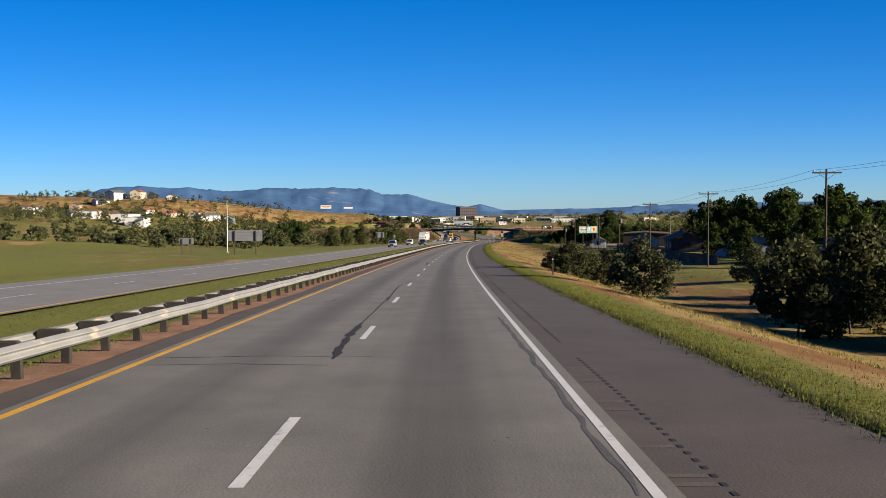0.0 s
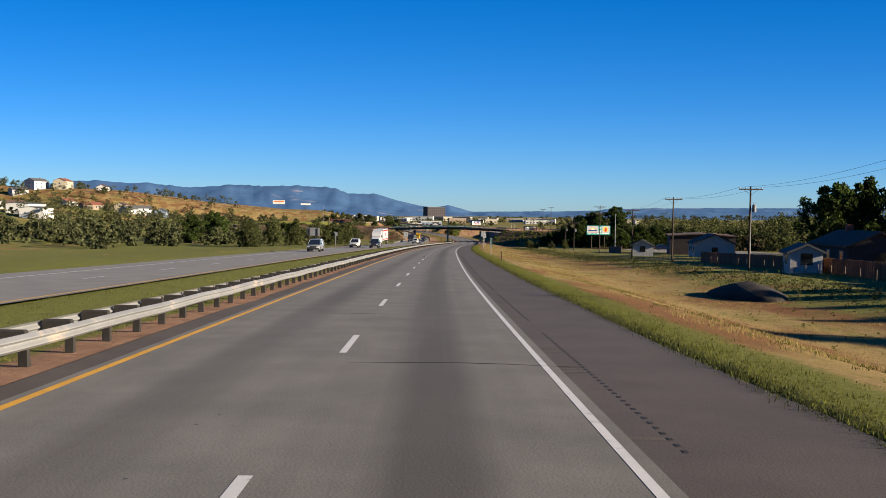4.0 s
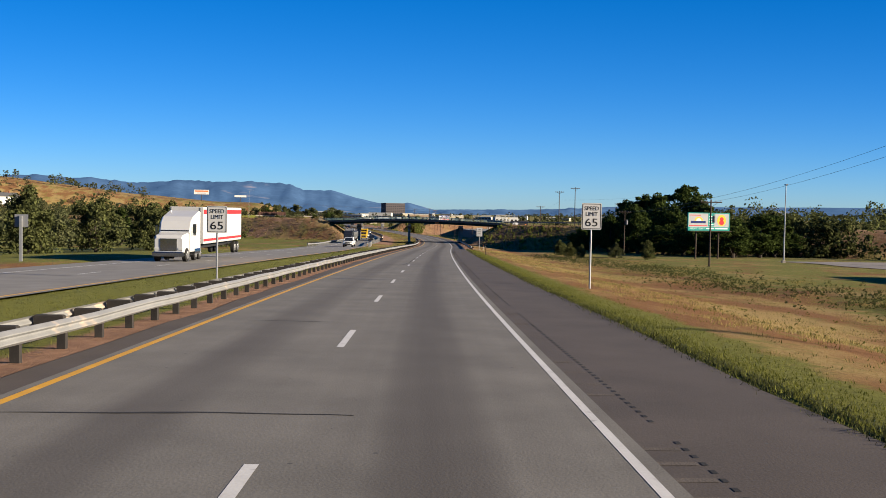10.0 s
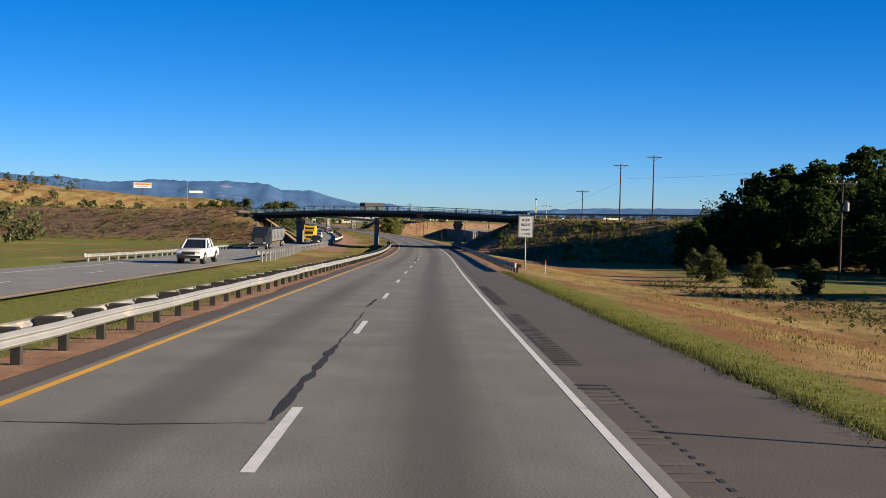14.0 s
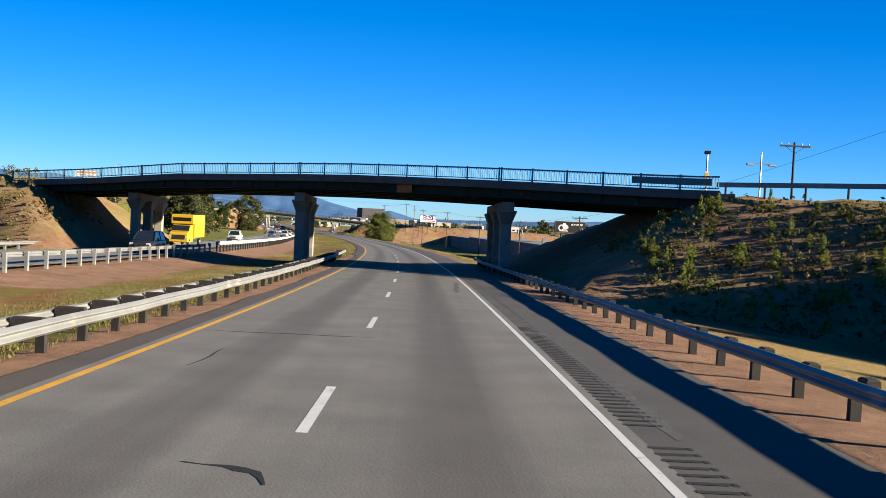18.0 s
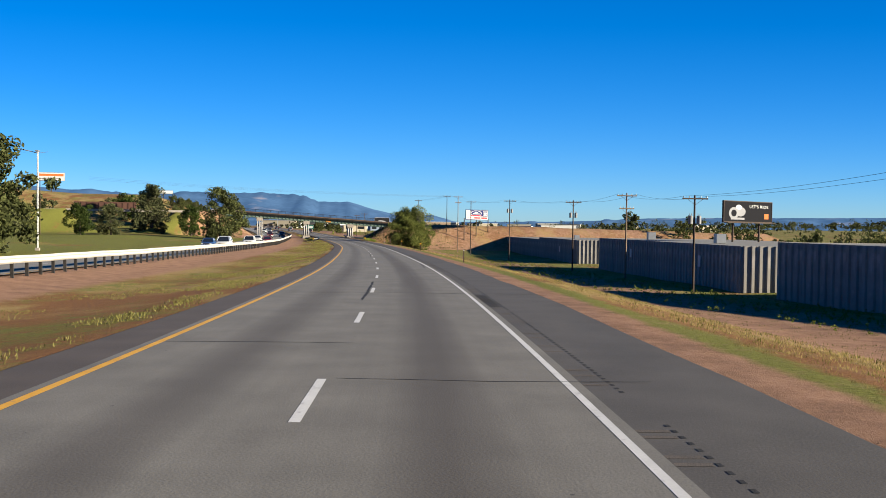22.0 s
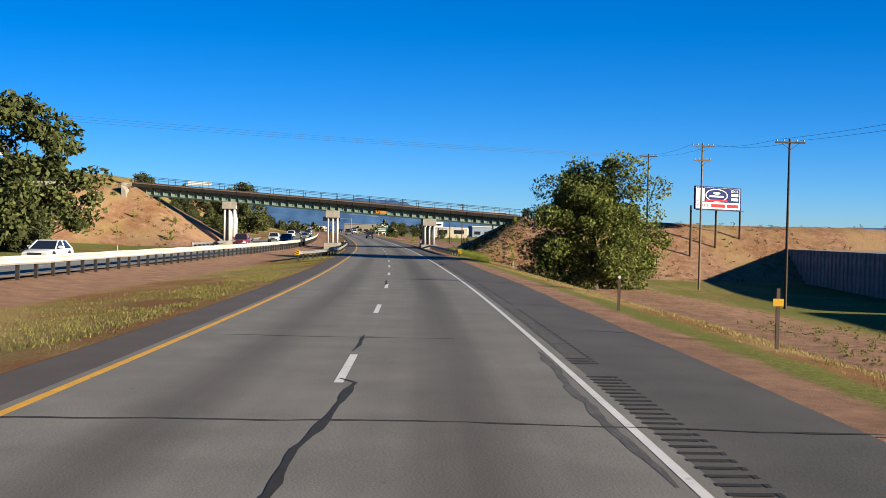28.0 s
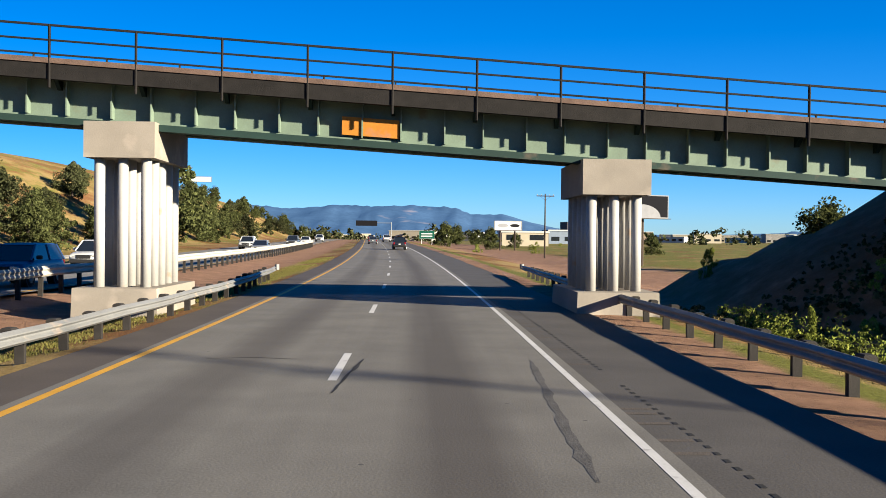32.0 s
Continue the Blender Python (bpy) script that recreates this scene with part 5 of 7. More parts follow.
# ---------------- houses ----------------
WALLS = [material("house_wall_%s" % n, c, 0.8, vary=0.08, scale=0.6, fine=20, bump=0.1) for n, c in (("white", (0.75, 0.74, 0.7)), ("cream", (0.62, 0.54, 0.4)), ("tan", (0.42, 0.31, 0.22)), ("blue", (0.28, 0.36, 0.45)))]
ROOFS = [material("roof_%s" % n, c, 0.9, vary=0.2, scale=1, fine=12, bump=0.4) for n, c in (("grey", (0.13, 0.13, 0.135)), ("brown", (0.14, 0.09, 0.07)), ("red", (0.3, 0.11, 0.07)))]


def house(m, w, d, h, wall, roof, label, pitch=0.45, storeys=1, windows=3, chimney=True, name="house"):
    t = thing(name, m, label, "house" if name == "house" else name, "houses on the hill" if name == "house" else "")
    part("wall", Geo().box(-w / 2, w / 2, -d / 2, d / 2, -2.0, h), wall, t)
    rise = d / 2 * pitch
    g = Geo()
    o = 0.4
    g.prism([(-d / 2 - o, h - o * pitch), (0, h + rise), (d / 2 + o, h - o * pitch), (d / 2 + o, h - o * pitch + 0.2), (0, h + rise + 0.22), (-d / 2 - o, h - o * pitch + 0.2)], -w / 2 - o, w / 2 + o, "x")
    rf = part("roof", g, roof, t)
    for sx in (-1, 1):
        x = sx * (w / 2 - 0.06)
        part("gable", Geo().prism([(-d / 2, h - 0.02), (d / 2, h - 0.02), (0, h + rise)], x - 0.06, x + 0.06, "x"), wall, t)
    if chimney:
        part("chimney", Geo().box(w * 0.2, w * 0.2 + 0.8, -0.4, 0.4, h + rise * 0.5, h + rise + 0.9, bevel=0.03), ROOFS[2], rf)
    for st in range(storeys):
        z = 0.9 + st * 2.8
        for k in range(windows):
            x = -w / 2 + (k + 0.5) * w / windows
            for y, sg in ((-d / 2, -1), (d / 2, 1)):
                win = part("window", Geo().box(x - 0.55, x + 0.55, y + sg * 0.0, y + sg * 0.05, z, z + 1.2), GLASS, t)
                fr = Geo()
                for a in ((x - 0.65, x - 0.55, z - 0.1, z + 1.3), (x + 0.55, x + 0.65, z - 0.1, z + 1.3), (x - 0.55, x + 0.55, z - 0.1, z), (x - 0.55, x + 0.55, z + 1.2, z + 1.3)):
                    y0, y1 = sorted((y, y + sg * 0.09))
                    fr.box(a[0], a[1], y0, y1, a[2], a[3])
                part("frame", fr, WALLS[0], win)
        for sx in (-1, 1):
            part("window", Geo().box(*sorted((sx * w / 2, sx * (w / 2 + 0.05))), -0.6, 0.6, z, z + 1.2), GLASS, t)
    part("door", Geo().box(-0.5, 0.5, -d / 2 - 0.06, -d / 2, 0.0, 2.05), DOOR_MAT, t)
    return t


HOUSES = [(893, -226, 15, 9, 5.2, 0, 0), (915, -243, 13, 9, 5.2, 1, 1), (868, -231, 12, 9, 3.0, 0, 0), (930, -262, 15, 9, 3.2, 1, 2), (1052, -313, 22, 11, 6.5, 1, 2), (1040, -335, 18, 11, 6.5, 0, 0),
          (1010, -345, 14, 9, 3.4, 0, 0), (985, -365, 13, 9, 3.2, 2, 1), (940, -290, 13, 9, 3.1, 0, 2), (880, -262, 12, 8, 3.1, 2, 2), (855, -205, 12, 8, 4.6, 3, 0), (960, -400, 14, 9, 3.3, 0, 0), (780, -290, 13, 9, 3.1, 1, 1), (1075, -280, 13, 9, 3.2, 0, 1), (820, -330, 14, 9, 3.2, 0, 0), (900, -390, 14, 9, 5.2, 0, 1)]
for i, (s, l, w, d, h, wm, rm) in enumerate(HOUSES):
    m = Matrix.Translation(chart(s, l, relief(s, l) + 0.2)) @ Matrix.Rotation(radians((i * 47) % 70 - 35 + 80), 4, "Z")
    house(m, w, d, h, WALLS[wm], ROOFS[rm], ("white", "cream", "tan", "pale blue")[wm] + " hillside house with a " + ("grey", "brown", "red")[rm] + " gabled roof", storeys=2 if h > 4.5 else 1)
for s, l, w in ((700, -255, 34), (655, -235, 20), (760, -300, 26)):
    m = Matrix.Translation(chart(s, l, relief(s, l) + 0.3)) @ Matrix.Rotation(radians(95), 4, "Z")
    house(m, w, 12, 5.0, WALLS[0], ROOFS[0], "long white commercial building among hillside trees", pitch=0.12, windows=6, chimney=False, name="commercial building".replace(" ", "_"))

# ---------------- yards to the right ----------------
SIDING = material("white_siding", (0.6, 0.6, 0.58), 0.7, vary=0.1, scale=1, fine=20, bump=0.2)
BLUE_SIDING = material("blue_grey_siding", (0.3, 0.36, 0.45), 0.7, vary=0.1, scale=1, fine=20, bump=0.2)
DARK_SIDING = material("dark_brown_siding", (0.07, 0.055, 0.05), 0.85, vary=0.25, scale=1, fine=20, bump=0.2)
RED_EARTH = material("red_brown_fence", (0.3, 0.12, 0.06), 0.9, vary=0.25, scale=1.2, fine=18, bump=0.4, island=0.2)
house(at(345, 43.2, relief(345, 43.2), 80), 3.6, 4.4, 2.2, SIDING, ROOFS[0], "small white shed with a curved pale roof beside a field", pitch=0.5, windows=1, chimney=False, name="shed")
house(at(377, 63, relief(377, 63), 80), 22, 15, 4.6, DARK_SIDING, ROOFS[1], "dark low storage building with a pale upper band behind the shed", pitch=0.06, windows=3, chimney=False, name="storage_building")
house(at(346, 58, relief(346, 58), 85), 9, 8, 2.9, SIDING, ROOFS[1], "white cottage with a dark roof behind a hedge", chimney=False)
house(at(262, 53, relief(262, 53), 85), 14, 7, 2.8, DARK_SIDING, ROOFS[1], "dark brown cottage behind a fence", chimney=True)
house(at(222, 55, relief(222, 55), 85), 14, 8, 3.0, BLUE_SIDING, ROOFS[0], "pale blue cottage with white trim behind a fence", chimney=False)
house(at(246, 40, relief(246, 40), 80), 4, 3.2, 2.2, SIDING, ROOFS[0], "small white garden shed beside the pole line", windows=1, chimney=False, name="shed")
house(at(180, 60, relief(180, 60), 85), 13, 8, 3.0, SIDING, ROOFS[1], "white cottage half hidden by trees", chimney=True)
house(at(140, 62, relief(140, 62), 85), 12, 8, 3.0, DARK_SIDING, ROOFS[0], "dark cottage half hidden by trees", chimney=True)


def board_fence(s0, s1, l, h, mat, label):
    f = thing("wooden_fence", at(s0, l, relief(s0, l)), label, "fence")
    inv = f.matrix_world.inverted()
    me = fix(Geo().box(-0.015, 0.015, 0.0, 0.14, 0.0, h).mesh("board", mat))
    for k, s in enumerate(np.arange(s0, s1, 0.42)):
        me2 = me
        part("board", me2, None, f, m=inv @ at(s, l, relief(s, l) - 0.1 + random.uniform(-0.06, 0.04)) @ Matrix.Diagonal((1, 2.85, 1, 1)))
    g = Geo()
    for z in (0.4, h - 0.4):
        g.sweep([[inv @ rd(s, l + 0.03 + a, relief(s, l) + z + b) for a, b in ((0, 0), (0.05, 0), (0.05, 0.09), (0, 0.09))] for s in np.arange(s0, s1, 3.0)])
    part("fence_rail", g, mat, f)


board_fence(225, 292, 42, 1.7, RED_EARTH, "red-brown wooden board fence round a yard")
board_fence(180, 224, 39.5, 1.5, DARK_SIDING, "dark weathered board fence along the yards")
board_fence(366, 386, 42, 1.8, DARK_SIDING, "dark wooden fence beside the shed")
# gravel lot for the parked cars
g = Geo()
rows, cols = np.arange(396, 446, 2.5), np.arange(52, 98, 2.3)
for s in rows:
    for l in cols:
        g.v.append(tuple(rd(s + 2 * fbm(s, l, 0.2), l, relief(s, l) + 0.05)))
n = len(cols)
g.f = [(i * n + j, i * n + j + 1, (i + 1) * n + j + 1, (i + 1) * n + j) for i in range(len(rows) - 1) for j in range(n - 1)]
g.mi = [0] * len(g.f)
whole("gravel_lot", g, material("grey_gravel", (0.3, 0.27, 0.25), 0.95, vary=0.25, scale=0.6, fine=20, bump=0.5), "grey gravel parking lot beyond the field", "parking lot", kind="structure", normals=False)
# pale wire mesh fence posts
f = thing("wire_fence", at(190, 38.5, relief(190, 38.5)), "pale wire fence on thin posts at the edge of the field", "fence")
finv = f.matrix_world.inverted()
for s in np.arange(190, 330, 3.0):
    part("post", Geo().tube(finv @ rd(s, 38.4, relief(s, 38.4) - 0.2), finv @ rd(s, 38.4, relief(s, 38.4) + 1.2), 0.035, n=5), PALE_WOOD, f)
g = Geo()
for z in (0.3, 0.6, 0.9, 1.15):
    g.sweep([[finv @ rd(s, 38.4, relief(s, 38.4) + z + e) for e in (0.0, 0.008)] + [finv @ rd(s, 38.41, relief(s, 38.4) + z)] for s in np.arange(190, 330, 6.0)])
part("wires", g, WIRE, f)
# mound of dark earth
g = Geo()
rings = []
for k in range(6):
    u = k / 5
    rr = 1 - u * u * 0.95
    rings.append([rd(218 + (5.5 * rr) * math.sin(a) * (1 + 0.2 * math.sin(3 * a)), 25 + 2.8 * rr * math.cos(a), relief(218, 25) - 0.3 + 1.4 * u) for a in np.linspace(0, 2 * math.pi, 15)[:-1]])
g.sweep(rings)
whole("earth_mound", g, material("dark_earth", (0.05, 0.04, 0.03), 0.95, vary=0.4, scale=1, fine=9, bump=1.0, dist=0.1), "mound of dark earth and weeds in the field", "earth mound", shade=True)

# ---------------- the town ahead ----------------
TOWER_MAT = material("tower_brown_panels", (0.09, 0.07, 0.075), 0.7, vary=0.12, scale=0.05, fine=0.5, bump=0.0)


def block(x, y, w, d, h, zb, mat, label, name="commercial_building", floors=0, turn=0.0):
    t = thing(name, Matrix.Translation((x, y, zb)) @ Matrix.Rotation(radians(turn), 4, "Z"), label, "building", "town buildings")
    part("wall", Geo().box(-w / 2, w / 2, -d / 2, d / 2, -3, h), mat, t)
    part("roof", Geo().box(-w / 2 - 0.3, w / 2 + 0.3, -d / 2 - 0.3, d / 2 + 0.3, h, h + 0.5), ROOFS[0] if floors else WALLS[0], t)
    n = max(2, int(w / 5))
    for f in range(max(1, floors)):
        z = 1.2 + f * (h - 1.5) / max(1, floors)
        for k in range(n):
            x0 = -w / 2 + (k + 0.2) * w / n
            part("window", Geo().box(x0, x0 + 0.6 * w / n, -d / 2 - 0.06, -d / 2, z, z + 1.6), GLASS, t)
    return t


block(64, 2350, 46, 30, 36, -23, TOWER_MAT, "tall dark brown office tower in the town beyond the bridge", "office_tower", 9, 20)
random.seed(11)
for k in range(46):
    y = random.uniform(1150, 2300)
    x = random.uniform(-0.16, 0.24) * y + random.uniform(-30, 30)
    a = math.degrees(math.atan2(x - 16, y - 910))
    if y < 1500 and x > -170:
        y += 420
    w, h = random.uniform(14, 40), random.uniform(4, 8)
    mt = random.choice(WALLS[:3] + [PANEL_MAT])
    block(x, y, w, random.uniform(10, 18), h, -17.5 + 0.0015 * (y - 1150), mt, {0: "white", 1: "cream", 2: "tan"}.get(WALLS.index(mt) if mt in WALLS else 3, "grey") + " low commercial building in the town ahead", turn=random.uniform(-25, 25))
# white restaurant and offices beyond the railway bridge
block(rd(1180, 44).x, rd(1180, 44).y, 14, 9, 3.4, zroad(1180) - 0.5, WALLS[1], "cream low diner beside the highway beyond the bridge", turn=10)
block(rd(1260, 80).x, rd(1260, 80).y, 26, 14, 5.0, zroad(1150) - 0.5, BLUE_SIDING, "grey-blue office building beyond the bridge", turn=10)

# ---------------- trees and bushes ----------------
def leaf_material(name, dark, light, trans=0.35):
    mat = bpy.data.materials.new(name)
    mat.use_nodes = True
    nt = mat.node_tree
    N, L = nt.nodes, nt.links
    N.remove(N["Principled BSDF"])
    geo, oi = N.new("ShaderNodeNewGeometry"), N.new("ShaderNodeObjectInfo")
    mix = N.new("ShaderNodeMixRGB")
    mix.inputs[1].default_value, mix.inputs[2].default_value = (*dark, 1), (*light, 1)
    L.new(geo.outputs["Random Per Island"], mix.inputs[0])
    hsv = N.new("ShaderNodeHueSaturation")
    mr = N.new("ShaderNodeMapRange")
    mr.inputs[3].default_value, mr.inputs[4].default_value = 0.8, 1.2
    L.new(oi.outputs["Random"], mr.inputs[0])
    L.new(mr.outputs[0], hsv.inputs["Value"])
    L.new(mix.outputs[0], hsv.inputs["Color"])
    df, tr, ms = N.new("ShaderNodeBsdfDiffuse"), N.new("ShaderNodeBsdfTranslucent"), N.new("ShaderNodeMixShader")
    ms.inputs[0].default_value = trans
    L.new(hsv.outputs[0], df.inputs[0])
    L.new(hsv.outputs[0], tr.inputs[0])
    L.new(df.outputs[0], ms.inputs[1])
    L.new(tr.outputs[0], ms.inputs[2])
    L.new(ms.outputs[0], N["Material Output"].inputs[0])
    return mat


LEAF = [leaf_material("leaf_green", (0.0115, 0.0196, 0.00576), (0.0556, 0.0752, 0.0196), 0.25), leaf_material("leaf_olive", (0.0216, 0.0266, 0.0101), (0.0899, 0.0975, 0.036), 0.25), leaf_material("leaf_cottonwood", (0.034, 0.05, 0.0115), (0.2, 0.215, 0.062), 0.32), leaf_material("leaf_dull", (0.0199, 0.0238, 0.0112), (0.0789, 0.0827, 0.0376), 0.25), leaf_material("leaf_weed", (0.07, 0.085, 0.014), (0.21, 0.23, 0.05), 0.25), leaf_material("leaf_dry", (0.0576, 0.0432, 0.0184), (0.176, 0.144, 0.0654), 0.25)]
GRASS_GREEN = leaf_material("grass_green", (0.0432, 0.0472, 0.0092), (0.118, 0.121, 0.0294), 0.3)
GRASS_STRAW = leaf_material("grass_straw", (0.085, 0.08, 0.022), (0.2, 0.18, 0.06), 0.3)
GRASS_DRY = leaf_material("grass_dry", (0.115, 0.0832, 0.0288), (0.261, 0.209, 0.085), 0.3)
BARK = material("grey_bark", (0.09, 0.07, 0.055), 0.95, vary=0.3, scale=3, fine=25, bump=0.8, dist=0.03)


def leaf_cloud(rng, h, w, z0, clumps, per, size, squash=0.8, shape=1.0, rag=0.3, full=0.7):
    """Leaves as small bent quads, gathered in clumps inside an uneven crown."""
    v, f = [], []
    cs = []
    for k in range(clumps):
        u = rng.random()
        z = z0 + (h - z0) * (0.06 + 0.9 * u)
        prof = math.sin(math.pi * min(1, 0.18 + 0.8 * u)) ** full * shape
        a = rng.uniform(0, 2 * math.pi)
        r = w / 2 * prof * math.sqrt(rng.uniform(0.15, 1.0)) * (0.8 + rag * math.sin(3 * a + h + 4 * u) + rng.uniform(-0.18, 0.22))
        z += (h - z0) * 0.1 * math.sin(2 * a + h)
        cs.append((r * math.cos(a), r * math.sin(a), z, rng.uniform(0.4, 1.15) * w * 0.14))
    P = np.empty((clumps * per, 3))
    rs = np.random.RandomState(rng.randrange(10 ** 6))
    for i, (cx, cy, cz, cr) in enumerate(cs):
        d = rs.normal(size=(per, 3))
        d /= np.linalg.norm(d, axis=1)[:, None]
        rad = cr * rs.uniform(0.35, 1.0, (per, 1)) ** 0.6
        q = d * rad
        q[:, 2] *= squash
        P[i * per:(i + 1) * per] = q + (cx, cy, cz)
    n = len(P)
    t1 = rs.normal(size=(n, 3))
    t1 /= np.linalg.norm(t1, axis=1)[:, None]
    t2 = np.cross(t1, rs.normal(size=(n, 3)))
    t2 /= np.linalg.norm(t2, axis=1)[:, None]
    sz = size * rs.uniform(0.6, 1.3, (n, 1))
    a, b = t1 * sz, t2 * sz * 0.62
    V = np.stack([P - a, P - b * 0.9, P + a, P + b * 0.9], 1).reshape(-1, 3)
    F = np.arange(4 * n).reshape(-1, 4)
    return V, F, cs


def mesh_np(name, V, F, mat):
    me = bpy.data.meshes.new(name)
    k = F.shape[1]
    me.vertices.add(len(V))
    me.vertices.foreach_set("co", V.astype(np.float32).ravel())
    me.loops.add(F.size)
    me.loops.foreach_set("vertex_index", F.astype(np.int32).ravel())
    me.polygons.add(len(F))
    me.polygons.foreach_set("loop_start", np.arange(0, F.size, k, dtype=np.int32))
    me.polygons.foreach_set("loop_total", np.full(len(F), k, dtype=np.int32))
    me.materials.append(mat)
    me.update(calc_edges=True)
    return me


def tree_kind(seed, h, w, leaf, clumps=60, per=70, size=0.24, trunk=0.3, z0=0.25, shape=1.0, rag=0.3, full=0.7):
    """Meshes of one tree: trunk with limbs, and crown."""
    rng = random.Random(seed)
    V, F, cs = leaf_cloud(rng, h, w, h * z0, clumps, per, size, shape=shape, rag=rag, full=full)
    crown = mesh_np("crown", V, F, leaf)
    g = Geo()
    if trunk:
        lean = (rng.uniform(-0.3, 0.3), rng.uniform(-0.3, 0.3))
        pts = [(lean[0] * u * u * 2, lean[1] * u * u * 2, -0.4 + (h * 0.8) * u) for u in (0, 0.15, 0.35, 0.6, 1.0)]
        rad = [trunk * 1.35, trunk, trunk * 0.85, trunk * 0.5, trunk * 0.12]
        for p, q, r0, r1 in zip(pts[:-1], pts[1:], rad[:-1], rad[1:]):
            g.tube(p, q, r0, r1, 8, caps=False)
        for c in rng.sample(cs, min(len(cs), 16)):
            u = min(0.9, max(0.15, (c[2] - h * 0.2) / h))
            p = (lean[0] * u * u * 2, lean[1] * u * u * 2, -0.4 + h * 0.8 * u * 0.85)
            mid = (c[0] * 0.5 + p[0] * 0.5, c[1] * 0.5 + p[1] * 0.5, p[2] * 0.55 + c[2] * 0.45 - 0.1)
            g.tube(p, mid, trunk * 0.35 * (1.1 - u), trunk * 0.22 * (1.1 - u), 6, caps=False)
            g.tube(mid, c[:3], trunk * 0.22 * (1.1 - u), 0.015, 5, caps=False)
    else:
        g.tube((0, 0, -0.3), (0.05 * w, -0.04 * w, h * 0.6), 0.07, 0.015, 6, caps=False)
    return crown, g.mesh("trunk", BARK)


def plant(kind, m, label, category="tree", name="tree", group="roadside trees"):
    t = thing(name, m, label, category, group)
    part("trunk", kind[1], None, t)
    part("crown", kind[0], None, t)
    return t


BIG = tree_kind(3, 11.8, 13.0, LEAF[2], clumps=180, per=330, size=0.155, trunk=0.42, z0=0.03, rag=0.3, full=0.4)
ELM = [tree_kind(k, 10, 8.5, LEAF[0], 80, 90, 0.26, 0.3, 0.16) for k in (5, 6, 7)]
OLIVE = [tree_kind(k, 6.6, 7.2, LEAF[q], 80, 90, 0.19, 0.2, 0.0) for k, q in ((8, 1), (9, 1), (18, 3))]
WIDE = [tree_kind(k, 10, 9.5, LEAF[q], 85, 110, 0.22, 0.28, 0.02, rag=0.33) for k, q in ((41, 1), (42, 3), (43, 0))]
FAR = [tree_kind(k, 6.5, 9, LEAF[q], 46, 60, 0.36, 0.25, 0.0) for k, q in ((10, 3), (11, 1), (12, 3), (17, 1))]
BUSH = [tree_kind(k, 4.2, 5.4, LEAF[3], 75, 100, 0.13, 0, 0.0) for k in (13, 14)]
WEED = [tree_kind(k, 1.3, 1.9, LEAF[4], 30, 80, 0.05, 0, 0.0) for k in (15, 16)]


def spot(s, l, k=1.0, turn=0.0, sink=0.0, kz=None):
    return Matrix.Translation(chart(s, l, relief(s, l) - sink)) @ Matrix.Rotation(turn, 4, "Z") @ Matrix.Diagonal((k, k, kz or k, 1))


def put(kind, s, l, k, label, category="tree", name="tree", group="roadside trees", kz=None):
    t = plant(kind, Matrix.Identity(4), label, category, name, group)
    t.matrix_world = spot(s, l, k, random.uniform(0, 6.28), 0.1, kz)
    return t


random.seed(21)
put(BUSH[0], 936.5, 21.9, 0.34, "round olive bush at the end of the railway bridge", "bush", "bush", "roadside bushes", 0.34)
put(BIG, 882.3, 18.9, 0.95, "large leafy cottonwood with yellow-green leaves on the verge", group="cottonwoods")
# thicket beside the first stretch
for s, l, k, kz in ((150, 13.2, 0.6, 0.6), (149, 16, 0.85, 0.75), (155, 17.5, 0.8, 0.7), (124, 11.8, 0.72, 0.66), (127, 14.8, 0.8, 0.7), (134, 15.5, 0.8, 0.6), (104.5, 13.6, 0.8, 0.82), (92, 18.2, 1.0, 1.1), (94, 21.6, 1.1, 1.2), (98, 24.6, 1.2, 1.15), (89, 24.8, 1.2, 1.2), (101, 29, 1.2, 1.15), (86, 29, 1.2, 1.2), (108, 33, 1.2, 1.1), (118, 30, 1.0, 0.8), (140, 32, 1.0, 0.8)):
    put(random.choice(BUSH), s, l, k, "dense dark olive-green bush with bare twigs in dry grass", "bush", "bush", "roadside bushes", kz)
for s, l, k in ((206, 49, 0.8), (192, 47, 0.7), (212, 47, 0.7), (165, 52, 1.0), (182, 50, 1.0), (176, 64, 1.1), (196, 58, 1.0), (205, 72, 1.2), (215, 66, 1.1), (190, 80, 1.1), (160, 84, 0.9), (225, 84, 1.2)):
    put(random.choice(ELM), s, l, k * 0.85, "dark green leafy tree among the yards", group="yard trees", kz=k * 0.85)
for s, l, k in ((312, 70, 1.25), (322, 76, 1.3), (300, 71, 1.2), (286, 73, 1.2), (270, 70, 1.15), (256, 74, 1.2), (335, 82, 1.2), (278, 82, 1.3), (296, 84, 1.3), (262, 88, 1.3), (244, 80, 1.2), (308, 90, 1.3), (246, 96, 1.3), (330, 96, 1.3)):
    put(random.choice(ELM), s, l, k * 0.95, "tall dark green tree behind the cottages", group="yard trees", kz=k * 1.1)
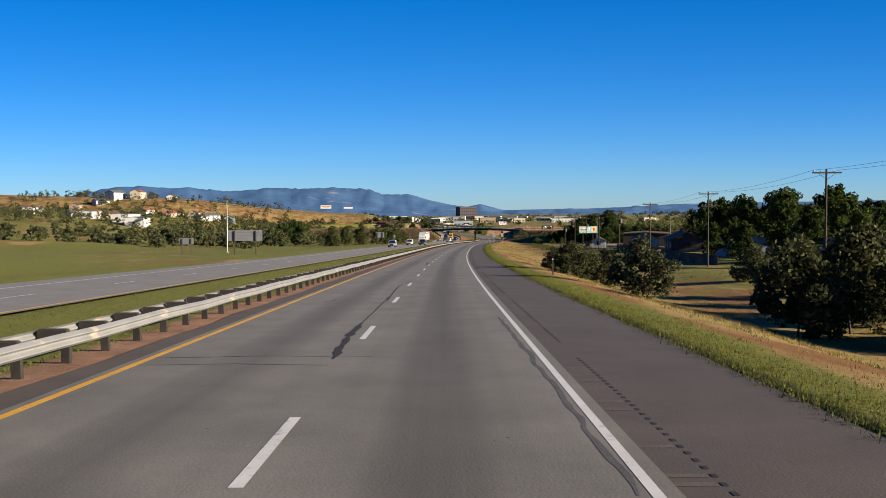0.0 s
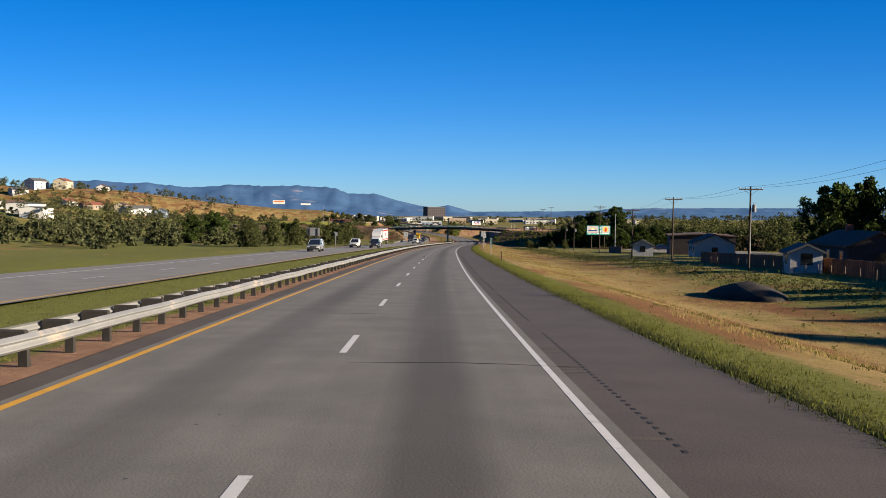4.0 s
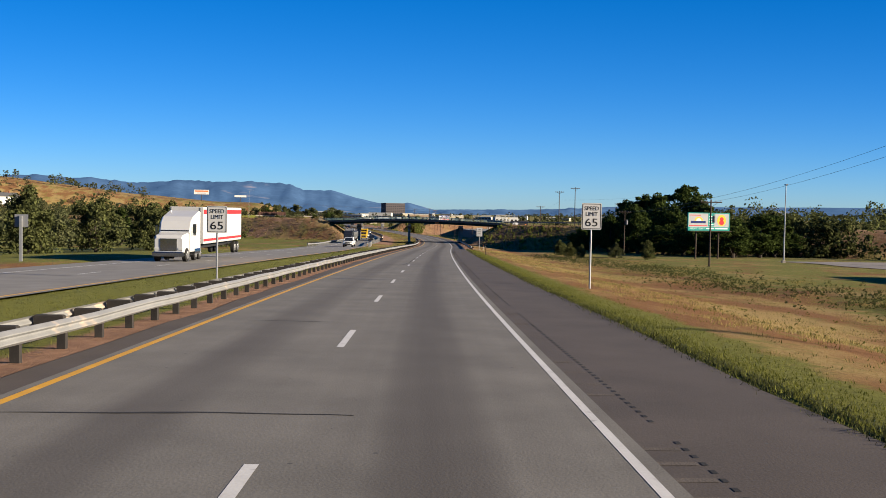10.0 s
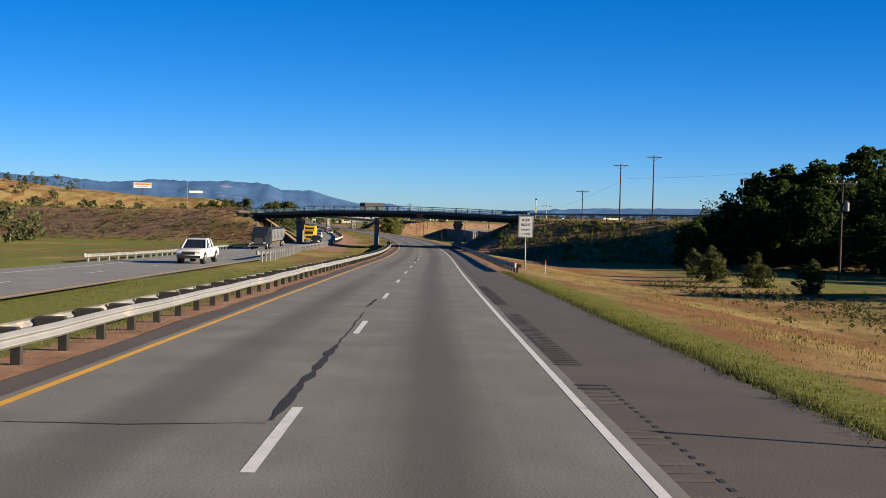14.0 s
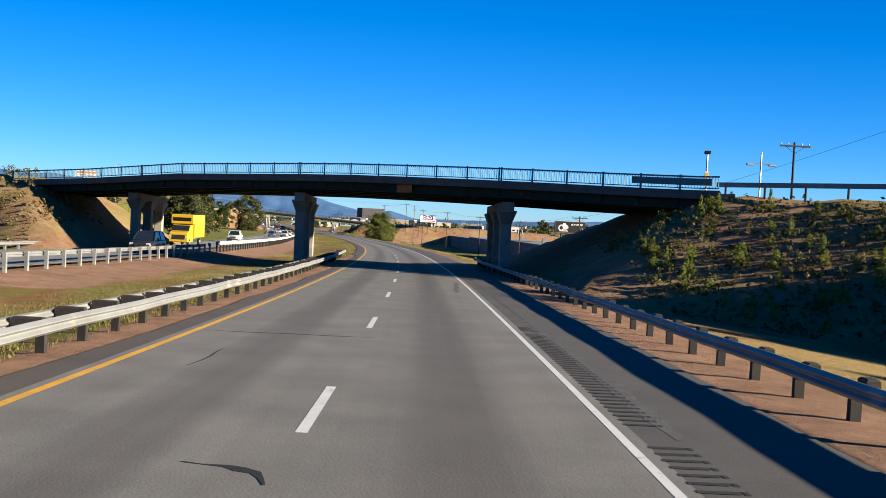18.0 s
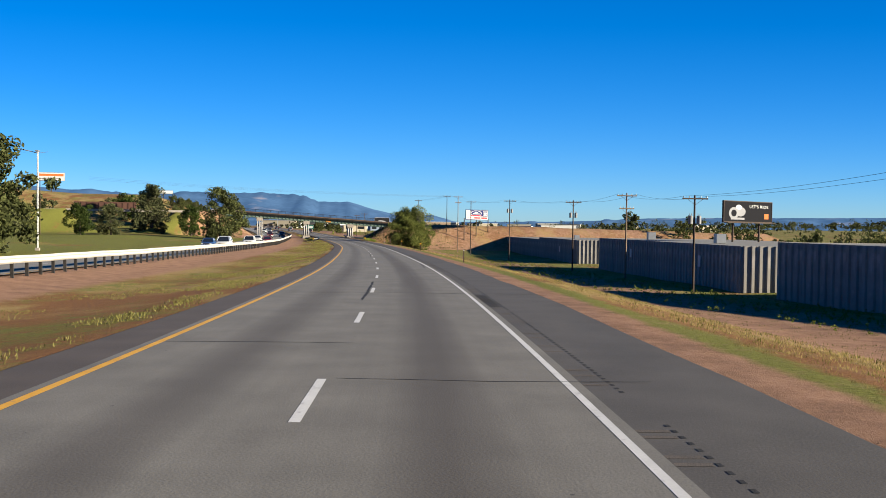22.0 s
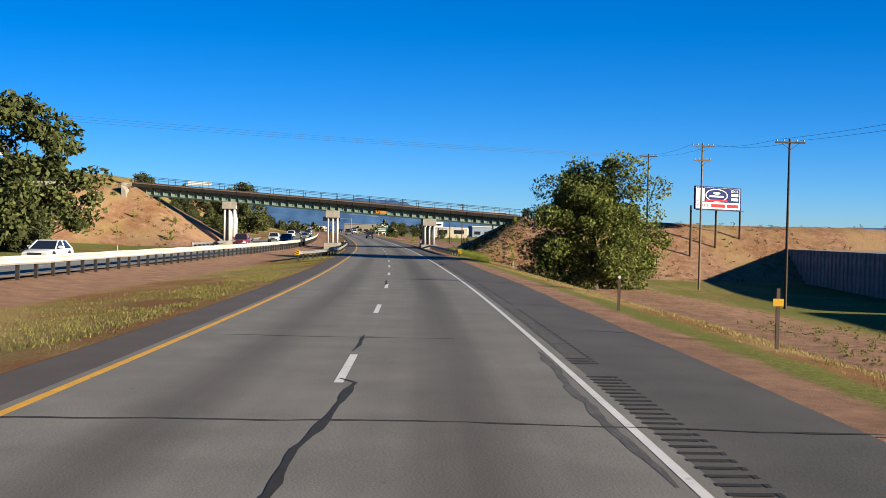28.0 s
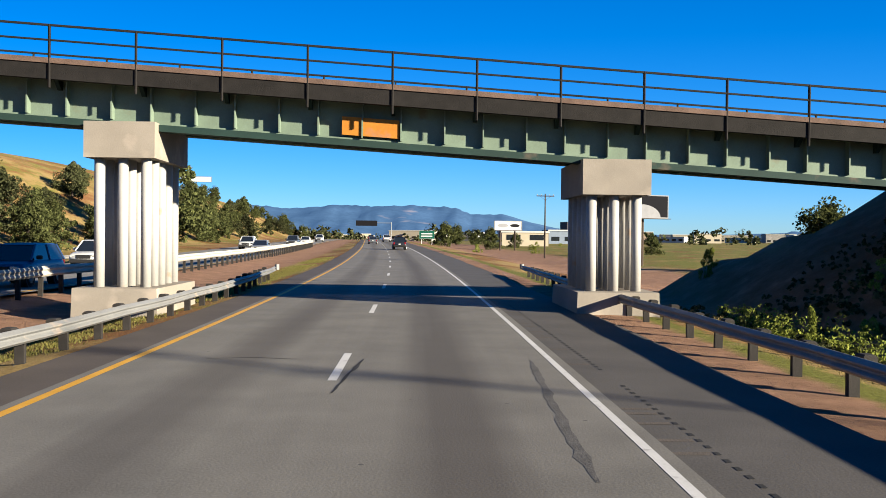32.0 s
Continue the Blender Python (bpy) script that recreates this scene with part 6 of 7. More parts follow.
# grove before the overpass: low at its edge, tall further back on the bank's foot
for s, l, k in ((534, 36, 0.6), (528, 33, 0.45), (540, 39, 0.7), (536, 44, 0.9), (528, 42, 0.85), (546, 45, 0.95), (550, 50, 1.15), (543, 51, 1.15), (534, 50, 1.1), (524, 48, 1.0), (554, 56, 1.3), (546, 58, 1.3), (536, 57, 1.25), (526, 56, 1.2), (516, 52, 1.1), (548, 66, 1.45), (538, 66, 1.4), (528, 65, 1.4), (518, 62, 1.3), (506, 54, 1.1), (500, 60, 1.2), (508, 66, 1.3), (498, 68, 1.35), (512, 76, 1.4), (490, 60, 1.1)):
    put(random.choice(ELM), s, l, k, "tall dark green elm in a roadside grove", group="grove trees", kz=max(0.25, min(k, ((l - 8) / 3.34 - relief(s, l)) / 10.5, 1.18)) if s > 520 else k * 0.62)
for s, l, k in ((478, 28, 0.35), (486, 27, 0.4), (494, 26, 0.45), (503, 27, 0.4), (470, 33, 0.4), (462, 37, 0.45)):
    put(random.choice(OLIVE), s, l, k, "low green shrub at the foot of the grove", "bush", "bush", "roadside bushes")
# trees beyond the oncoming lanes
for s, l, k in ((430, -36, 0.85), (438, -40, 1.0), (446, -36, 0.95), (453, -41, 1.05), (461, -37, 0.95), (468, -41, 1.0), (476, -38, 0.9), (484, -41, 0.85), (422, -41, 1.0), (414, -46, 1.1), (404, -50, 1.1), (395, -54, 1.1), (385, -52, 1.0)):
    put(random.choice(OLIVE), s, l, k, "bushy olive-green tree beside the oncoming lanes")
for s, l, k in ((462, -84, 1.0), (470, -88, 1.1), (455, -82, 1.0), (448, -88, 0.95), (520, -74, 0.8), (530, -70, 0.7), (540, -76, 0.8)):
    put(random.choice(ELM), s, l, k, "dark green tree at the edge of the field")


def wood(name, spots, label, clumps=24, per=26, seed=1):
    """Many far trees as one mass of leaves."""
    rng = random.Random(seed)
    Vs, Fs, o = [], [], 0
    for s, l, k in spots:
        V, F, _ = leaf_cloud(rng, 6.5 * k, 9 * k * rng.uniform(0.7, 1.2), 0.0, clumps, per, 0.42)
        V += np.array(tuple(chart(s, l, relief(s, l) - 0.2)))
        Vs.append(V)
        Fs.append(F + o)
        o += len(V)
    me = mesh_np(name, np.concatenate(Vs), np.concatenate(Fs), LEAF[{5: 1, 6: 1}.get(seed, 3)])
    tagged(new(name, me), label, "woods", kind="stuff")


spots = []
while len(spots) < 330:
    s = random.uniform(330, 1000)
    l = -random.triangular(58, 230, 80)
    if bank1(s, l) > relief(s, l) - 1 and abs(s - 601 + 0.64 * l) < 26 and random.random() < 0.8:
        continue
    if s > 560 and l > -110 and random.random() < 0.7:
        continue
    spots.append((s, l, random.uniform(0.4, 1.05)))
wood("wooded_slope", spots, "dull green trees and scrub on the rising ground", seed=2)
wood("hillside_trees", [(random.uniform(600, 1150), -random.uniform(150, 430), random.uniform(0.6, 1.3)) for k in range(330)], "dull green trees among hillside houses", 18, 20, 3)
for s, l, q, k in ((722, -36.5, 0, 1.05), (728, -40, 1, 1.1), (717, -40, 2, 1.0), (712, -38, 1, 0.9), (883, -32.5, 0, 1.3), (914, -54, 1, 1.25), (905, -42, 2, 0.9), (975, -63, 0, 1.1), (968, -58, 1, 0.9), (985, -70, 2, 1.0), (880, -60, 1, 0.8), (872, -66, 2, 0.8), (905, -90, 0, 0.9), (1035, -30, 0, 1.25), (1042, -34, 1, 1.1), (960, -42, 2, 0.6), (950, -50, 0, 0.8)):
    put(WIDE[q], s, l, k, "leafy green tree beyond the oncoming lanes")
for s, l, k in ((880, -30.5, 0.5), (886, -35, 0.6), (878, -34, 0.5), (911, -51, 0.5), (917, -57, 0.5), (719, -37, 0.5), (725, -38, 0.5)):
    put(random.choice(OLIVE), s, l, k, "bushy undergrowth at the foot of a tree", "bush", "bush", "roadside bushes")
for k in range(60):
    s = random.uniform(985, 1330)
    put(random.choice(OLIVE), s, opp(s) - random.uniform(18, 44), random.uniform(0.45, 1.0), "bushy green tree along the far side of the lanes")
for k in range(26):
    s = random.uniform(960, 1300)
    put(random.choice(WEED + OLIVE[:1]), s, random.uniform(14, 60), random.uniform(0.5, 1.1), "scrubby green bush on dry ground", "bush", "bush", "roadside bushes")
spots = []
for k in range(130):
    s, l = random.uniform(455, 700), random.uniform(90, 190)
    if abs(s - 601 + 0.64 * l) > 22:
        spots.append((s, l, random.uniform(1.6, 2.3)))
for k in range(40):
    l = random.uniform(62, 125)
    spots.append((601.0 - 0.64 * l - random.uniform(24, 34), l, random.uniform(1.2, 1.7)))
for k in range(60):
    spots.append((random.uniform(330, 420), random.uniform(100, 180), random.uniform(1.2, 1.9)))
for k in range(70):
    spots.append((random.uniform(800, 1000), random.uniform(110, 220), random.uniform(0.7, 1.2)))
while len(spots) < 340:
    s, l = random.uniform(110, 900), random.uniform(92, 260)
    if abs(s - 601 + 0.64 * l) < 24:
        continue
    if s > 640 and l < 110:
        continue
    spots.append((s, l, random.uniform(0.8, 1.45)))
ridge = [(random.uniform(350, 1900), random.uniform(280, 900), random.uniform(1.0, 1.9)) for k in range(330)]
wood("ridge_trees", ridge, "dark green woods on the low ridge beyond the fields", 14, 14, 6)
wood("field_trees", spots, "dull green trees behind the fields", 22, 26, 5)


def scrub(name, count, place, size, mat, label, seed, hgt=0.6):
    """Low clumps of twigs and leaves over a bank."""
    rng = random.Random(seed)
    Vs, Fs, o = [], [], 0
    while len(Vs) < count:
        s, l = place(rng)
        k = rng.uniform(0.4, 1.2)
        V, F, _ = leaf_cloud(rng, hgt * k * 1.3, hgt * k * 2.0, 0.0, 4, 14, size)
        V += np.array(tuple(rd(s, l, relief(s, l) - 0.05)))
        Vs.append(V)
        Fs.append(F + o)
        o += len(V)
    tagged(new(name, mesh_np(name, np.concatenate(Vs), np.concatenate(Fs), mat)), label, "scrub", kind="stuff")


def on_bank1(r):
    l = r.uniform(13, 80)
    return 601.0 - 0.64 * l - r.uniform(9, 27), l


def on_bank1_left(r):
    l = -r.uniform(30, 110)
    return 601.0 - 0.64 * l - r.uniform(3, 26), l


def on_bank2(r):
    l = r.choice((r.uniform(9, 70), r.uniform(9, 40), -r.uniform(27, 90)))
    return 939.5 - r.uniform(3, 19), l


def on_bank2_end(r):
    return r.uniform(921, 940), r.uniform(9.5, 24)


def by_rail2(r):
    s = r.uniform(892, 936)
    return s, 9.4 + 0.9 * abs(r.gauss(0, 1)) + (0.6 if s > 915 else 0.0)


def in_field(r):
    return r.uniform(140, 480), r.triangular(11, 36, 30)


def in_ditch(r):
    s = r.uniform(195, 490)
    mid = lerp(s, [195, 300, 400, 490], [31, 29, 26, 22]) + 3 * fbm(s, 0, 0.03)
    return s, mid + r.gauss(0, 2.2)


def by_wall(r):
    s = r.uniform(640, 860)
    return s, r.uniform(22, 35)


scrub("bank_scrub", 1900, on_bank1, 0.06, LEAF[1], "dense dull green scrub covering the overpass bank", 31, 0.5)
scrub("bank_scrub", 1300, on_bank1, 0.07, LEAF[5], "dry straw-coloured scrub on the overpass bank", 36, 0.4)
scrub("bank_scrub", 700, on_bank1_left, 0.1, LEAF[5], "dull scrub on the far overpass bank", 32)
scrub("bank_scrub", 900, on_bank2, 0.06, LEAF[5], "dry scrub on the reddish railway bank", 33, 0.3)
scrub("bank_scrub", 700, on_bank2_end, 0.06, LEAF[3], "dark scrub on the shaded end of the railway bank", 39, 0.34)
scrub("rail_weeds", 620, by_rail2, 0.04, LEAF[4], "bright yellow-green weeds behind the guardrail", 40, 0.62)
scrub("bank_scrub", 260, on_bank2, 0.07, LEAF[1], "olive scrub on the reddish railway bank", 37, 0.5)
scrub("field_scrub", 1500, in_field, 0.03, GRASS_GREEN, "low weeds scattered over the field", 34, 0.16)
scrub("ditch_scrub", 2600, in_ditch, 0.04, LEAF[1], "dark green shrubs and weeds along a ditch in the field", 38, 0.42)
scrub("wall_weeds", 1500, by_wall, 0.045, LEAF[4], "green weeds below the warehouse walls", 35, 0.34)
# weeds on the banks and along the rails
for k in range(290):
    if k < 230:
        l = random.uniform(14, 60)
        s = 601.0 - 0.64 * l - random.uniform(10, 26)
    else:
        l = random.choice((random.uniform(9, 36), -random.uniform(27, 60)))
        s = 939.5 + random.choice((-1, -1, 1)) * random.uniform(4, 17)
    put(random.choice(WEED), s, l, random.uniform(0.2, 0.6), "green weed clump on the reddish bank", "weed", "weed_clump", "weeds", random.uniform(0.4, 0.9))
# far woods: one mass of small clumps along the plain
rng = random.Random(77)
Vs, Fs, o = [], [], 0
for k in range(480):
    y = rng.uniform(1300, 3300)
    x = rng.uniform(-0.38, 0.5) * y
    V, F, _ = leaf_cloud(rng, rng.uniform(5, 10), rng.uniform(9, 22), 0.0, 12, 12, 1.1)
    V[:, 0] += x
    V[:, 1] += y
    V[:, 2] += -18.5 + 14 * smooth(x, 130, 900) + (10 * smooth(-x, 80, 500) if y < 1900 else 0)
    Vs.append(V)
    Fs.append(F + o)
    o += len(V)
tagged(new("distant_woods", mesh_np("distant_woods", np.concatenate(Vs), np.concatenate(Fs), LEAF[3])), "scattered dull green trees across the distant plain", "woods", kind="stuff")


# ---------------- grass ----------------
def grass(name, count, place, hgt, mat, label, seed):
    rs = np.random.RandomState(seed)
    pts = []
    while len(pts) < count:
        q = place(rs)
        if q is not None:
            pts.append(q)
    P = np.array([tuple(rd(s, l, relief(s, l) - 0.02)) for s, l in pts])
    n, per = len(P), 8
    P = np.repeat(P, per, 0) + np.column_stack([rs.normal(0, 0.14, n * per), rs.normal(0, 0.14, n * per), np.zeros(n * per)])
    a = rs.uniform(0, 6.28, n * per)
    h = hgt * rs.uniform(0.5, 1.3, n * per)
    w = 0.006 + 0.01 * rs.random_sample(n * per)
    side = np.column_stack([np.cos(a) * w, np.sin(a) * w, np.zeros(n * per)])
    bend = np.column_stack([rs.normal(0, 0.35, n * per) * h, rs.normal(0, 0.35, n * per) * h, h])
    V = np.stack([P - side, P + side, P + bend], 1).reshape(-1, 3)
    F = np.arange(len(V)).reshape(-1, 3)
    tagged(new(name, mesh_np(name, V, F, mat)), label, "grass", kind="stuff")


def patchy(s0, s1, l0, l1):
    def pick(r):
        s, l = r.uniform(s0, s1), r.uniform(l0, l1)
        return (s, l) if fbm(s, l, 0.13) > 0.05 else None
    return pick


grass("verge_grass", 26000, lambda r: (r.uniform(45, 480), 6.74 + abs(r.normal(0, 0.75))), 0.06, GRASS_GREEN, "green grass along the road verge", 1)
grass("field_grass", 20000, patchy(60, 500, 9.5, 32), 0.12, GRASS_DRY, "dry straw-coloured grass in the field", 2)
grass("median_grass", 15000, lambda r: (r.uniform(60, 560), r.uniform(-11.6, -5.5)), 0.06, GRASS_GREEN, "short green grass in the median", 3)


def mid2(r):
    s = r.uniform(480, 1000)
    l = r.triangular(opp(s) + 5.0, -6.5, -5.3)
    return (s, l) if fbm(s, l, 0.16) > -0.16 else None


grass("median_grass", 34000, mid2, 0.085, GRASS_STRAW, "yellow-green grass in the wide median", 4)
grass("verge_grass", 14000, lambda r: (r.uniform(620, 930), r.triangular(8.2, 9.5, 17)), 0.07, GRASS_DRY, "dry grass along the verge by the warehouses", 5)
grass("verge_grass", 7000, lambda r: (r.uniform(620, 930), r.uniform(9, 30)), 0.1, GRASS_GREEN, "green weeds between dry grass by the warehouses", 6)
# ragged lip of grass; the shade beneath it is put into its darker colour
grass("verge_thatch", 7000, lambda r: (r.uniform(45, 480), 6.7 + abs(r.normal(0, 0.1))), 0.11, LEAF[3], "ragged grass edge along the shoulder, coloured dark for its shade", 7)
grass("field_grass", 9000, lambda r: (r.uniform(60, 490), r.triangular(9, 11, 30)), 0.09, GRASS_GREEN, "green patches of grass in the dry field", 8)

# ---------------- vehicles ----------------
def paint(name, c):
    return material(name, c, 0.3, 0.0, vary=0.04, scale=1, bump=0.0, spec=0.6)


PAINTS = {n: paint(n + "_car_paint", c) for n, c in (("white", (0.75, 0.75, 0.74)), ("black", (0.02, 0.022, 0.026)), ("silver", (0.26, 0.27, 0.28)), ("blue", (0.03, 0.07, 0.2)), ("red", (0.22, 0.02, 0.02)), ("grey", (0.13, 0.14, 0.15)), ("yellow", (0.78, 0.48, 0.02)), ("dark_blue", (0.02, 0.03, 0.07)))}
TYRE = material("black_rubber", (0.018, 0.018, 0.018), 0.85, vary=0.2, bump=0.1)
RIM = material("alloy_rim", (0.5, 0.5, 0.5), 0.35, 0.7, vary=0.05, bump=0.0)
LENS_W = material("headlight_lens", (0.75, 0.75, 0.72), 0.15, vary=0.05, bump=0.0, spec=0.8)
LENS_R = material("tail_light_lens", (0.4, 0.01, 0.01), 0.2, vary=0.05, bump=0.0, spec=0.8)
TRIM = material("black_plastic_trim", (0.03, 0.03, 0.032), 0.6, vary=0.1, bump=0.0)
CHROME = material("chrome", (0.7, 0.7, 0.7), 0.15, 1.0, vary=0.03, bump=0.0)

# side outlines: (y along the car, z), front at y = 0; upper body and glasshouse
BODIES = {
    "suv": dict(L=4.7, W=1.86, base=0.34, hood=1.02, belt=1.12, top=1.76, pts=[0.0, 1.15, 1.95, 4.15, 4.62], wheel=0.37, wy=(0.92, 3.7)),
    "sedan": dict(L=4.6, W=1.78, base=0.26, hood=0.82, belt=0.92, top=1.43, pts=[0.0, 1.3, 2.15, 3.45, 4.25], wheel=0.32, wy=(0.88, 3.6)),
    "van": dict(L=4.9, W=1.92, base=0.3, hood=0.98, belt=1.08, top=1.75, pts=[0.0, 0.7, 2.0, 4.5, 4.85], wheel=0.34, wy=(0.9, 3.85)),
    "pickup": dict(L=5.5, W=1.95, base=0.4, hood=1.1, belt=1.16, top=1.82, pts=[0.0, 1.5, 2.15, 3.45, 3.75], wheel=0.39, wy=(1.0, 4.35)),
}


def wheel(t, x, y, r, w=0.22):
    g = Geo()
    sg = 1 if x > 0 else -1
    rings = []
    for dx, rr in ((-w / 2, r * 0.86), (-w / 2 + 0.03, r), (w / 2 - 0.03, r), (w / 2, r * 0.86)):
        rings.append([(x + dx, y + rr * math.cos(a), r + rr * math.sin(a)) for a in np.linspace(0, 2 * math.pi, 21)[:-1]])
    g.sweep(rings)
    tw = part("tyre", g, TYRE, t)
    g = Geo()
    g.tube((x + sg * (w / 2 - 0.03), y, r), (x + sg * (w / 2 + 0.012), y, r), r * 0.62, r * 0.56, 16)
    for k in range(5):
        a = k * 1.2566
        g.tube((x + sg * (w / 2 + 0.012), y, r), (x + sg * (w / 2 + 0.016), y + r * 0.55 * math.cos(a), r + r * 0.55 * math.sin(a)), 0.035, n=5)
    part("rim", g, RIM, tw)


def car(kind, colour, label, s, l, towards=True, turn=0.0):
    b = BODIES[kind]
    m = at(s, l, 0.0, turn) if towards else at(s, l, 0.0, 180 + turn)
    t = thing("pickup_truck" if kind == "pickup" else ("minivan" if kind == "van" else ("suv" if kind == "suv" else "sedan")), m, label, "pickup truck" if kind == "pickup" else "car", "cars on the highway")
    L, W, z0, hood, belt, top = b["L"], b["W"], b["base"], b["hood"], b["belt"], b["top"]
    y0, y1, y2, y3, y4 = b["pts"]
    r = b["wheel"]

    def section(y, zt, wd, zb=None):
        zb = z0 if zb is None else zb
        q = wd / 2
        return [(-q * 0.94, y, zb), (-q, y, zb + 0.16), (-q, y, zt - 0.22), (-q * 0.93, y, zt - 0.05), (-q * 0.8, y, zt), (q * 0.8, y, zt), (q * 0.93, y, zt - 0.05), (q, y, zt - 0.22), (q, y, zb + 0.16), (q * 0.94, y, zb)]
    g = Geo()
    end_top = hood + (0.05 if kind != "sedan" else 0.12)
    rings = [section(0.0, hood - 0.26, W * 0.86, z0 + 0.08), section(0.12, hood - 0.1, W * 0.95), section(0.5, hood - 0.03, W), section(y1, hood + 0.03, W), section(y2, belt, W), section(y3, belt, W)]
    rings += [section(L - 0.35, end_top if kind in ("sedan",) else belt, W * 0.99), section(L - 0.06, (end_top if kind == "sedan" else belt) - 0.06, W * 0.95), section(L, belt - 0.3, W * 0.9, z0 + 0.1)]
    g.sweep(rings)
    part("body", g, PAINTS[colour], t, shade=True)
    g = Geo()
    wt, wb = W * 0.74, W * 0.93
    q = [(-wb / 2, y1 - 0.05, belt - 0.06), (wb / 2, y1 - 0.05, belt - 0.06), (wb / 2, y4, belt - 0.06), (-wb / 2, y4, belt - 0.06), (-wt / 2, y2, top - 0.05), (wt / 2, y2, top - 0.05), (wt / 2, y3, top - 0.04), (-wt / 2, y3, top - 0.04)]
    g.add(q, [(0, 1, 2, 3), (4, 5, 6, 7), (0, 1, 5, 4), (1, 2, 6, 5), (2, 3, 7, 6), (3, 0, 4, 7)])
    part("glasshouse", g, GLASS, t, "dark tinted glass")
    g = Geo()
    ro = [(-wt / 2 - 0.03, y2 - 0.06, top - 0.07), (wt / 2 + 0.03, y2 - 0.06, top - 0.07), (wt / 2 + 0.03, y3 + 0.08, top - 0.07), (-wt / 2 - 0.03, y3 + 0.08, top - 0.07), (-wt / 2 + 0.1, y2 + 0.15, top), (wt / 2 - 0.1, y2 + 0.15, top), (wt / 2 - 0.1, y3 - 0.1, top), (-wt / 2 + 0.1, y3 - 0.1, top)]
    g.add(ro, [(0, 1, 2, 3), (4, 5, 6, 7), (0, 1, 5, 4), (1, 2, 6, 5), (2, 3, 7, 6), (3, 0, 4, 7)])
    part("roof", g, PAINTS[colour], t)
    for sx in (-1, 1):
        for (ya, yb) in ((y1 - 0.05, y2), (y4, y3), ((y2 + y3) / 2, (y2 + y3) / 2)):
            part("pillar", Geo().tube((sx * wb / 2, ya, belt - 0.06), (sx * wt / 2, yb, top - 0.05), 0.05, n=6), PAINTS[colour], t)
    for sx in (-1, 1):
        part("headlight", Geo().box(*sorted((sx * W * 0.27, sx * W * 0.43)), 0.0, 0.12, hood - 0.34, hood - 0.17, bevel=0.02), LENS_W, t, "clear headlight")
        part("tail_light", Geo().box(*sorted((sx * W * 0.36, sx * W * 0.46)), L - 0.08, L + 0.01, belt - 0.4, belt - 0.1, bevel=0.015), LENS_R, t, "red tail light")
        part("mirror", Geo().box(*sorted((sx * (W / 2 - 0.02), sx * (W / 2 + 0.2))), y1 + 0.35, y1 + 0.47, belt - 0.02, belt + 0.15, bevel=0.03), TRIM if colour != "white" else PAINTS[colour], t)
        for y in b["wy"]:
            part("wheel_arch", Geo().tube((sx * (W / 2 - 0.3), y, r + 0.03), (sx * (W / 2 + 0.004), y, r + 0.03), r * 1.2, n=20), TRIM, t)
            wheel(t, sx * (W / 2 - 0.085), y, r)
    part("grille", Geo().box(-W * 0.24, W * 0.24, -0.02, 0.06, hood - 0.42, hood - 0.18, bevel=0.02), TRIM, t)
    part("bumper", Geo().box(-W * 0.44, W * 0.44, -0.05, 0.1, z0 + 0.02, z0 + 0.24, bevel=0.04), TRIM if kind != "sedan" else PAINTS[colour], t)
    part("bumper", Geo().box(-W * 0.44, W * 0.44, L - 0.08, L + 0.05, z0 + 0.05, z0 + 0.25, bevel=0.04), TRIM if kind != "sedan" else PAINTS[colour], t)
    part("licence_plate", Geo().box(-0.16, 0.16, L + 0.01, L + 0.058, z0 + 0.32, z0 + 0.48), REFLECT, t)
    return t


def lane(s, outer=False):
    return opp(s) - (5.7 if outer else 1.95)


CARS = [("van", "silver", "silver minivan driving in the oncoming lanes", 280, -16.9), ("suv", "white", "white sport utility car in the oncoming lanes", 333, -17.3),
        ("suv", "black", "black sport utility car in the oncoming lanes", 334, -13.3), 
        ("pickup", "white", "white pickup truck in the oncoming lanes", 482, opp(482) - 2.6), ("suv", "black", "black sport utility car under the overpass", 596, lane(596)), ("pickup", "white", "white pickup truck beyond the overpass piers", 668, lane(668, True)),
        ("suv", "white", "large white sport utility car behind the pale guardrail", 762, lane(762)), ("sedan", "blue", "blue saloon car behind the pale guardrail", 772, lane(772, True)), ("suv", "white", "white boxy off-road car behind the pale guardrail", 792, lane(792)), ("sedan", "red", "dark red saloon car in the oncoming lanes", 832, lane(832)),
        ("sedan", "white", "white saloon car in the oncoming lanes", 858, lane(858, True)), ("suv", "red", "dark red sport utility car near the railway bridge", 924, lane(924, True)), ("suv", "blue", "blue sport utility car near the railway bridge", 946, lane(946)), ("suv", "white", "white sport utility car beyond the railway bridge", 966, lane(966, True)),
        ("sedan", "silver", "silver saloon car far off in the oncoming lanes", 1012, lane(1012)), ("suv", "white", "white sport utility car far off in the oncoming lanes", 1028, lane(1028, True)), ("suv", "grey", "grey sport utility car far off in the oncoming lanes", 1052, lane(1052)), ("sedan", "white", "white saloon car far off in the oncoming lanes", 1080, lane(1080)),
        ("sedan", "black", "black saloon car far off in the oncoming lanes", 1100, lane(1100, True)), ("van", "white", "white minivan far off in the oncoming lanes", 1130, lane(1130))]
for k, c, lab, s, l in CARS:
    car(k, c, lab, s, l)
for k, c, lab, s, l in (("suv", "black", "dark sport utility car ahead in the same lanes", 1040, 1.8), ("sedan", "grey", "grey saloon car ahead in the same lanes", 1096, -1.8), ("pickup", "white", "white pickup truck ahead in the same lanes", 1140, 1.9), ("suv", "black", "dark sport utility car far ahead in the same lanes", 1190, -1.8)):
    car(k, c, lab, s, l, towards=False)
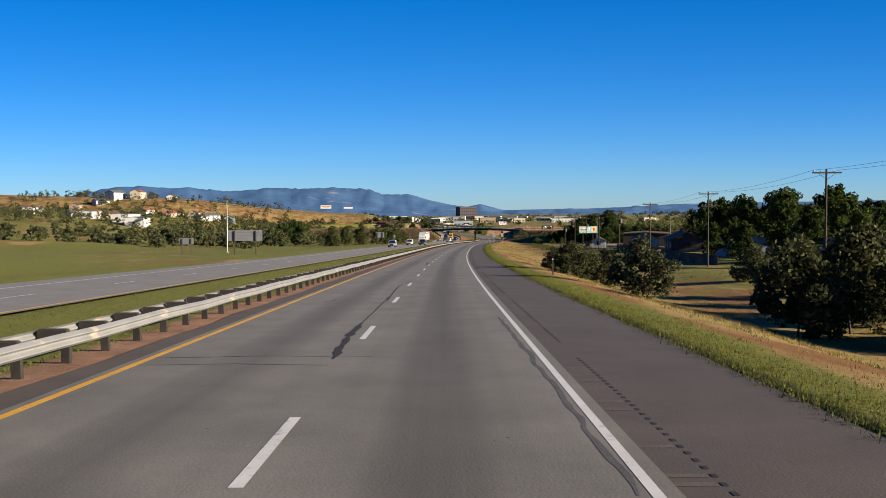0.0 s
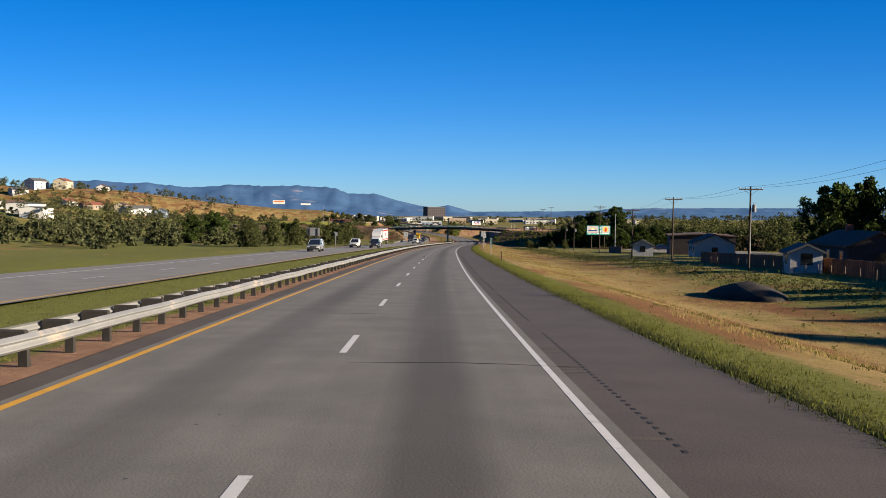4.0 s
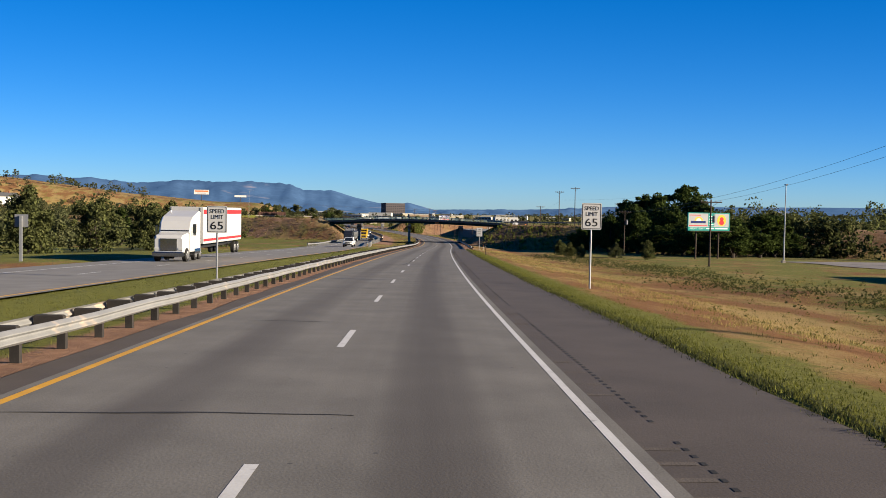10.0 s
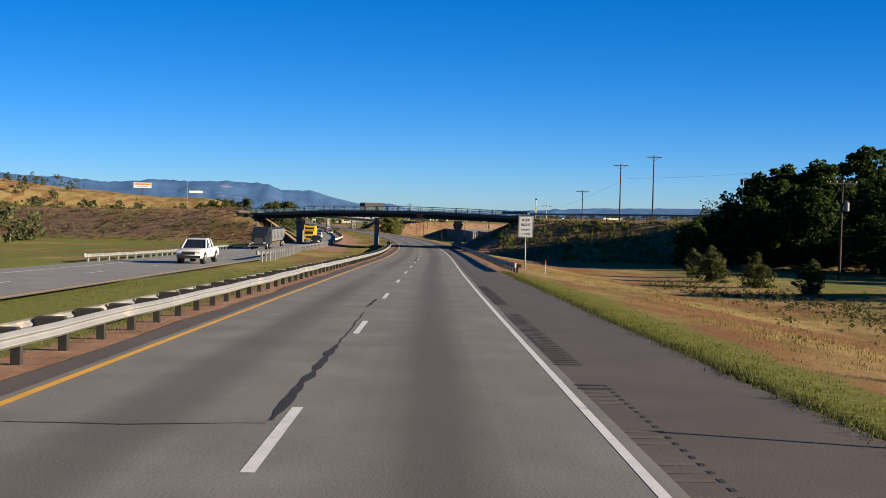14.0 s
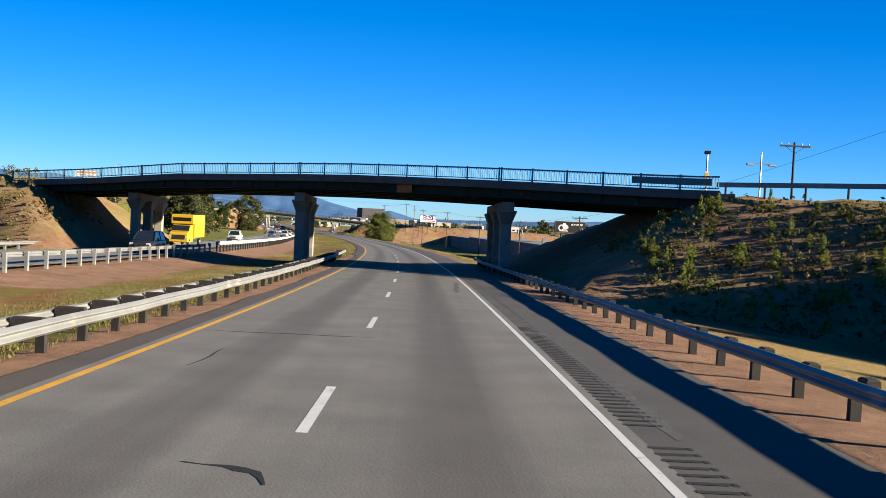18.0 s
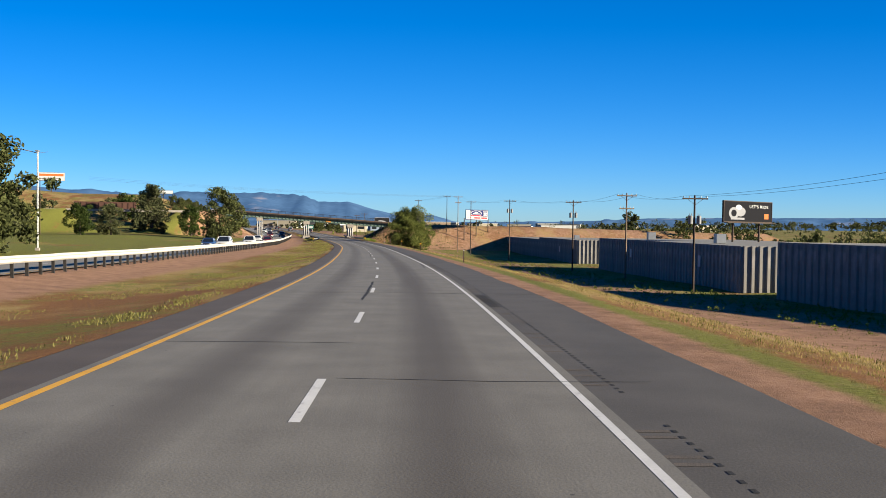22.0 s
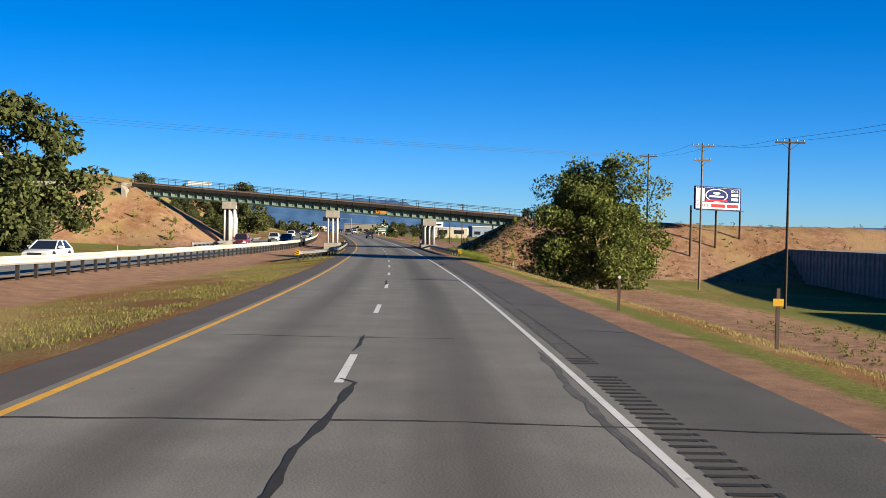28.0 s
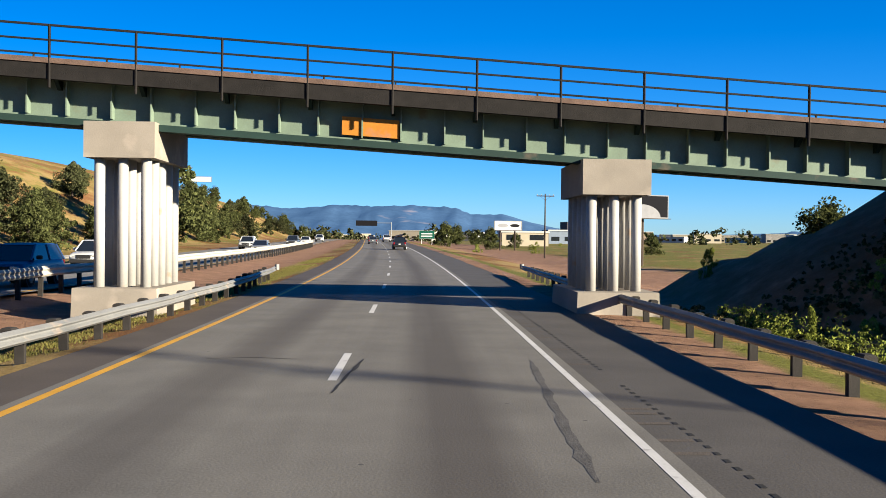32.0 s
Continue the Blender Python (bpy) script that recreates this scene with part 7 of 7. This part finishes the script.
for s, l, c, k, a in ((425, 66, "dark_blue", "suv", 80), (428, 78, "silver", "sedan", 80), (398, 75, "grey", "suv", 80)):
    t = car(k, c, "parked %s car on a gravel lot beside the field" % c.replace("_", " "), s, l, turn=a)
    t.matrix_world = Matrix.Translation((0, 0, relief(s, l) + 0.02)) @ t.matrix_world


def semi(s, l, cab, trailer, label, length=14.5, stripe=None, tanker=False):
    t = thing("semi_truck", at(s, l, 0.0), label, "truck", "trucks on the highway")
    c = PAINTS[cab]
    g = Geo()
    sec = lambda y, z0, z1, w: [(-w / 2, y, z0), (w / 2, y, z0), (w / 2, y, z1 - 0.12), (w / 2 - 0.12, y, z1), (-w / 2 + 0.12, y, z1), (-w / 2, y, z1 - 0.12)]
    g.sweep([sec(0, 0.75, 1.75, 2.0), sec(0.15, 0.55, 1.95, 2.15), sec(1.5, 0.55, 2.1, 2.2)])
    part("hood", g, c, t)
    g = Geo()
    g.sweep([sec(1.45, 0.7, 2.15, 2.35), sec(1.85, 0.7, 2.95, 2.4), sec(2.4, 0.7, 3.3, 2.45), sec(4.1, 0.7, 3.75 if not tanker else 3.1, 2.45)])
    part("cab", g, c, t)
    part("windscreen", Geo().prism([(1.47, 2.2), (1.83, 2.85), (1.87, 2.85), (1.51, 2.2)], -1.05, 1.05, "x"), GLASS, t)
    for sx in (-1, 1):
        part("side_window", Geo().box(*sorted((sx * 1.2, sx * 1.235)), 2.0, 2.9, 2.1, 2.75), GLASS, t)
        part("mirror", Geo().box(*sorted((sx * 1.32, sx * 1.5)), 1.7, 1.8, 1.9, 2.6, bevel=0.02), CHROME, t)
        part("exhaust_stack", Geo().tube((sx * 1.12, 4.25, 0.8), (sx * 1.12, 4.25, 4.0), 0.09, n=10), CHROME, t)
        part("headlight", Geo().box(*sorted((sx * 0.7, sx * 1.02)), -0.03, 0.1, 0.85, 1.05, bevel=0.02), LENS_W, t)
        part("fuel_tank", Geo().tube((sx * 1.0, 2.4, 0.7), (sx * 1.0, 3.9, 0.7), 0.3, n=14), CHROME, t)
    part("grille", Geo().box(-0.6, 0.6, -0.04, 0.02, 0.8, 1.7, bevel=0.02), CHROME, t)
    part("bumper", Geo().box(-1.15, 1.15, -0.18, 0.05, 0.4, 0.72, bevel=0.05), CHROME, t)
    part("chassis", Geo().box(-0.45, 0.45, 0.6, 4.6 + length, 0.75, 1.0), TRIM, t)
    y0, y1 = 4.7, 4.7 + length
    if tanker:
        g = Geo()
        g.prism([(-1.15, 1.5), (-0.9, 1.0), (0.9, 1.0), (1.15, 1.5), (1.25, 2.85), (-1.25, 2.85)], y0, y1, "y")
        part("trailer", g, PAINTS[trailer], t, "grey bulk trailer")
        for k in range(9):
            y = y0 + 0.4 + k * (length - 0.8) / 8
            part("rib", Geo().box(-1.3, 1.3, y - 0.05, y + 0.05, 1.5, 2.87), PAINTS[trailer], t)
        part("tarp", Geo().prism([(-1.25, 2.85), (1.25, 2.85), (0.8, 3.1), (-0.8, 3.1)], y0, y1, "y"), TRIM, t, "dark tarpaulin cover")
    else:
        part("trailer", Geo().box(-1.28, 1.28, y0, y1, 1.15, 4.05, bevel=0.04), PAINTS[trailer], t, "box trailer")
        if stripe:
            for sx in (-1, 1):
                part("stripe", Geo().box(*sorted((sx * 1.275, sx * 1.295)), y0 + 0.1, y1 - 0.1, 3.5, 3.85), stripe, t, "red stripe")
                part("stripe", Geo().box(*sorted((sx * 1.275, sx * 1.295)), y0 + 0.1, y1 - 0.1, 1.35, 1.55), stripe, t)
                part("emblem", Geo().box(*sorted((sx * 1.275, sx * 1.297)), y0 + 0.5 * length - 0.45, y0 + 0.5 * length + 0.45, 2.3, 3.1, bevel=0.005), stripe, t)
    for sx in (-1, 1):
        for y in (0.75, 3.0, 4.2, y1 - 2.1, y1 - 0.9):
            wheel(t, sx * 1.02, y, 0.5, 0.32)
    return t


semi(374.5, lane(374, True) + 0.2, "white", "white", "white semi truck with a red-striped box trailer in the oncoming lanes", 13.5, BOARD_RED)
semi(548, lane(548, True), "black", "silver", "black semi truck with a grey bulk trailer before the overpass", 12.0, None, True)


def box_truck(s, l):
    t = thing("box_truck", at(s, l, 0.0), "yellow rental box truck in the oncoming lanes behind the overpass", "truck", "trucks on the highway")
    c = PAINTS["yellow"]
    sec = lambda y, z0, z1, w: [(-w / 2, y, z0), (w / 2, y, z0), (w / 2, y, z1 - 0.1), (w / 2 - 0.1, y, z1), (-w / 2 + 0.1, y, z1), (-w / 2, y, z1 - 0.1)]
    g = Geo()
    g.sweep([sec(0, 0.55, 1.45, 2.0), sec(0.2, 0.5, 1.6, 2.1), sec(1.1, 0.5, 1.75, 2.1), sec(1.6, 0.5, 2.4, 2.1), sec(2.7, 0.5, 2.45, 2.1)])
    part("cab", g, c, t)
    part("windscreen", Geo().prism([(1.08, 1.78), (1.55, 2.36), (1.59, 2.36), (1.12, 1.78)], -0.92, 0.92, "x"), GLASS, t)
    part("cargo_box", Geo().box(-1.2, 1.2, 2.75, 8.6, 0.95, 3.6, bevel=0.04), c, t)
    part("attic", Geo().box(-1.2, 1.2, 1.75, 2.8, 2.5, 3.6, bevel=0.06), c, t)
    part("band", Geo().box(-1.0, 1.0, 1.72, 1.75, 2.85, 3.25), BOARD_DARK, t, "dark lettered band")
    part("grille", Geo().box(-0.7, 0.7, -0.03, 0.02, 0.8, 1.3), TRIM, t)
    for sx in (-1, 1):
        part("headlight", Geo().box(*sorted((sx * 0.75, sx * 0.95)), -0.02, 0.1, 0.95, 1.2, bevel=0.02), LENS_W, t)
        for y in (0.85, 6.6):
            wheel(t, sx * 0.95, y, 0.42, 0.26)


box_truck(626, lane(626, True))

# ---------------- worn marks on the road ----------------
random.seed(5)


def crack(points, w, jit=0.03, z=0.0045):
    """A tar-sealed crack as a thin raised ribbon."""
    g = Geo()
    rows = []
    ph = random.uniform(0, 99)
    for (s0, l0), (s1, l1) in zip(points[:-1], points[1:]):
        n = max(2, int(math.hypot(s1 - s0, l1 - l0) / 0.3))
        for k in range(n):
            u = k / n
            q = len(rows) * 0.3
            rows.append((s0 + (s1 - s0) * u + jit * 2.2 * fbm(q, ph, 0.9), l0 + (l1 - l0) * u + jit * 2.2 * fbm(q, ph + 50, 0.9)))
    rows.append(points[-1])
    for i, (s, l) in enumerate(rows):
        s2, l2 = rows[min(i + 1, len(rows) - 1)]
        s1, l1 = rows[max(i - 1, 0)]
        d = math.hypot(s2 - s1, l2 - l1) or 1
        nx, ny = -(l2 - l1) / d, (s2 - s1) / d
        ww = w * (0.62 + 0.5 * fbm(i * 0.3, ph, 1.7)) / 2
        ww = max(0.012, ww * min(1.0, 0.3 + i * 0.25, 0.3 + (len(rows) - 1 - i) * 0.25))
        g.v += [tuple(rd(s + nx * ww, l + ny * ww, z)), tuple(rd(s - nx * ww, l - ny * ww, z))]
    g.f = [(2 * i, 2 * i + 1, 2 * i + 3, 2 * i + 2) for i in range(len(rows) - 1)]
    g.mi = [0] * len(g.f)
    return g


SEAMS = [(66.0, -3.5, -0.2, 0.06), (67, -3.6, 0.5, 0.05), (107.3, -3.5, 3.5, 0.12), (209.8, -4.6, 0.2, 0.16), (243.4, -2.2, 2.6, 0.07), (249, -3.4, -0.5, 0.06), (240.2, -0.3, 2.8, 0.1), (271, -3.4, 0.6, 0.06), (269.2, 0.6, 7.0, 0.07), (291.5, -4.0, -0.5, 0.07), (302.5, -3.4, 1.6, 0.06), (319.5, -3.6, 0.8, 0.1), (345.6, -3.4, 0.0, 0.1), (352, -0.1, 6.5, 0.09), (374, -3.0, -0.6, 0.06), (377.0, -3.5, 3.0, 0.07), (403.5, -3.4, 1.0, 0.09), (425.8, -3.3, -0.2, 0.07), (140.45, -1.15, -0.37, 0.04), (543.5, -3.5, 0.3, 0.07), (571, -3.6, 3.4, 0.14), (566, -3.2, -1.0, 0.06), (620.8, -3.2, -0.6, 0.08), (624.6, -3.4, 0.0, 0.08), (651.0, -3.5, 0.2, 0.07), (646.5, 0.2, 5.0, 0.06), (667.5, -3.5, 6.8, 0.11), (673.0, -2.8, -0.6, 0.07), (677.8, 2.8, 6.6, 0.08), (702.3, -3.5, 1.4, 0.07), (708.6, 0.4, 6.0, 0.07), (729.5, -4.6, 6.8, 0.1), (811.0, -4.6, 7.0, 0.1), (820, -3.0, 2.0, 0.06), (847.4, 1.5, 6.8, 0.08), (863.5, 0.2, 2.2, 0.07), (865, 3.4, 7.0, 0.08), (926, -2.4, -0.8, 0.06), (942, -3.3, 3.0, 0.08)]
k = 130.0
while k < 905:
    if min(abs(k - q[0]) for q in SEAMS) > 9:
        a = random.uniform(-3.6, 0.5)
        SEAMS.append((k, a, a + random.uniform(1.5, 5.5), random.uniform(0.035, 0.08)))
    k += random.uniform(9, 22)
for s, a, b, w in SEAMS:
    part("crack_seal", crack([(s, a), (s + random.uniform(-0.25, 0.25), (a + b) / 2), (s + random.uniform(-0.2, 0.2), b)], w), TAR, road)
# seals running along the lanes
for pts, w in (([(66.8, -0.22), (70.7, -0.36), (74.2, -0.36)], 0.24), ([(74.2, -0.36), (86.3, -0.36)], 0.05), ([(133.7, -0.27), (137, -0.32), (141, -0.4), (143.4, -0.28)], 0.24), ([(254.7, -0.26), (261, -0.25)], 0.22), ([(276, -0.45), (285, -0.3)], 0.05), ([(297.5, -2.9), (302.0, -2.0)], 0.2), ([(376.5, -0.5), (383, -0.15), (398, -0.15)], 0.1),
               ([(426.1, -0.18), (433.8, -0.17)], 0.22), ([(433.8, -0.17), (442, -0.22)], 0.04), ([(443.9, -0.28), (447.9, -0.21)], 0.14), ([(502.5, -0.2), (504.0, -0.12), (504.9, -0.06), (505.6, -0.09), (506.9, -0.16), (509.7, -0.21), (512.8, -0.2), (515.4, -0.27), (519.6, -0.23)], 0.17), ([(505.6, -0.09), (505.4, 0.1)], 0.05), ([(515.4, -0.27), (515.6, -0.5)], 0.04), ([(532.0, -0.92), (531.9, -0.46), (531.7, -0.17), (531.3, 0.0)], 0.17), ([(538.1, -2.46), (539.2, -2.36), (540.4, -2.39)], 0.06), ([(82.9, -0.23), (86.1, -0.33), (94.3, -0.44), (99.7, -0.13)], 0.07),
               ([(616.5, -0.4), (628.5, -0.3), (636, -0.25)], 0.07), ([(663.5, -0.2), (669, -0.15), (676, -0.1)], 0.14), ([(724.0, -0.3), (729.7, -0.16)], 0.03), ([(729.7, -0.13), (735.2, -0.08), (739.2, -0.09), (744.7, -0.11)], 0.09), ([(744.6, -0.5), (744.9, 0.3)], 0.04), ([(806.4, -0.1), (808.1, -0.03), (809.7, -0.02), (811.8, 0.17), (813.9, 0.26), (814.3, 0.0)], 0.15), ([(817.6, -0.02), (820.4, 0.02)], 0.13), ([(819.9, -0.15), (820.2, 0.3)], 0.06), ([(840.6, -0.03), (844.8, -0.07)], 0.14), ([(862.9, -0.1), (863.3, 0.4)], 0.06), ([(893, -0.35), (900, -0.2)], 0.12), ([(922.5, 0.1), (926, 0.35)], 0.1)):
    part("crack_seal", crack(pts, w, 0.02), TAR, road)
# dark patches and stains by the white line
for pts, w in (([(112.5, -2.6), (116.5, -2.2)], 0.5), ([(82.5, -2.5), (85.0, -2.2)], 0.4), ([(434.5, 4.05), (443, 4.0)], 0.6), ([(446, 4.1), (458, 4.0)], 0.5), ([(57.7, 3.52), (66, 3.5), (76, 3.42)], 0.22), ([(506.7, 3.38), (507.8, 3.42)], 0.3), ([(456, 4.3), (468, 4.2)], 0.5), ([(563, 2.9), (572, 3.3)], 0.6), ([(565.5, 1.6), (567.5, 1.8)], 0.35), ([(534, 4.4), (552, 4.35)], 0.7), ([(695.0, 3.25), (697, 3.35), (704, 3.48)], 0.4), ([(808.5, 3.5), (812, 3.42), (818, 3.5)], 0.35), ([(817, 4.05), (822, 4.1), (836, 4.2)], 0.7), ([(865, 3.4), (868, 3.47), (873, 3.46)], 0.26), ([(918, 2.9), (926, 3.3)], 0.3)):
    part("tar_patch", crack(pts, w * 0.6, 0.03, 0.0025 if pts[0][1] < 3.8 else -0.0015), material("old_tar", (0.13, 0.122, 0.115), 0.85, vary=0.3, scale=3, fine=30, bump=0.4), road)
# rumble strip: short grooves in the shoulder, some filled dark
g, g2 = Geo(), Geo()
s = 55.0
while s < 935:
    run = random.uniform(11, 17)
    e = s
    while e < s + run:
        if random.random() < 0.3:
            g2.v += [tuple(rd(e + a, l, 0.0)) for a, l in ((0, 3.9), (0.13, 3.9), (0.13, 4.29), (0, 4.29))]
        g.v += [tuple(rd(e + a, l, 0.0)) for a, l in ((0, 4.32), (0.13, 4.32), (0.13, 4.378), (0, 4.378))]
        if any(a < e < b for a, b in ((428.5, 443), (446, 458), (528, 548), (661, 667), (806.5, 817), (868, 872))):
            g.v += [tuple(rd(e + a, l, 0.004)) for a, l in ((0.01, 3.88), (0.11, 3.88), (0.11, 4.3), (0.01, 4.3))]
        e += 0.3
    s += run + random.uniform(0.8, 3.5)
for q in (g, g2):
    q.f = [(4 * i, 4 * i + 1, 4 * i + 2, 4 * i + 3) for i in range(len(q.v) // 4)]
    q.mi = [0] * len(q.f)
part("rumble_strip", g, TAR, road, "dark rumble strip marks")
part("rumble_grooves", g2, material("groove_grey", (0.145, 0.121, 0.103), 0.95, vary=0.2, bump=0.3), road, "shallow rumble strip grooves")
